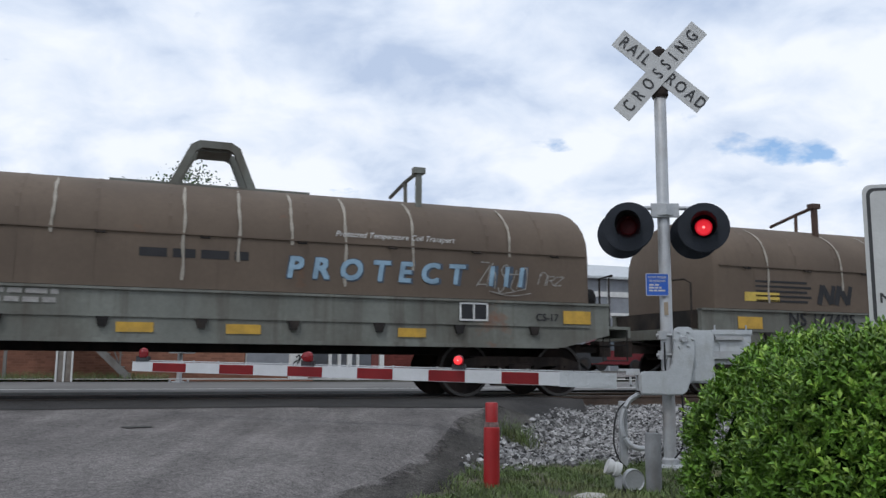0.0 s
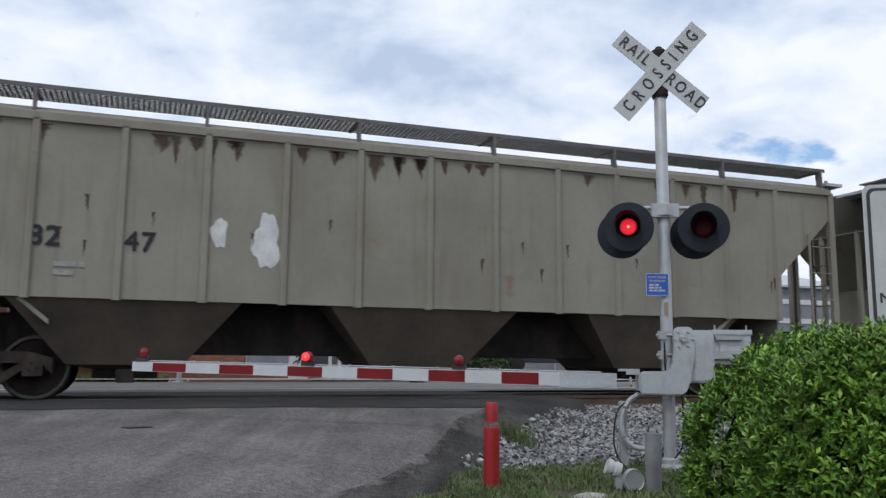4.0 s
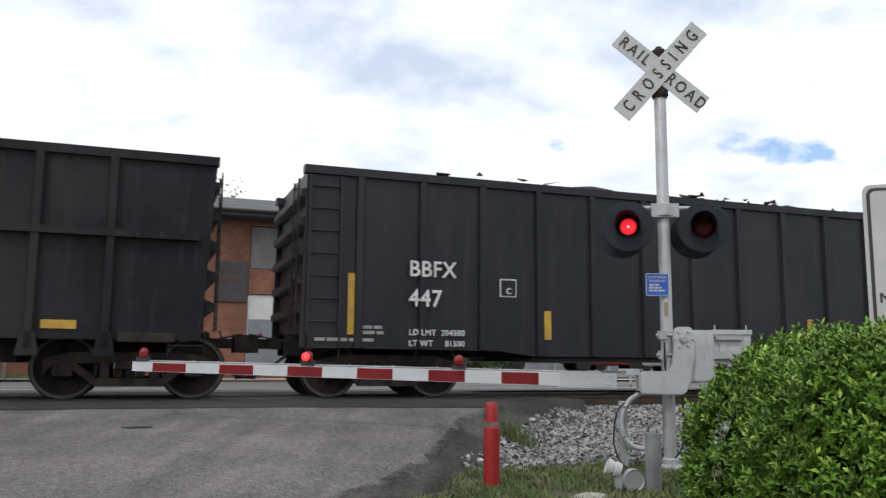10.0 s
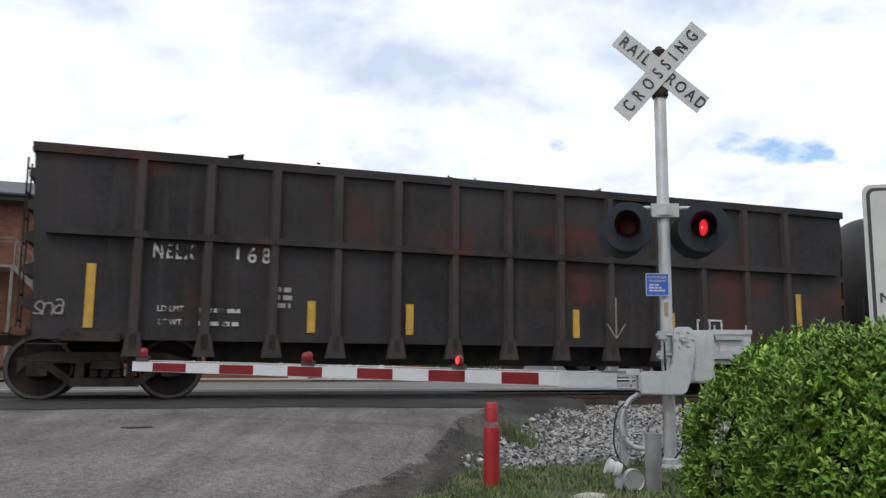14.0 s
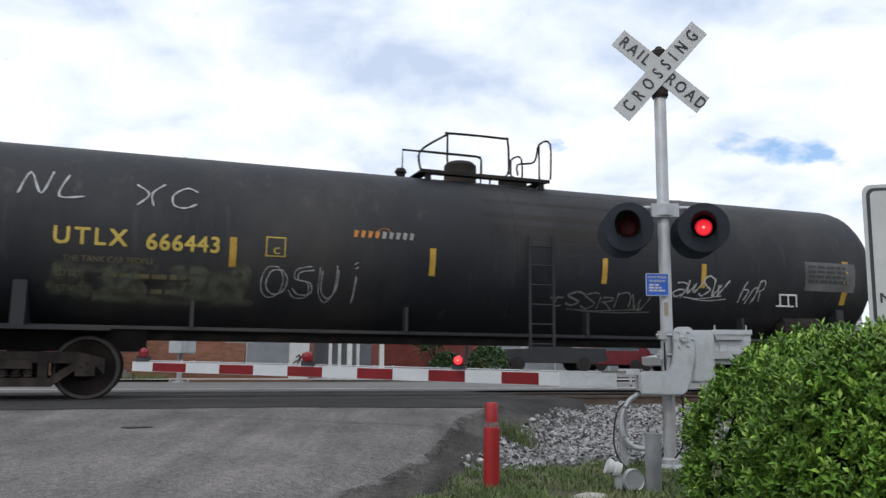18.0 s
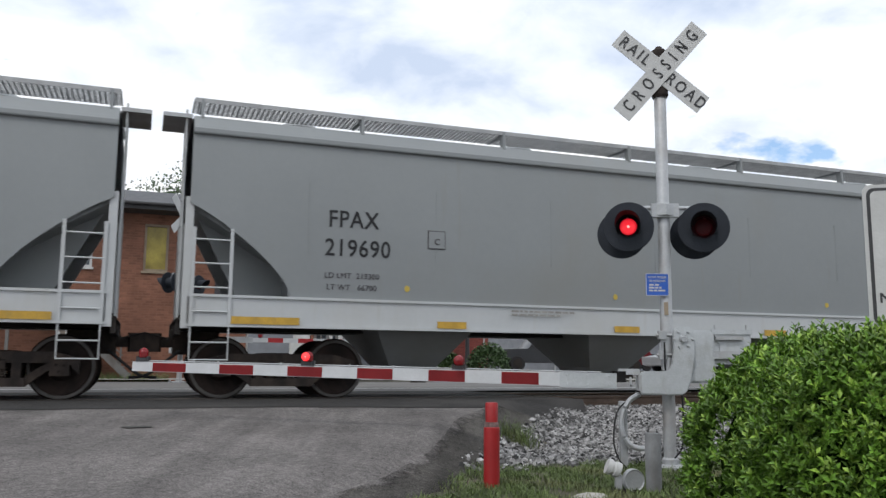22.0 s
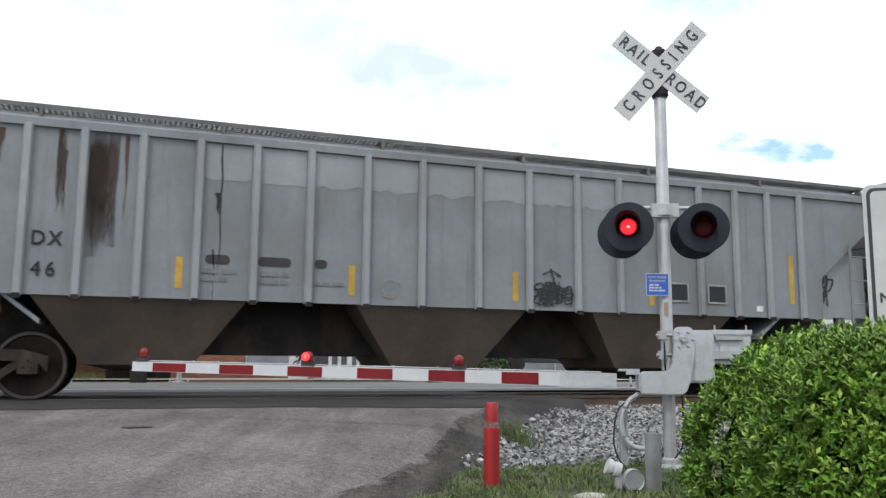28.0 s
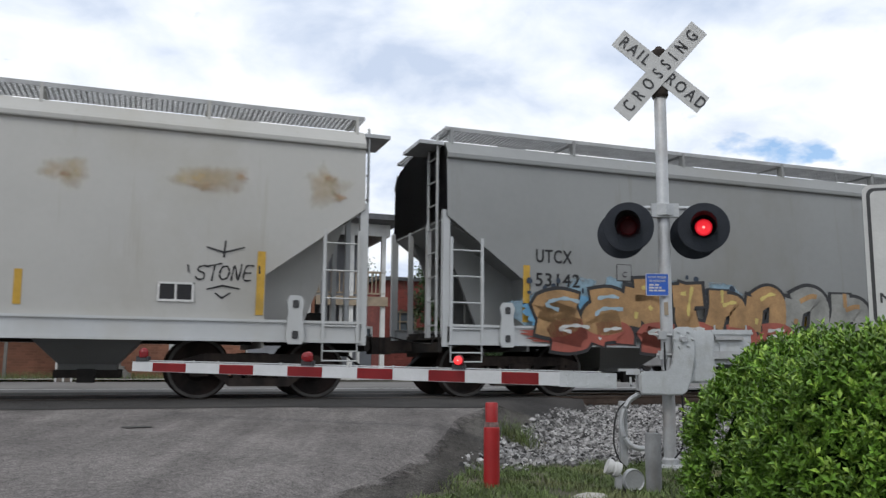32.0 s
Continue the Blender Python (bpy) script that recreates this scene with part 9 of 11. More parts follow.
        mural("sprayed_mural", -2.5, 1.08, 6.0, 0.90, 6, [P["spray_sky"], P["spray_silver"], P["spray_black"], P["spray_tan"]], mural_surf, car, 206, "silver and black sprayed lettering", False, 0.46, 1.3)
        for k, (x, z, rx, rz) in enumerate(((-7.75, 1.45, 0.45, 0.30), (-6.9, 1.75, 0.40, 0.28), (-5.0, 1.75, 0.5, 0.25), (-3.9, 1.85, 0.35, 0.22), (-6.2, 1.85, 0.3, 0.2))):
            bm = bmesh.new()
            blob(bm, x, z, rx, rz, surf, 0.0045, 500 + k, 0, 0.3, 24)
            part("sprayed_mist", bm, P["film_sky"], car, "soft pale blue overspray")
        rd = random.Random(77)
        for k in range(26):
            x, z = rd.choice((-7.7, -7.1, -6.4, -5.0, -4.1)) + rd.gauss(0, 0.22), 1.78 + rd.gauss(0, 0.16)
            bm = bmesh.new()
            blob(bm, x, z, 0.02 + 0.045 * rd.random(), 0.02 + 0.045 * rd.random(), surf, 0.034, k, 0, 0.1, 10)
            part("sprayed_dot", bm, P["spray_navy"], car, "dark sprayed dot")
        mural("sprayed_mural", -7.6, 0.88, 5.2, 0.32, 6, [P["spray_brick"], P["spray_brick"], P["spray_black"], P["spray_white"]], sill_surf, car, 202, "brick red sprayed mural")


# ---- crossing signal with gate, near side ----
MAST = Vector((2.427, 8.96, -0.53))
FLASH = []      # (turning lamp, its resting pose, lit first half of the beat)
BEAT, BEAT_0 = 1.1905, 0.20


def lamp_disc(r, lit, dark):
    """A round lamp with a lit face and a dark face; it turns to flash."""
    bm = bmesh.new()
    n = 24
    for side, mi in ((-1, 0), (1, 1)):
        rings = []
        for rr, yy in ((1.0, 0.004), (0.85, 0.010), (0.16, 0.020)):
            rings.append([bm.verts.new((rr * r * math.cos(k * math.tau / n), side * yy, rr * r * math.sin(k * math.tau / n))) for k in range(n)])
        c = bm.verts.new((0, side * 0.022, 0))
        for j, (A, B) in enumerate(zip(rings, rings[1:])):
            for k in range(n):
                bm.faces.new((A[k], A[(k + 1) % n], B[(k + 1) % n], B[k])).material_index = mi if mi or j else 2
        for k in range(n):
            bm.faces.new((rings[-1][k], rings[-1][(k + 1) % n], c)).material_index = mi or 3
        if side < 0:
            first = rings[0]
        else:
            for k in range(n):
                bm.faces.new((first[k], first[(k + 1) % n], rings[0][(k + 1) % n], rings[0][k])).material_index = 1
    return mesh_of(bm, "lamp", [lit, dark, M["lit_rim"], M["lit_core"]])


def signal_head(parent, loc, yaw, lens_me, front=True):
    """Background disc, cup and visor of one flashing light; it faces -y before the yaw."""
    bm = bmesh.new()
    lathe(bm, [(0.122, 0.05), (0.122, -0.006), (0.265, -0.006), (0.272, 0.0), (0.272, 0.014), (0.14, 0.016), (0.12, 0.16), (0.02, 0.17), (0.02, 0.15), (0.112, 0.14), (0.112, 0.05)], 32, "y")
    head = part("background_disc", bm, M["signal_black"], parent, "matt black round signal background")
    head.matrix_local = Matrix.Translation(loc) @ Matrix.Rotation(yaw, 4, "Z")
    smooth(head, 35)
    bm = bmesh.new()
    n = 22
    for k in range(n):
        a0, a1 = radians(-35 + 250 * k / n), radians(-35 + 250 * (k + 1) / n)
        q = []
        for rr in (0.132, 0.138):
            for a in (a0, a1):
                q.append((rr * math.cos(a), -0.004, rr * math.sin(a)))
                q.append((rr * math.cos(a), -0.06 - 0.24 * max(0.1, min(1.0, 0.55 + 0.5 * math.sin(a))), rr * math.sin(a)))
        v = [bm.verts.new(p) for p in q]
        for f in ((0, 1, 3, 2), (4, 6, 7, 5), (1, 5, 7, 3)):
            bm.faces.new([v[i] for i in f])
    bmesh.ops.remove_doubles(bm, verts=bm.verts[:], dist=0.0005)
    part("visor", bm, M["signal_black"], head)
    if front:
        w = part("lamp", lens_me, None, head, "round red lamp")
        w.location = (0, 0.012, -0.008)
        return w
    part("lens", box(-0.09, 0.09, 0.02, 0.03, -0.09, 0.09, 0.004), M["red_lens"], head)
    return None


def crossing_signal(name, label, base, yaw, heads_yaw, detail=True):
    sig = thing(name, label, "railroad signal", "", Matrix.Translation(base) @ Matrix.Rotation(yaw, 4, "Z"))
    bm = bmesh.new()
    lathe(bm, [(0.20, 0.0), (0.20, 0.03), (0.085, 0.05), (0.085, 0.10), (0.066, 0.12), (0.066, 4.55), (0.06, 4.56)], 20)
    for sx in (-0.16, 0.16):
        for sy in (-0.16, 0.16):
            bx(bm, sx - 0.02, sx + 0.02, sy - 0.02, sy + 0.02, 0.0, 0.07)
    smooth(part("mast", bm, M["galv"], sig, "galvanised steel mast"), 35)
    bm = bmesh.new()
    lathe(bm, [(0.085, 4.50), (0.09, 4.57), (0.085, 4.61), (0.05, 4.635), (0.03, 4.66), (0.005, 4.67)], 12)
    part("finial", bm, M["truck"], sig, "dark weathered mast cap")
    bm = bmesh.new()
    lathe(bm, [(0.08, 4.06), (0.095, 4.09), (0.095, 4.17), (0.08, 4.20)], 12)
    part("sign_clamp", bm, M["truck"], sig)
    # crossbuck
    for k, (ang, words, dy) in enumerate(((-40.0, ("RAIL", "ROAD"), -0.085), (48.5, ("CROSSING",), -0.097))):
        m = Matrix.Translation((-0.01, dy, 4.345)) @ Matrix.Rotation(-radians(ang), 4, "Y")
        bl = part("blade", box(-(0.61, 0.68)[k], (0.61, 0.68)[k], -0.004, 0.004, -0.115, 0.115, 0.002), M["sign_white"], sig, "white crossbuck blade with black letters")
        bl.matrix_local = m
        if len(words) == 2:
            for w, x in zip(words, (-0.365, 0.362)):
                lettering("letters", w, 0.19, x, -0.005, lambda z: -0.002, M["sign_black"], bl, 1.38, 0.80, bold=0.006)
        else:
            lettering("letters", words[0], 0.20, 0.0, -0.005, lambda z: -0.002, M["sign_black"], bl, 2.15, 0.80, bold=0.006, span=(-0.59, 0.585))
    # light bracket and heads
    bm = bmesh.new()
    lathe(bm, [(0.07, 2.70), (0.13, 2.71), (0.13, 2.83), (0.07, 2.85)], 8)
    bx(bm, -0.15, 0.15, -0.09, -0.05, 2.69, 2.84)
    part("junction_clamp", bm, M["galv"], sig)
    bm = bmesh.new()
    tube(bm, [(-0.44, -0.02, 2.80), (-0.25, -0.02, 2.80), (0.25, -0.02, 2.80), (0.44, -0.02, 2.80)], 0.024, 8)
    for x in (-0.42, 0.42):
        tube(bm, [(x, -0.14, 2.60), (x, -0.02, 2.80), (x, 0.16, 2.60)], 0.02, 6)
    part("cross_arm", bm, M["galv"], sig)
    return sig


lens_me = lamp_disc(0.092, M["lit"], M["red_lens"])
small_me = lamp_disc(0.050, M["lit_soft"], M["red_cap"])
SIG = crossing_signal("crossing_signal", "grey railroad crossing signal mast with crossbuck and flashing red lights", MAST, 0.0, 0)
HEAD_YAW = -math.atan2(2.4, 8.8)
for x, first in ((-0.425, True), (0.39, False)):
    w = signal_head(SIG, (x, -0.16, 2.565), HEAD_YAW * (1.0 if x < 0 else 1.1), lens_me)
    FLASH.append((w, w.matrix_local.copy(), first))
    signal_head(SIG, (x, 0.16, 2.53), math.pi + HEAD_YAW, lens_me, False)
bm = bmesh.new()
extrude(bm, [(-0.235, 1.84), (-0.235, 2.055), (-0.22, 2.07), (0.0, 2.07), (0.015, 2.055), (0.015, 1.84), (0.0, 1.825), (-0.22, 1.825)], -0.088, -0.080, "y")
p = part("notice_sign", bm, M["blue_sign"], SIG, "small blue notice plate with white print")
lettering("notice_line", "REPORT PROBLEM", 0.032, -0.11, 2.025, lambda z: -0.084, M["sign_white"], p, 1.0, 0.75, bold=0.004)
lettering("notice_line", "OR EMERGENCY", 0.032, -0.11, 1.985, lambda z: -0.084, M["sign_white"], p, 1.0, 0.75, bold=0.004)
bars("notice_print", -0.20, 1.935, 0.18, 3, 0.018, lambda z: -0.088, M["sign_white"], p, 3, 0.003)
bm = bmesh.new()
for a, b, c, d in ((-0.232, 0.012, 2.062, 2.068), (-0.232, 0.012, 1.827, 1.833), (-0.233, -0.227, 1.83, 2.065), (0.007, 0.013, 1.83, 2.065)):
    bx(bm, a, b, -0.093, -0.0885, c, d)
part("notice_border", bm, M["sign_white"], p)
part("tag", box(-0.04, 0.005, -0.078, -0.070, 1.62, 1.76, 0.003), M["wood"], SIG, "small faded sticker")

# gate mechanism
GATE = thing("crossing_gate", "lowered red and white crossing gate on grey mechanism", "gate", "", Matrix.Translation(MAST))
bm = bmesh.new()
extrude(bm, [(-0.34, 0.78), (-0.34, 1.00), (-0.30, 1.02), (-0.02, 1.02), (0.02, 1.10), (0.02, 1.44), (0.06, 1.49), (0.20, 1.49), (0.24, 1.44), (0.235, 1.20), (0.20, 0.95), (0.14, 0.80), (0.08, 0.775)], -0.20, -0.13, "y")
bmesh.ops.bevel(bm, geom=bm.edges[:], offset=0.012, segments=2, affect="EDGES")
arm_plate = part("gate_crank", bm, M["alu"], GATE, "grey cast gate crank plate")
bm = bmesh.new()
lathe(bm, [(0.045, -0.22), (0.045, -0.20), (0.03, -0.235)], 10, "y", (0.12, 0, 1.36))
for k in range(6):
    a = k * math.tau / 6
    lathe(bm, [(0.015, -0.20), (0.015, -0.215), (0.005, -0.218)], 6, "y", (0.12 + 0.10 * math.cos(a), 0, 1.36 + 0.085 * math.sin(a)))
part("crank_bolts", bm, M["galv"], arm_plate)
bm = bmesh.new()
bx(bm, 0.10, 0.47, -0.13, 0.30, 0.90, 1.46)
bmesh.ops.bevel(bm, geom=bm.edges[:], offset=0.02, segments=2, affect="EDGES")
part("mechanism_case", bm, M["alu"], GATE, "grey gate mechanism case")
bm = bmesh.new()
bx(bm, 0.49, 0.90, -0.02, 0.26, 1.10, 1.44)
bx(bm, 0.48, 0.91, -0.04, 0.28, 1.42, 1.47)
bx(bm, 0.56, 0.78, -0.035, -0.02, 1.24, 1.33)
part("counterweight", bm, M["alu"], GATE, "grey counterweight block")
bm = bmesh.new()
bx(bm, 0.46, 0.86, -0.10, -0.02, 1.16, 1.24)
bx(bm, 0.50, 0.80, -0.08, -0.03, 1.36, 1.40)
for x in (0.52, 0.86):
    tube(bm, [(x, 0.0, 1.47), (x, 0.0, 1.52)], 0.01, 6)
part("counterweight_arm", bm, M["galv"], GATE)
bm = bmesh.new()
for z in (1.36, 1.15):
    bx(bm, -0.11, -0.03, -0.10, -0.03, z, z + 0.09)
    tube(bm, [(-0.13, -0.06, z + 0.045), (0.12, -0.06, z + 0.045)], 0.02, 6)
part("mast_clamp", bm, M["galv"], GATE)
bm = bmesh.new()
tube(bm, [(-0.06, -0.12, 1.33), (-0.06, -0.12, 1.10), (-0.05, -0.10, 1.02)], 0.010, 6)
tube(bm, curve_points3([(0.10, -0.16, 0.78), (0.11, -0.14, 0.5), (0.10, -0.12, 0.25), (0.02, -0.10, 0.12)]), 0.010, 6)
part("cable", bm, M["tyre"], GATE, "black cable")
bm = bmesh.new()
tube(bm, curve_points3([(-0.32, -0.05, 0.78), (-0.44, -0.05, 0.70), (-0.52, -0.05, 0.52), (-0.50, -0.05, 0.34), (-0.40, -0.05, 0.23), (-0.24, -0.05, 0.21)]), 0.028, 8)
part("conduit", bm, M["galv"], GATE, "bent grey conduit")
bm = bmesh.new()
tube(bm, curve_points3([(-0.30, -0.02, 0.78), (-0.54, -0.02, 0.62), (-0.60, -0.02, 0.30), (-0.55, -0.02, 0.10), (-0.48, -0.02, 0.02)]), 0.009, 6)
part("cable", bm, M["tyre"], GATE, "black cable")
part("cable_stub", box(-0.52, -0.44, 0.02, 0.10, 0.0, 0.70, 0.008), M["galv"], GATE, "short grey cable post")
bm = bmesh.new()
bx(bm, -0.36, -0.30, -0.19, -0.05, 0.82, 0.98)
bx(bm, -0.48, -0.34, -0.17, -0.14, 0.985, 1.02)
bx(bm, -0.56, -0.34, -0.16, -0.10, 1.02, 1.045)
bx(bm, -0.45, -0.43, -0.17, -0.16, 0.86, 0.96)
bx(bm, -0.45, -0.38, -0.17, -0.16, 0.86, 0.88)
part("arm_adapter", bm, M["galv"], GATE)
# arm: a horizontal board that drops a little towards the hinge
ARM_A = Vector((-3.62, 9.78, 0.497))
arm_m = Matrix.Translation(-MAST) @ Matrix.Translation(ARM_A) @ Matrix.Rotation(-0.132, 4, "Z") @ Matrix.Rotation(0.02, 4, "Y")


def half_h(x):
    return 0.056 + 0.020 * min(1.0, x / 5.6)


segs = [(0.0, 0.253, 0)] + [(0.253 + 0.4064 * k, 0.253 + 0.4064 * (k + 1), 1 - k % 2) for k in range(11)] + [(0.253 + 0.4064 * 11, 5.05, 0)]
for a, b, red in segs:
    bm = bmesh.new()
    v = [bm.verts.new(q) for q in ((a, -0.03, -half_h(a)), (b, -0.03, -half_h(b)), (b, -0.03, half_h(b)), (a, -0.03, half_h(a)), (a, 0.03, -half_h(a)), (b, 0.03, -half_h(b)), (b, 0.03, half_h(b)), (a, 0.03, half_h(a)))]
    for f in ((0, 1, 2, 3), (7, 6, 5, 4), (0, 4, 5, 1), (3, 2, 6, 7), (0, 3, 7, 4), (1, 5, 6, 2)):
        bm.faces.new([v[i] for i in f])
    board = part("gate_board", bm, M["gate_white"], GATE, "white gate arm board")
    board.matrix_local = arm_m
    if red:
        bm = bmesh.new()
        e = 0.012
        v = [bm.verts.new(q) for q in ((a, -0.033, e * 0.4 - half_h(a)), (b, -0.033, e * 0.4 - half_h(b)), (b, -0.033, half_h(b) - e), (a, -0.033, half_h(a) - e))]
        bm.faces.new(v)
        bmesh.ops.solidify(bm, geom=bm.faces[:], thickness=0.002)
        part("red_stripe", bm, M["gate_red"], board, "red reflective sheeting")
bm = bmesh.new()
bx(bm, 4.95, 5.56, -0.038, 0.038, -0.082, 0.078)
for x in (5.03, 5.25, 5.48):
    for z in (-0.05, 0.05):
        lathe(bm, [(0.012, -0.038), (0.012, -0.048), (0.004, -0.05)], 6, "y", (x, 0, z))
part("arm_sleeve", bm, M["alu"], GATE, "grey metal arm sleeve").matrix_local = arm_m
bm = bmesh.new()
tube(bm, [(0.1, 0, half_h(0) + 0.012), (2.6, 0, half_h(2.6) + 0.012), (5.4, 0, half_h(5.4) + 0.012)], 0.006, 5)
for x in (0.75, 1.05, 1.8, 2.6, 3.1, 3.6, 4.3, 4.6):
    bx(bm, x - 0.01, x + 0.01, -0.034, -0.028, half_h(x) - 0.005, half_h(x) + 0.028)
part("arm_cable", bm, M["galv"], GATE).matrix_local = arm_m
for x, state in ((0.115, None), (2.11, True), (3.84, False)):
    m = arm_m @ Matrix.Translation((x, 0, half_h(x)))
    bm = bmesh.new()
    bx(bm, -0.05, 0.05, -0.04, 0.04, 0.0, 0.045)
    for s in (-1, 1):
        bx(bm, s * 0.065 - 0.012, s * 0.065 + 0.012, -0.03, 0.03, -0.005, 0.06)
    holder = part("lamp_bracket", bm, M["sign_black"], GATE)
    holder.matrix_local = m
    bm = bmesh.new()
    lathe(bm, [(0.036, 0.04), (0.052, 0.055), (0.054, 0.115), (0.042, 0.145), (0.015, 0.16)], 16)
    part("lamp_cap", bm, M["red_cap"], holder, "red gate lamp")
    if state is not None:
        w = part("lamp", small_me, None, holder, "small red lamp face")
        w.location = (0, -0.11, 0.10)
        FLASH.append((w, Matrix.Translation((0, -0.11, 0.10)), state))

# ---- bollard, posts, ground lamp ----
BO = thing("bollard", "red painted steel bollard with a scraped band", "bollard", "", Matrix.Translation((0.45, 7.57, ground_z(0.45, 7.57) - 0.06)))
bm = bmesh.new()
lathe(bm, [(0.072, 0.0), (0.072, 0.58), (0.066, 0.585)], 20)
smooth(part("lower_sleeve", bm, M["bollard"], BO), 40)
bm = bmesh.new()
lathe(bm, [(0.062, 0.56), (0.064, 0.60), (0.060, 0.63)], 20)
part("bare_band", bm, M["flaked"], BO, "scraped and flaked white band")
bm = bmesh.new()
lathe(bm, [(0.056, 0.61), (0.057, 0.79), (0.052, 0.80), (0.045, 0.802), (0.02, 0.803)], 20)
smooth(part("upper_sleeve", bm, M["bollard"], BO), 40)

M["stub_grey"] = surface("dull weathered pipe steel", (0.22, 0.225, 0.23), 0.65, 0.15, 0.25, 5, dirt=(0.12, 0.11, 0.10), dirt_amount=0.35, streak=0.4)
PO = thing("steel_post", "weathered grey steel pipe post", "post", "", Matrix.Translation((1.83, 7.30, -0.60)))
bm = bmesh.new()
lathe(bm, [(0.068, 0.0), (0.068, 0.56), (0.064, 0.575), (0.052, 0.578), (0.05, 0.50), (0.01, 0.50)], 18)
smooth(part("pipe", bm, M["stub_grey"], PO), 40)
part("pipe_cap", box(-0.03, 0.03, -0.01, 0.01, 0.575, 0.60, 0.004), M["galv"], PO)

GL = thing("ground_lamp", "fallen grey spotlight with a white collar", "floodlight", "", Matrix.Translation((1.60, 7.32, -0.53)))
bm = bmesh.new()
lathe(bm, [(0.02, -0.018), (0.080, -0.018), (0.092, -0.026), (0.096, -0.01), (0.096, 0.03), (0.07, 0.05), (0.02, 0.055)], 24, "y")
smooth(part("housing", bm, M["galv"], GL, "round grey lamp face with raised rim"), 30).matrix_local = Matrix.Translation((0.055, -0.02, 0.105)) @ Matrix.Rotation(radians(14), 4, "Z")
bm = bmesh.new()
lathe(bm, [(0.02, -0.10), (0.066, -0.098), (0.070, -0.06), (0.060, -0.055), (0.060, -0.03), (0.068, -0.025), (0.068, 0.02), (0.045, 0.03), (0.02, 0.032)], 18, "x")
smooth(part("collar", bm, M["sign_white"], GL, "white plastic collar"), 30).matrix_local = Matrix.Translation((-0.075, 0.02, 0.185)) @ Matrix.Rotation(radians(22), 4, "Y")
part("bracket", box(-0.10, -0.04, -0.02, 0.03, 0.0, 0.15, 0.008), M["galv"], GL)
part("foot", box(-0.13, 0.10, -0.05, 0.05, -0.04, 0.03, 0.015), M["steel_dark"], GL)

bm = bmesh.new()
bmesh.ops.create_icosphere(bm, subdivisions=3, radius=1.0)
for v in bm.verts:
    v.co = Vector((v.co.x * 0.17, v.co.y * 0.14, v.co.z * 0.06)) * (1 + 0.15 * noise.noise(v.co * 1.5))
rock = smooth(part("rock", bm, M["concrete"], None, "flat pale rock in the grass"), 50)
tagged(rock, category="rock")
rock.location = (1.24, 7.0, -0.545)

# ---- regulatory sign at the hedge ----
SG = thing("road_sign", "white road sign with black rounded border", "sign", "", Matrix.Translation((2.955, 4.95, -0.55)) @ Matrix.Rotation(-0.25, 4, "Z"))


def rounded(x0, x1, z0, z1, r, n=5):
    pts = []
    for cx, cz, a0 in ((x1 - r, z1 - r, 0), (x0 + r, z1 - r, 90), (x0 + r, z0 + r, 180), (x1 - r, z0 + r, 270)):
        for k in range(n + 1):
            a = radians(a0 + 90 * k / n)
            pts.append((cx + r * math.cos(a), cz + r * math.sin(a)))
    return pts


for nm, a, r, dy, mt in (("panel", 0.0, 0.05, 0.0, M["sign_white"]), ("border", 0.022, 0.045, -0.004, M["sign_black"]), ("face", 0.042, 0.032, -0.008, M["sign_white"])):
    bm = bmesh.new()
    extrude(bm, rounded(-0.36 + a, 0.36 - a, 1.34 + a, 2.23 - a, r), dy - 0.002, dy + 0.002 if nm != "panel" else 0.004, "y")
    part(nm, bm, mt, SG)
lettering("letters", "M", 0.085, -0.27, 1.52, lambda z: -0.006, M["sign_black"], SG)
lettering("letters", "L", 0.085, -0.235, 1.435, lambda z: -0.006, M["sign_black"], SG)
bars("letters", -0.2, 1.49, 0.44, 1, 0.065, lambda z: -0.006, M["sign_black"], SG, 2)
part("sign_post", box(-0.03, 0.03, 0.006, 0.045, 0.0, 2.2, 0.005), M["galv"], SG, "galvanised sign post")


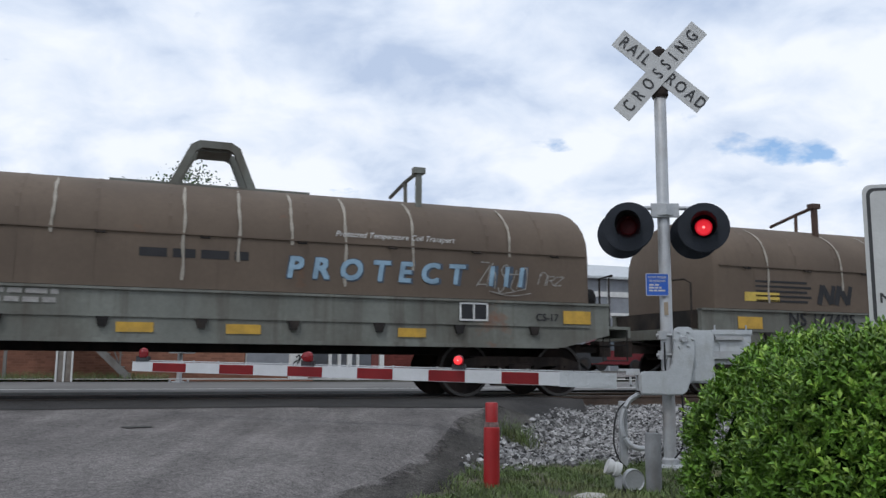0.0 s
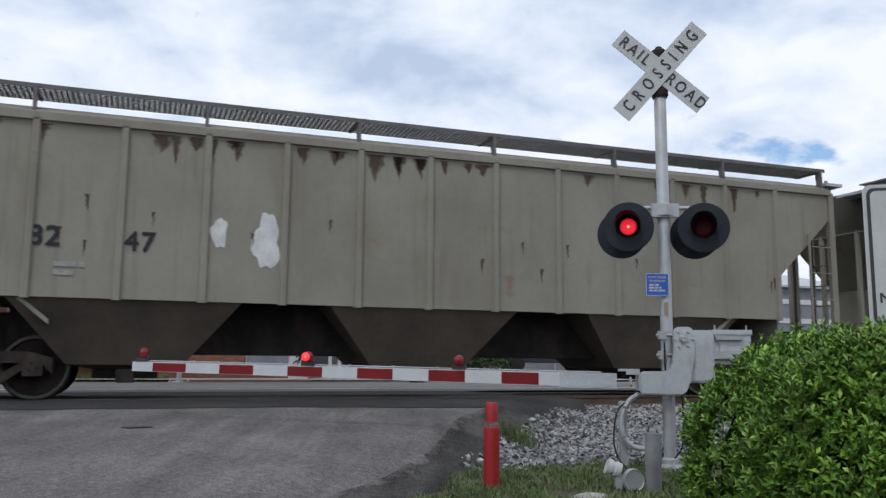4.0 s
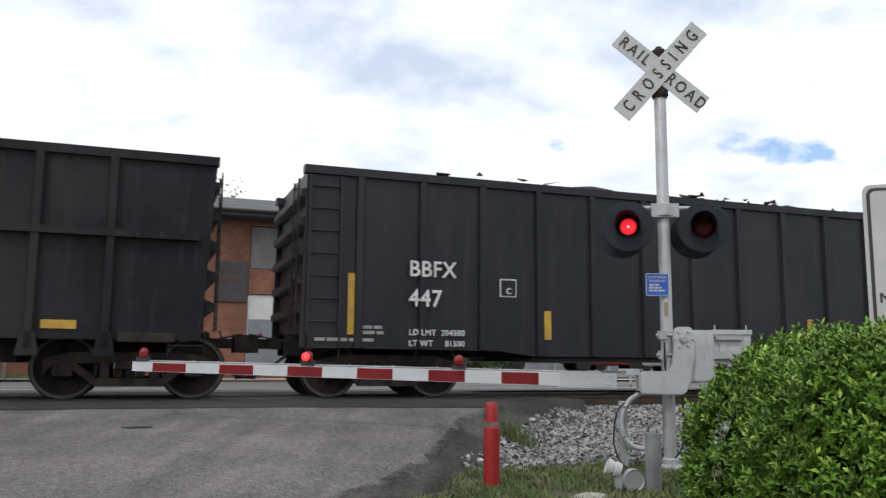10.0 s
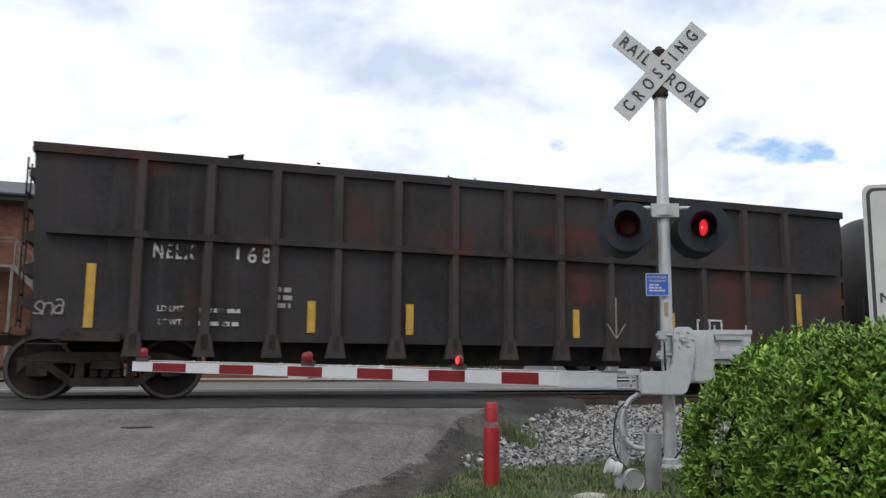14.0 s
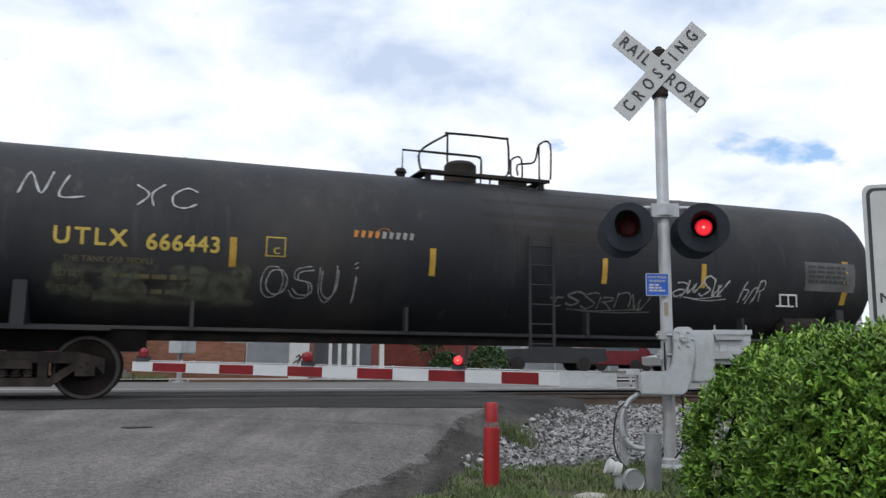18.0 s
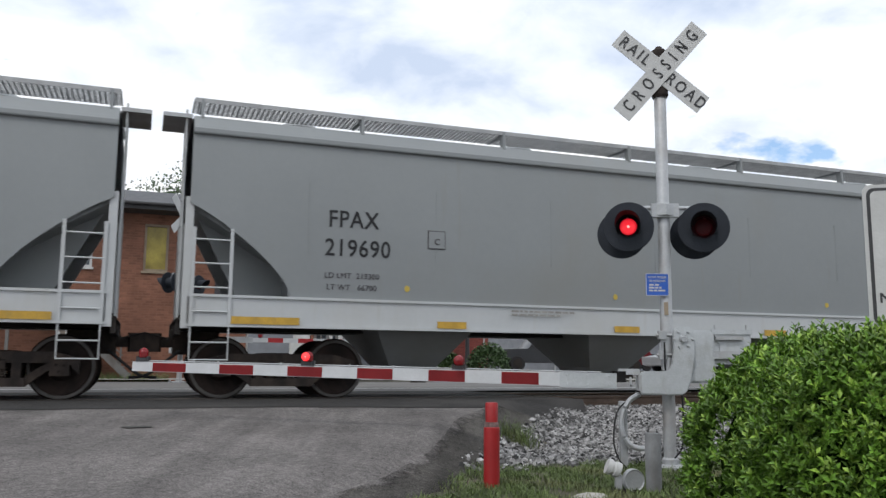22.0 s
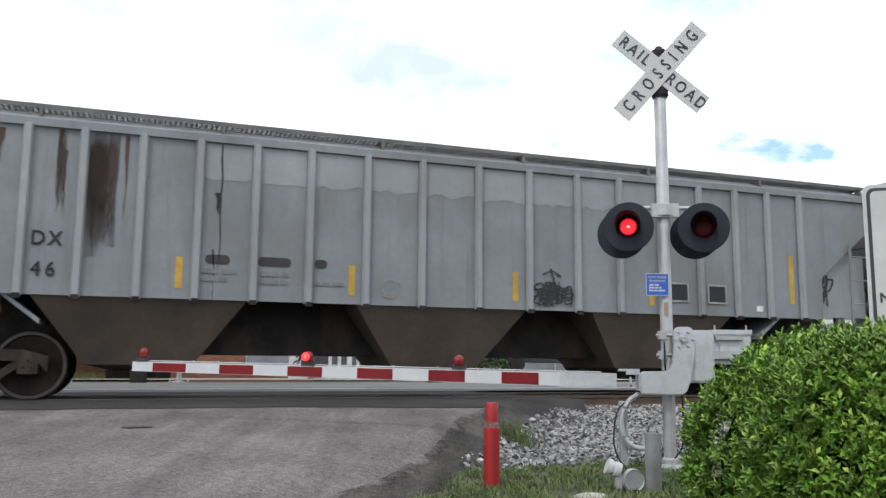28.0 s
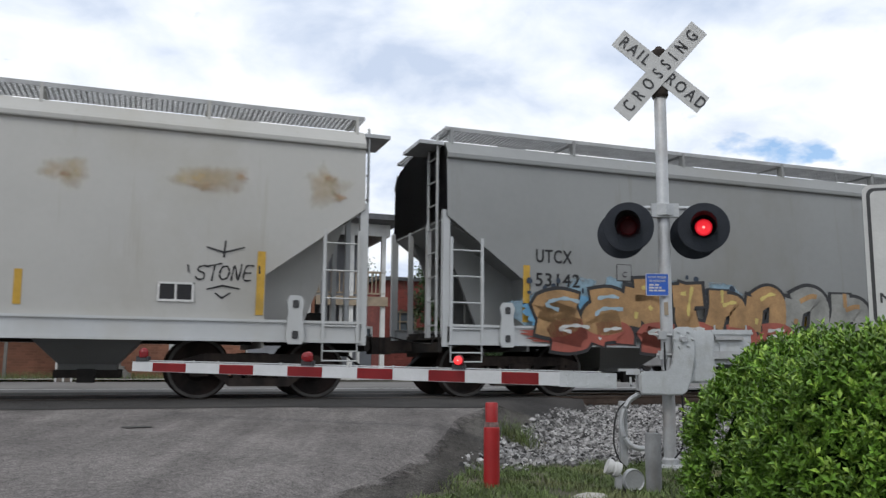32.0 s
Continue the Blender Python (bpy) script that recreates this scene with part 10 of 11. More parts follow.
# ---- clipped hedge ----
def hedge():
    HC, HR = Vector((3.56, 5.35, -0.53)), Vector((1.85, 1.35, 1.30))

    def shell(u, v):
        """u round, v up: a clipped rounded block."""
        cu, su, cv, sv = math.cos(u), math.sin(u), math.cos(v), math.sin(v)
        e = 0.62
        p = Vector((math.copysign(abs(cu) ** e, cu) * cv ** 0.42, math.copysign(abs(su) ** e, su) * cv ** 0.42, sv ** 0.8))
        lump = 1 + 0.05 * noise.noise((p.x * 2.6, p.y * 2.6, p.z * 2.6)) + 0.03 * noise.noise((p.x * 7, p.y * 7, p.z * 7))
        return Vector((p.x * HR.x, p.y * HR.y, p.z * HR.z)) * lump
    H = thing("hedge", "dense clipped bright green hedge beside the road", "hedge", "", Matrix.Translation(HC))
    # closed dark shell behind the leaves; its colour stands in for shade
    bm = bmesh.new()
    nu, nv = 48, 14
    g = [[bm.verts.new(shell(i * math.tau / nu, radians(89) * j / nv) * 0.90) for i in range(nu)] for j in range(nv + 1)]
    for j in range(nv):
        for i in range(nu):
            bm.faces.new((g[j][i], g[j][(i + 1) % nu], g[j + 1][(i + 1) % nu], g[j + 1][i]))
    smooth(part("inner_growth", bm, M["leaf_shade"], H, "smooth dark shell in place of the shade between leaves"), 80)
    rnd = random.Random(9)
    grown, young = ([], []), ([], [])
    for _ in range(13500):
        u, v = rnd.uniform(0, math.tau), math.asin(rnd.random() ** 0.8) * 0.99
        if math.sin(u) > 0.55 and rnd.random() < 0.8:
            continue
        p = shell(u, v)
        if p.x > 0.9 and rnd.random() < 0.6:
            continue
        q1, q2 = shell(u + 0.02, v), shell(u, min(1.55, v + 0.02))
        nrm = (q1 - p).cross(q2 - p)
        nrm = nrm.normalized() if nrm.length > 1e-9 else Vector((0, 0, 1))
        p = p + nrm * (rnd.uniform(-0.12, 0.0) + 0.06 * noise.noise((p.x * 5, p.y * 5, p.z * 5)) + (rnd.uniform(0.0, 0.07) if rnd.random() < 0.18 else 0.0))
        # a shoot: leaves stand round it, the upper ones shorter and paler
        axis = (nrm * rnd.uniform(0.4, 1.0) + Vector((rnd.uniform(-0.5, 0.5), rnd.uniform(-0.5, 0.5), rnd.uniform(0.2, 1.0)))).normalized()
        sa = axis.cross(Vector((rnd.uniform(-1, 1), rnd.uniform(-1, 1), rnd.uniform(-1, 1)))).normalized()
        sb = axis.cross(sa)
        n = rnd.randint(5, 7)
        turn = rnd.uniform(0, math.tau)
        tip = rnd.random() < 0.14 + 0.30 * max(0.0, nrm.z)
        for k in range(n):
            a = turn + k * 2.4
            open_ = rnd.uniform(0.55, 1.25) * (1.0 - 0.45 * k / n)
            d = (axis * math.cos(open_) + (sa * math.cos(a) + sb * math.sin(a)) * math.sin(open_)).normalized()
            side = d.cross(axis)
            side = side.normalized() if side.length > 1e-6 else sa
            up = side.cross(d)
            L, w = rnd.uniform(0.044, 0.074) * (1 - 0.25 * k / n), rnd.uniform(0.009, 0.014)
            o = p + axis * 0.012 * k
            co, fs = young if tip and k >= n - 3 else grown
            b = len(co)
            co += [tuple(o), tuple(o + d * L * 0.5 + side * w + up * w * 0.5), tuple(o + d * L - up * L * 0.12), tuple(o + d * L * 0.5 - side * w + up * w * 0.5), tuple(o + d * L * 0.52)]
            fs += [(b, b + 1, b + 4), (b + 1, b + 2, b + 4), (b, b + 4, b + 3), (b + 4, b + 2, b + 3)]
    for nm, (co, fs), mt, lb in (("leaves", grown, M["leaf"], "small glossy green leaves"), ("young_leaves", young, M["leaf_young"], "pale fresh leaves at the shoot tips")):
        me = bpy.data.meshes.new(nm)
        me.from_pydata(co, [], fs)
        me.materials.append(mt)
        part(nm, me, None, H, lb, "stuff")


hedge()


# ---- beyond the track ----
def brick_material(name, base, mortar):
    m = surface(name, base, 0.92, 0, 0.22, 1.2, dirt=tuple(c * 0.6 for c in base), dirt_amount=0.35, fine=20, bump=0)
    nd, ln = m.node_tree.nodes, m.node_tree.links
    bsdf = nd["Principled BSDF"]
    src = bsdf.inputs["Base Color"].links[0].from_socket
    tc = nd.new("ShaderNodeTexCoord")
    sp = nd.new("ShaderNodeSeparateXYZ")
    cb = nd.new("ShaderNodeCombineXYZ")
    ad = nd.new("ShaderNodeMath")
    ln.new(tc.outputs["Object"], sp.inputs[0])
    ln.new(sp.outputs[0], ad.inputs[0])
    ln.new(sp.outputs[1], ad.inputs[1])
    ln.new(ad.outputs[0], cb.inputs[0])
    ln.new(sp.outputs[2], cb.inputs[1])
    br = nd.new("ShaderNodeTexBrick")
    br.inputs["Scale"].default_value = 1.0
    br.inputs["Brick Width"].default_value = 0.215
    br.inputs["Row Height"].default_value = 0.075
    br.inputs["Mortar Size"].default_value = 0.010
    br.inputs["Color1"].default_value = (0.82, 0.82, 0.82, 1)
    br.inputs["Color2"].default_value = (1.2, 1.2, 1.2, 1)
    br.inputs["Mortar"].default_value = (*mortar, 1)
    ln.new(cb.outputs[0], br.inputs[0])
    mx = nd.new("ShaderNodeMix")
    mx.data_type, mx.blend_type = "RGBA", "MULTIPLY"
    mx.inputs[0].default_value = 1.0
    ln.new(src, mx.inputs[6])
    ln.new(br.outputs[0], mx.inputs[7])
    ln.new(mx.outputs[2], bsdf.inputs["Base Color"])
    bp = nd.new("ShaderNodeBump")
    bp.inputs["Strength"].default_value, bp.inputs["Distance"].default_value, bp.invert = 0.5, 0.01, True
    ln.new(br.outputs["Fac"], bp.inputs["Height"])
    ln.new(bp.outputs[0], bsdf.inputs["Normal"])
    return m


M["brick_wall"] = brick_material("brown-red brick wall", (0.225, 0.102, 0.064), (1.08, 1.12, 1.18))
M["brick_red"] = brick_material("dark red brick wall", (0.22, 0.055, 0.042), (1.1, 1.2, 1.3))


def wall_with_openings(parent, x0, x1, z0, z1, y, t, holes, mat, name="wall"):
    """A wall along x whose openings (x0, x1, z0, z1) go through it."""
    xs = sorted({x0, x1, *[h[0] for h in holes], *[h[1] for h in holes]})
    zs = sorted({z0, z1, *[h[2] for h in holes], *[h[3] for h in holes]})
    bm = bmesh.new()

    def solid(i, j):
        if not (0 <= i < len(xs) - 1 and 0 <= j < len(zs) - 1):
            return False
        cx, cz = (xs[i] + xs[i + 1]) / 2, (zs[j] + zs[j + 1]) / 2
        return not any(h[0] < cx < h[1] and h[2] < cz < h[3] for h in holes)
    for i in range(len(xs) - 1):
        for j in range(len(zs) - 1):
            if not solid(i, j):
                continue
            a, b, c, d = xs[i], xs[i + 1], zs[j], zs[j + 1]
            for yy in (y, y + t):
                bm.faces.new([bm.verts.new(p) for p in ((a, yy, c), (b, yy, c), (b, yy, d), (a, yy, d))])
            for (di, dj), q in (((-1, 0), ((a, c), (a, d))), ((1, 0), ((b, c), (b, d))), ((0, -1), ((a, c), (b, c))), ((0, 1), ((a, d), (b, d)))):
                if not solid(i + di, j + dj):
                    bm.faces.new([bm.verts.new(p) for p in ((q[0][0], y, q[0][1]), (q[1][0], y, q[1][1]), (q[1][0], y + t, q[1][1]), (q[0][0], y + t, q[0][1]))])
    bmesh.ops.remove_doubles(bm, verts=bm.verts[:], dist=0.0005)
    return part(name, bm, mat, parent)


def window(parent, x0, x1, z0, z1, y, frame, glass, bars_x=0, bars_z=1, sill=True, label=""):
    w = part("window", box(x0 + 0.02, x1 - 0.02, y + 0.10, y + 0.115, z0 + 0.02, z1 - 0.02), glass, parent, label or "window pane in a painted frame")
    bm = bmesh.new()
    f = 0.07
    for a, b, c, d in ((x0, x1, z0, z0 + f), (x0, x1, z1 - f, z1), (x0, x0 + f, z0 + f, z1 - f), (x1 - f, x1, z0 + f, z1 - f)):
        bx(bm, a, b, y + 0.03, y + 0.10, c, d)
    part("window_frame", bm, frame, w)
    for k in range(bars_z):
        z = z0 + (z1 - z0) * (k + 1) / (bars_z + 1)
        part("glazing_bar", box(x0 + f, x1 - f, y + 0.04, y + 0.095, z - 0.025, z + 0.025), frame, w)
    for k in range(bars_x):
        x = x0 + (x1 - x0) * (k + 1) / (bars_x + 1)
        part("glazing_bar", box(x - 0.025, x + 0.025, y + 0.045, y + 0.09, z0 + f, z1 - f), frame, w)
    if sill:
        part("window_sill", box(x0 - 0.05, x1 + 0.05, y - 0.06, y + 0.10, z0 - 0.07, z0 - 0.002, 0.01), frame if frame != M["trim_dark"] else M["concrete"], w)
    return w


BB = thing("brick_building", "two-storey brown-red brick building with porch and low dark roof", "building", "", TRACK_POSE)
holes = [(-7.22, -6.55, 3.25, 4.70), (-5.15, -4.45, 3.20, 4.62), (-2.03, -0.49, 3.41, 4.76), (-2.07, -0.06, 0.30, 2.63), (-12.5, -11.6, 3.27, 4.7)]
wall_with_openings(BB, -15.0, 0.03, -0.1, 5.05, 12.0, 0.30, holes, M["brick_wall"])
for nm, q in (("side_wall", (-0.27, 0.03, 12.3, 21.0)), ("side_wall", (-15.0, -14.7, 12.3, 21.0)), ("rear_wall", (-15.0, 0.03, 21.0, 21.3))):
    part(nm, box(q[0], q[1], q[2], q[3], -0.1, 5.05), M["brick_wall"], BB)
window(BB, -7.22, -6.55, 3.25, 4.70, 12.0, M["trim_white"], M["glass"], 0, 1)
window(BB, -5.15, -4.45, 3.20, 4.62, 12.0, M["wood"], M["curtain"], 0, 0, label="window with yellow curtain")
window(BB, -12.5, -11.6, 3.27, 4.70, 12.0, M["trim_white"], M["glass"], 0, 1)
part("boarding", box(-2.01, -0.51, 12.05, 12.12, 3.43, 4.74, 0.01), M["board_grey"], BB, "weathered grey boarded window")
wp = part("shop_front", box(-2.05, -0.08, 12.06, 12.14, 0.32, 2.61), M["trim_white"], BB, "white boarded shop front")
bm = bmesh.new()
bx(bm, -2.0, -0.62, 12.02, 12.055, 0.36, 1.85)
part("shutter", bm, M["grey_wall"], wp, "grey roller shutter")
bm = bmesh.new()
tube(bm, curve_points3([(-1.15, 11.9, 2.28), (-0.75, 11.88, 2.30), (-0.62, 11.88, 2.40), (-0.60, 11.88, 3.45)]), 0.07, 8)
part("vent_pipe", bm, M["galv"], BB, "bent grey vent pipe")
ds = part("shop_sign", box(-3.06, -2.09, 11.93, 11.995, 2.37, 3.59, 0.01), M["sign_dark"], BB, "faded dark shop sign")
bars("sign_print", -2.95, 3.2, 0.75, 2, 0.16, lambda z: 11.93, P["rust_brown"], ds, 4)
# roof with deep dark eave
bm = bmesh.new()
extrude(bm, [(11.2, 5.00), (11.2, 5.12), (16.6, 6.50), (22.0, 5.12), (22.0, 5.00), (16.6, 6.3)], -15.5, 0.25, "x")
part("roof", bm, M["roof"], BB, "dark shingle roof")
bm = bmesh.new()
bx(bm, -15.5, 0.25, 11.14, 11.2, 4.92, 5.13)
bx(bm, -15.5, 0.25, 11.2, 12.0, 4.92, 4.96)
part("fascia", bm, M["trim_dark"], BB)
bm = bmesh.new()
tube(bm, [(-15.5, 11.09, 5.08), (0.25, 11.09, 5.08)], 0.05, 8)
part("gutter", bm, M["trim_dark"], BB)
# porch at the building's end
bm = bmesh.new()
extrude(bm, [(11.0, 5.06), (11.0, 5.24), (14.0, 5.75), (17.0, 5.24), (17.0, 5.06)], 0.25, 2.75, "x")
part("porch_roof", bm, M["roof"], BB, "porch roof with dark edge")
bm = bmesh.new()
bx(bm, 0.05, 2.45, 11.9, 12.0, 4.66, 5.05)
bx(bm, 2.35, 2.45, 12.0, 16.5, 4.66, 5.05)
part("porch_beam", bm, M["trim_white"], BB)
for x, y in ((2.24, 11.95), (1.18, 11.95), (2.24, 14.4), (2.24, 16.4)):
    part("porch_post", box(x - 0.07, x + 0.07, y - 0.07, y + 0.07, 0.0, 4.66), M["trim_white"], BB, "white porch post")
bm = bmesh.new()
bx(bm, 0.03, 2.35, 11.85, 16.6, 2.50, 2.60)
bx(bm, 0.03, 2.38, 11.80, 11.85, 2.36, 2.66)
part("balcony_deck", bm, M["wood"], BB, "wooden balcony deck")
bm = bmesh.new()
bx(bm, 0.05, 2.3, 11.88, 11.93, 3.42, 3.49)
bx(bm, 0.05, 2.3, 11.88, 11.93, 2.74, 2.79)
rail_ = part("balcony_rail", bm, M["wood"], BB, "wooden balcony railing")
for k in range(17):
    x = 0.12 + k * 0.134
    part("baluster", box(x - 0.018, x + 0.018, 11.89, 11.92, 2.79, 3.42), M["wood"], rail_)
part("porch_wall", box(0.03, 2.1, 14.2, 14.35, 0.0, 5.1), M["grey_wall"], BB, "grey recessed porch wall")
window(BB, 0.25, 0.75, 2.8, 4.1, 14.08, M["trim_white"], M["lamp_glass"], 0, 0, False)
part("porch_screen", box(0.05, 2.15, 12.9, 12.98, 0.0, 1.15), M["grey_wall"], BB, "grey porch screen")
for k in range(4):
    window(BB, 0.22 + k * 0.5, 0.68 + k * 0.5, 1.2, 1.75, 12.85, M["trim_white"], M["glass"], 1, 0, False)
for x in (0.6, 0.9, 1.5):
    part("porch_column", box(x - 0.05, x + 0.05, 12.1, 12.2, 0.0, 2.5), M["trim_white"], BB)

# outside stair
M["post_wood"] = surface("weathered grey board", (0.24, 0.21, 0.18), 0.9, 0, 0.25, 4, dirt=(0.13, 0.10, 0.08), dirt_amount=0.4, streak=0.4, fine=16, bump=0.2)
M["stair_grey"] = surface("weathered grey steel", (0.18, 0.175, 0.165), 0.7, 0, 0.25, 3, dirt=(0.12, 0.10, 0.085), dirt_amount=0.35)
ST = thing("outside_stair", "weathered grey steel outside stair with braced rails", "stair", "", TRACK_POSE)
for y in (10.75, 11.65):
    bm = bmesh.new()
    extrude(bm, [(-8.45, 2.98), (-8.45, 3.13), (-5.30, 0.16), (-5.30, 0.0), (-5.42, 0.0)], y - 0.025, y + 0.025, "y")
    part("stringer", bm, M["stair_grey"], ST)
for k in range(16):
    x = -8.34 + k * 0.196
    z = 2.97 - k * 0.185
    part("tread", box(x - 0.11, x + 0.11, 10.78, 11.62, z - 0.015, z + 0.015), M["stair_grey"], ST)
part("landing", box(-9.9, -8.42, 10.75, 11.95, 3.02, 3.09), M["stair_grey"], ST)
for x, y in ((-9.8, 10.8), (-8.45, 10.8)):
    part("landing_post", box(x - 0.04, x + 0.04, y - 0.04, y + 0.04, 0.0, 3.02), M["stair_grey"], ST)
slope_z = lambda x: 3.06 - (x + 8.45) * 0.943
for y in (10.75, 11.65):
    bm = bmesh.new()
    tube(bm, [(-9.8, y, 3.82), (-8.45, y, 3.82), (-5.55, y, slope_z(-5.55) + 0.76)], 0.018, 6)
    tube(bm, [(-8.45, y, 3.44), (-5.55, y, slope_z(-5.55) + 0.38)], 0.012, 5)
    rail_ = part("stair_rail", bm, M["stair_grey"], ST)
    for k in range(7):
        x = -8.42 + k * 0.47
        bm = bmesh.new()
        tube(bm, [(x, y, slope_z(x) - 0.06), (x, y, slope_z(x) + 0.76)], 0.016, 5)
        if k < 6:
            tube(bm, [(x, y, slope_z(x) + 0.74), (x + 0.47, y, slope_z(x + 0.47) + 0.02)], 0.010, 4)
        part("rail_post", bm, M["stair_grey"], rail_)

UT = thing("service_post", "weathered grey board post with white conduit strips", "post", "", TRACK_POSE @ Matrix.Translation((-6.89, 9.6, 0.0)))
for x in (-0.11, 0.07):
    part("board", box(x - 0.075, x + 0.075, -0.05, 0.05, -0.05, 1.62, 0.01), M["post_wood"], UT)
for x, z0_, z1_ in ((-0.20, 0.0, 1.3), (-0.02, 0.0, 1.55), (0.17, 0.0, 1.50)):
    part("conduit", box(x - 0.025, x + 0.025, -0.085, -0.045, z0_, z1_, 0.01), M["trim_white"], UT, "white conduit strip")
part("junction_box", box(0.13, 0.22, -0.10, -0.04, 0.98, 1.12, 0.01), M["sign_black"], UT)

WB_ = thing("notice_box", "white street cabinet with black print", "cabinet", "", TRACK_POSE @ Matrix.Translation((-0.75, 10.2, 0.06)))
part("cabinet", box(-0.26, 0.26, -0.15, 0.15, 0.0, 1.15, 0.02), M["trim_white"], WB_)
scrawl("print", -0.15, 0.35, 0.3, 0.35, 2, 0.04, lambda z: -0.152, P["spray_black"], WB_, 2)


# far crossing signal and gate, seen from behind
FS = crossing_signal("crossing_signal", "white-backed crossing signal mast beyond the track", on_track(-4.1, -8.7, 0.0), math.pi + 1.2, 0)
for x in (-0.425, 0.425):
    signal_head(FS, (x, -0.16, 2.565), 0.0, lens_me, False)
    signal_head(FS, (x, 0.16, 2.565), math.pi, lens_me, False)
part("mechanism", box(-0.25, 0.35, -0.1, 0.3, 0.75, 1.35, 0.03), M["alu"], FS, "grey gate mechanism")
FG = thing("crossing_gate", "far red and white crossing gate arm", "gate", "", TRACK_POSE @ Matrix.Translation((-2.265, 8.7, 1.13)))
for k in range(10):
    part("gate_board", box(k * 0.4064, (k + 1) * 0.4064, -0.02, 0.02, -0.06, 0.06), M["gate_red"] if k % 2 else M["gate_white"], FG)
for x in (0.2, 2.7, 3.9):
    bm = bmesh.new()
    lathe(bm, [(0.04, 0.06), (0.06, 0.08), (0.06, 0.15), (0.02, 0.19)], 12, "z", (x, 0, 0))
    part("lamp_cap", bm, M["red_cap"], FG, "red gate lamp")
part("arm_stub", box(-0.7, 0.0, -0.05, 0.05, -0.08, 0.08), M["galv"], FG)

# red brick building, metal shed
RB = thing("brick_building", "low dark red brick building with white windows", "building", "", TRACK_POSE)
wall_with_openings(RB, 4.4, 9.4, -0.1, 4.05, 20.0, 0.3, [(4.95, 6.05, 1.85, 2.75), (7.6, 8.7, 1.85, 2.75)], M["brick_red"])
for q in ((4.4, 4.7, 20.3, 30.0), (9.1, 9.4, 20.3, 30.0)):
    part("side_wall", box(q[0], q[1], q[2], q[3], -0.1, 4.05), M["brick_red"], RB)
part("roof", box(4.2, 9.6, 19.8, 30.2, 4.05, 4.20), M["roof"], RB)
for x in (4.95, 7.6):
    window(RB, x, x + 1.1, 1.85, 2.75, 20.0, M["wood"], M["glass"], 2, 1)

MS = thing("metal_shed", "large grey metal shed with pale bands", "building", "", TRACK_POSE)
part("wall", box(18.0, 46.0, 34.0, 50.0, 0.0, 6.2), M["grey_wall"], MS)
bm = bmesh.new()
extrude(bm, [(33.6, 6.2), (33.6, 6.35), (42.0, 8.2), (50.4, 6.35), (50.4, 6.2)], 17.6, 46.4, "x")
part("roof", bm, M["alu"], MS)
for z in (2.2, 3.6, 5.0):
    part("band", box(17.99, 46.01, 33.94, 33.998, z, z + 0.35), M["trim_white"], MS, "pale band on the wall")
for x in (20, 24, 28, 32, 36):
    part("wall_rib", box(x - 0.05, x + 0.05, 33.9, 33.995, 0.0, 6.2), M["alu"], MS)

# street lamp with banner
SL = thing("street_lamp", "black ornamental street lamp with blue banner", "street lamp", "", Matrix.Translation(on_track(6.03, -14.0, 0.08)))
bm = bmesh.new()
lathe(bm, [(0.16, 0.0), (0.16, 0.25), (0.10, 0.4), (0.075, 0.9), (0.06, 4.5), (0.09, 4.55), (0.05, 4.62)], 14)
smooth(part("pole", bm, M["sign_black"], SL), 40)
bm = bmesh.new()
lathe(bm, [(0.07, 4.62), (0.19, 5.02), (0.19, 5.04), (0.02, 5.05)], 8)
part("lantern_glass", bm, M["lamp_glass"], SL)
bm = bmesh.new()
lathe(bm, [(0.23, 5.04), (0.23, 5.07), (0.10, 5.22), (0.03, 5.30), (0.03, 5.36), (0.005, 5.42)], 8)
part("lantern_cap", bm, M["sign_black"], SL)
bm = bmesh.new()
tube(bm, [(0, 0, 4.0), (0.68, 0.1, 4.0)], 0.018, 6)
tube(bm, [(0, 0, 3.0), (0.68, 0.1, 3.0)], 0.018, 6)
part("banner_arm", bm, M["sign_black"], SL)
part("banner", box(0.14, 0.64, 0.04, 0.055, 3.03, 3.98), M["banner"], SL, "blue cloth banner")

PS = thing("parking_sign", "small white parking sign on a post", "sign", "", Matrix.Translation(on_track(6.85, -14.4, 0.08)))
part("post", box(-0.03, 0.03, -0.03, 0.03, 0.0, 2.75), M["galv"], PS)
part("panel", box(-0.17, 0.17, -0.045, -0.032, 2.25, 2.75, 0.004), M["sign_white"], PS)
bars("print", -0.12, 2.58, 0.24, 3, 0.07, lambda z: -0.046, M["sign_black"], PS, 2)


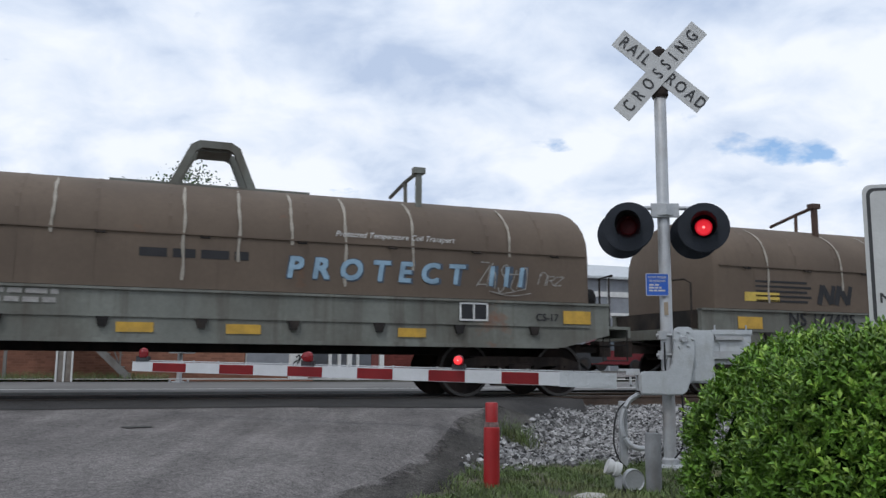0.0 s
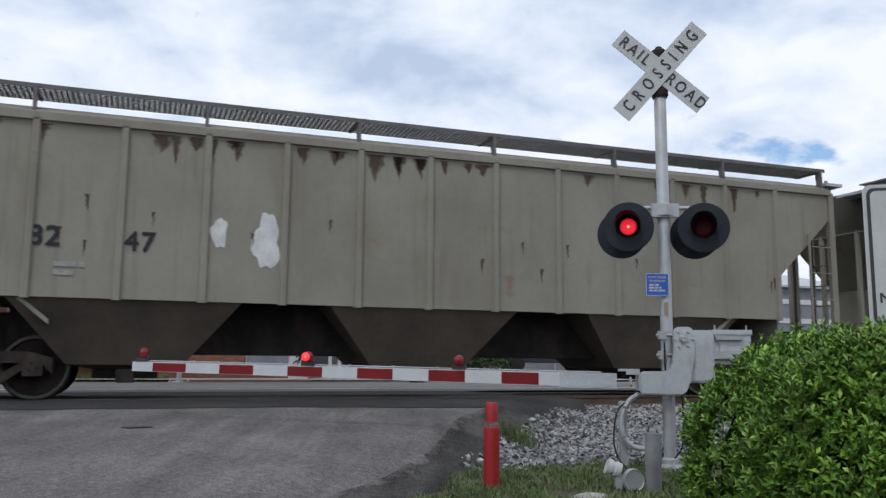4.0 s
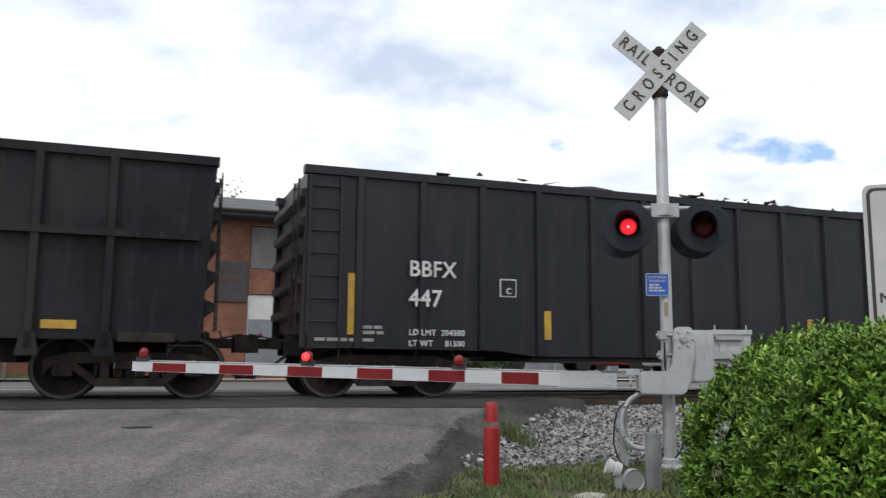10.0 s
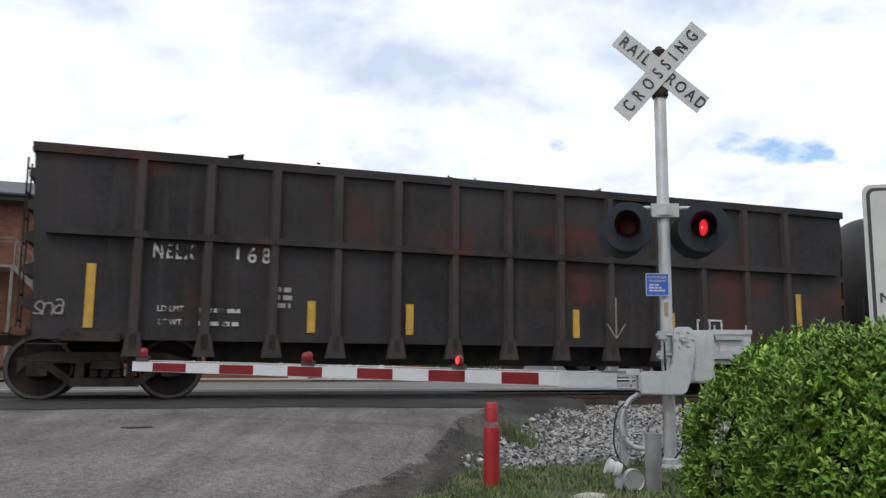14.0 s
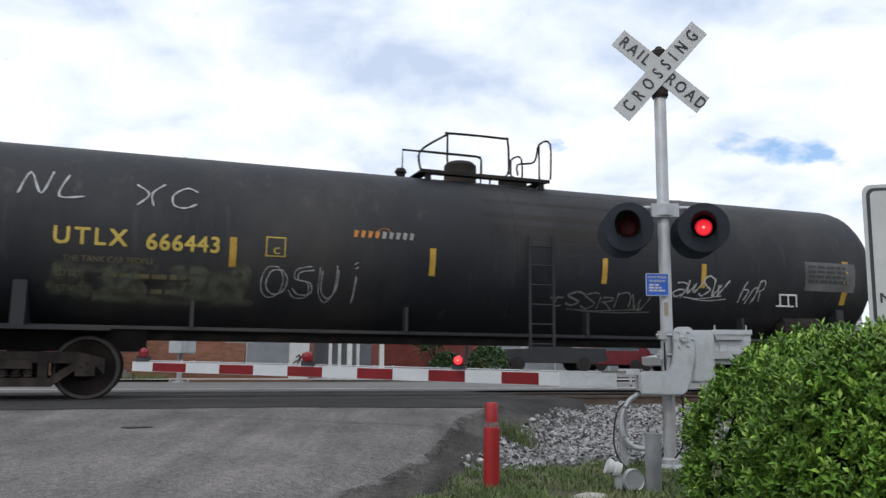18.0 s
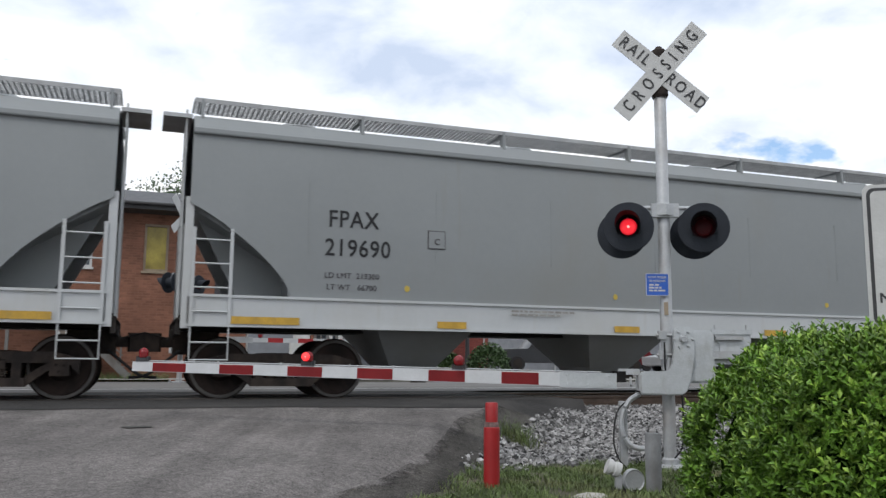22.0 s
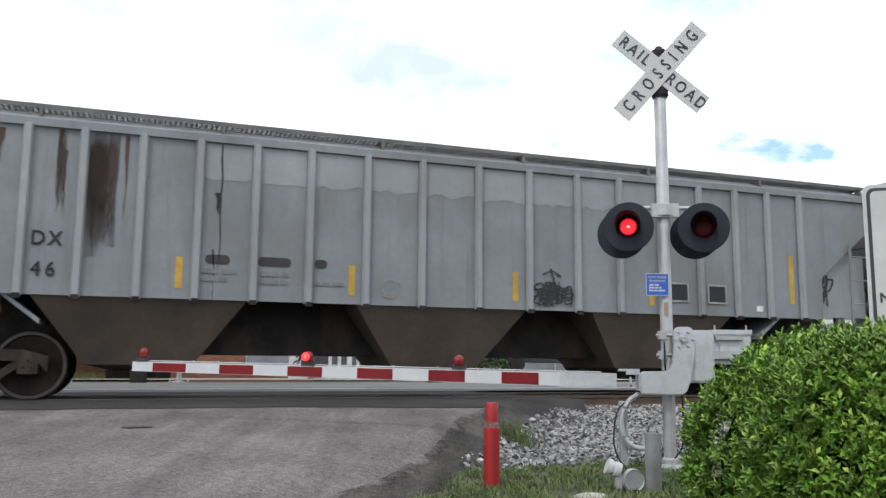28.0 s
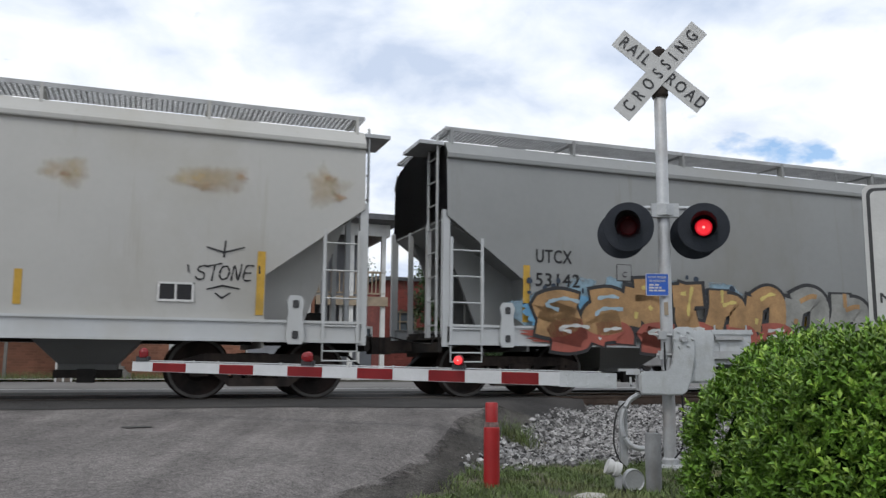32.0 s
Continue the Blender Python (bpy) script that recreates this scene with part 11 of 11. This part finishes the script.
# trees
def tree(name, label, base, height, crown_r, crown_z, leaves, seed, leaf=0.12, sparse=0.0, stretch=0.68):
    T = thing(name, label, "tree", "", Matrix.Translation(base))
    rnd = random.Random(seed)
    bm = bmesh.new()
    tips = []

    def limb(p, d, r, l, depth):
        pts = [p]
        q = p.copy()
        dd = d.copy()
        for _ in range(4):
            dd = (dd + Vector((rnd.uniform(-0.2, 0.2), rnd.uniform(-0.2, 0.2), rnd.uniform(-0.05, 0.2)))).normalized()
            q = q + dd * l / 4
            pts.append(q.copy())
        for a, b, k in zip(pts, pts[1:], range(4)):
            tube(bm, [a, b], max(0.008, r * (1 - 0.16 * k)), 6)
        tips.append(q)
        if depth:
            for _ in range(4):
                t = pts[rnd.randint(1, 4)]
                limb(t, (dd + Vector((rnd.uniform(-1, 1), rnd.uniform(-1, 1), rnd.uniform(-0.1, 0.7)))).normalized(), r * 0.5, l * 0.6, depth - 1)
    limb(Vector((0, 0, 0)), Vector((0, 0, 1)), 0.05 * height ** 0.8 * 0.5, crown_z * stretch, 3)
    part("trunk", bm, M["bark"], T)
    co, fs = [], []
    cl = [Vector((rnd.gauss(0, 0.42), rnd.gauss(0, 0.42), rnd.uniform(-0.9, 1.0))) for _ in range(46)]
    for _ in range(leaves):
        c = rnd.choice(cl)
        k = 1 - 0.35 * max(0, c.z)
        p = Vector((c.x * crown_r * k, c.y * crown_r * k, crown_z + c.z * (height - crown_z))) + Vector((rnd.gauss(0, 1), rnd.gauss(0, 1), rnd.gauss(0, 0.8))) * crown_r * (0.16 + 0.05 * sparse)
        d = Vector((rnd.uniform(-1, 1), rnd.uniform(-1, 1), rnd.uniform(-0.6, 0.8))).normalized()
        s = d.cross(Vector((rnd.uniform(-1, 1), rnd.uniform(-1, 1), rnd.uniform(-1, 1)))).normalized()
        l_ = leaf * rnd.uniform(0.6, 1.2)
        b = len(co)
        co += [tuple(p), tuple(p + d * l_ * 0.5 + s * l_ * 0.3), tuple(p + d * l_), tuple(p + d * l_ * 0.5 - s * l_ * 0.3)]
        fs += [(b, b + 1, b + 2, b + 3)]
    me = bpy.data.meshes.new("crown")
    me.from_pydata(co, [], fs)
    me.materials.append(M["tree_leaf"])
    part("crown", me, None, T, "uneven crown of small leaves", "stuff")
    return T


tree("tree", "young dense green street tree", on_track(6.3, -18.0, 0.1), 5.1, 1.25, 2.9, 5200, 3, 0.16)
tree("tree", "tall thinly leaved tree behind the brick building", (-11.45, 35.0, 0.1), 8.55, 2.15, 7.4, 2600, 5, 0.15, 0.4, 0.5)
tree("tree", "green tree beyond the red building", on_track(7.6, -36.0, 0.1), 6.6, 2.4, 4.2, 3600, 8, 0.2)


def shrub(base, r, h, seed):
    B = thing("shrub", "low clipped dark green shrub", "shrub", "", Matrix.Translation(base))
    rnd = random.Random(seed)
    co, fs = [], []
    for _ in range(2600):
        a, b_ = rnd.uniform(0, math.tau), math.asin(rnd.random())
        k = rnd.uniform(0.75, 1.05)
        p = Vector((math.cos(a) * math.cos(b_) * r * k, math.sin(a) * math.cos(b_) * r * k, math.sin(b_) ** 0.7 * h * k))
        d = Vector((rnd.uniform(-1, 1), rnd.uniform(-1, 1), rnd.uniform(-0.3, 1))).normalized()
        s = d.cross(Vector((rnd.uniform(-1, 1), rnd.uniform(-1, 1), rnd.uniform(-1, 1)))).normalized()
        b = len(co)
        co += [tuple(p), tuple(p + d * 0.06 + s * 0.035), tuple(p + d * 0.12), tuple(p + d * 0.06 - s * 0.035)]
        fs += [(b, b + 1, b + 2, b + 3)]
    me = bpy.data.meshes.new("foliage")
    me.from_pydata(co, [], fs)
    me.materials.append(M["tree_leaf"])
    part("foliage", me, None, B, kind="stuff")


shrub(on_track(6.45, -13.0, 0.0), 0.75, 1.2, 1)
shrub(on_track(4.9, -13.2, 0.0), 0.6, 0.9, 2)
blades("verge_grass", 2600, lambda r: tuple(on_track(r.uniform(-8.8, -4.3), -r.uniform(9.7, 11.6))[:2]), 0.10, 0.34, 12, "rough grass beside the brick building", M["grass"])


# parked vehicles: a pickup and saloons, seen from behind and aside
def vehicle(name, label, m, outline, glass_, width, mat, wheels, wheel_r, lights):
    V = thing(name, label, "car", "parked vehicles", m)
    bm = bmesh.new()
    hw = width / 2
    rings = []
    for y, k in ((-hw, 0.94), (-hw * 0.9, 1.0), (hw * 0.9, 1.0), (hw, 0.94)):
        zc_ = 0.75
        rings.append([(x, y, zc_ + (z - zc_) * k) for x, z in outline])
    loft(bm, rings)
    smooth(part("body", bm, mat, V), 30)
    for x0, x1, z0, z1 in glass_:
        for y in (-hw - 0.004, hw - 0.012):
            part("side_window", box(x0, x1, y, y + 0.016, z0, z1), M["glass"], V)
    for x in wheels:
        for y in (-hw + 0.09, hw - 0.09):
            bm = bmesh.new()
            lathe(bm, [(0.05, -0.11), (wheel_r - 0.04, -0.12), (wheel_r, -0.08), (wheel_r, 0.08), (wheel_r - 0.04, 0.12), (0.05, 0.11)], 22, "y")
            w = part("wheel", bm, M["tyre"], V)
            w.location = (x, y, wheel_r)
            bm = bmesh.new()
            lathe(bm, [(0.02, -0.13), (wheel_r * 0.58, -0.128), (wheel_r * 0.6, -0.10)], 16, "y")
            part("rim", bm, M["steel_dark"], w)
    for x, y, z in lights:
        part("tail_light", box(x - 0.05, x + 0.05, y - 0.08, y + 0.08, z - 0.10, z + 0.12, 0.01), M["red_cap"], V, "red tail light")
    return V


pick = [(-2.8, 0.45), (-2.85, 0.95), (-2.6, 1.10), (-1.35, 1.15), (-0.75, 1.85), (0.75, 1.88), (0.95, 1.20), (2.75, 1.20), (2.80, 0.55), (2.3, 0.42), (-2.3, 0.42)]
sal = [(-2.3, 0.35), (-2.35, 0.75), (-1.3, 0.92), (-0.6, 1.42), (0.9, 1.45), (1.7, 1.0), (2.3, 0.95), (2.35, 0.45), (1.9, 0.30), (-1.9, 0.30)]
suvo = [(-2.3, 0.40), (-2.35, 0.90), (-1.3, 1.05), (-0.7, 1.68), (1.7, 1.70), (2.25, 1.05), (2.3, 0.45), (1.9, 0.35), (-1.9, 0.35)]
tp = lambda s, n, a: Matrix.Translation(on_track(s, n, 0.17)) @ Matrix.Rotation(TRACK_A + radians(a), 4, "Z")
vehicle("pickup_truck", "dark grey pickup truck parked in the lot", tp(14.4, -24.0, -8), pick, [(-0.95, 0.70, 1.28, 1.72)], 1.95, M["car_dark"], (-1.9, 1.55), 0.39, [(2.80, -0.85, 0.95), (2.80, 0.85, 0.95)])
vehicle("parked_car", "maroon saloon parked in the lot", tp(18.6, -25.5, -12), suvo, [(-0.6, 1.6, 1.1, 1.58)], 1.8, M["car_maroon"], (-1.4, 1.4), 0.33, [(2.28, -0.75, 0.85), (2.28, 0.75, 0.85)])
vehicle("parked_car", "dark saloon parked in the lot", tp(22.0, -29.5, -12), sal, [(-0.6, 0.9, 0.98, 1.35)], 1.75, M["car_dark"], (-1.4, 1.4), 0.32, [(2.33, -0.7, 0.75), (2.33, 0.7, 0.75)])
vehicle("parked_car", "silver saloon parked in the lot", tp(21.5, -22.0, 4), sal, [(-0.6, 0.9, 0.98, 1.35)], 1.75, M["car_silver"], (-1.4, 1.4), 0.32, [(2.33, -0.7, 0.75), (2.33, 0.7, 0.75)])


# ---- what moves ----
def run(t):
    """How far the train has gone after t seconds; it slows a little."""
    return 18.75 * t - 0.0185 * t * t


def car_pose(place, t):
    return Matrix.Translation(on_track(place - run(t), 0.0)) @ Matrix.Rotation(TRACK_A, 4, "Z")


def motions():
    for car, place in CARS:
        walk(car, [(t, car_pose(place, t)) for t in range(0, 33, 4)])
    for w, rest, r, place in AXLES:
        # wheels roll while their car is between the ends of the visible stretch
        seen = [k for k in range(0, 961) if -19.0 < place - run(k / 30) < 26.0]
        rows = [] if seen[0] == 0 else [(0.0, rest)]
        a0 = run(seen[0] / 30)
        for k in seen:
            rows.append((k / 30, rest @ Matrix.Rotation(-(run(k / 30) - a0) / r, 4, "Y")))
        if seen[-1] < 960:
            rows.append((32.0, rows[-1][1]))
        walk(w, rows)
    for w, rest, first in FLASH:
        # each lamp turns its lit face out for its part of the beat, then its dark face
        changes = []
        k = -1
        while BEAT_0 + k * BEAT < 32.0:
            t0 = BEAT_0 + k * BEAT
            changes += [(t0, first), (t0 + (0.625 if first else 0.685), not first)]
            k += 1
        changes = [c for c in changes if 0.1 < c[0] < 31.85]
        angle = 180.0 if changes[0][1] else 0.0
        rows = [(0.0, rest @ Matrix.Rotation(radians(angle), 4, "Z"))]
        for t0, _lit in changes:
            for j in range(4):
                rows.append((t0 + (j - 1.5) / 30, rest @ Matrix.Rotation(radians(angle + 60.0 * j), 4, "Z")))
            angle += 180.0
        rows.append((32.0, rows[-1][1]))
        walk(w, rows)


motions()
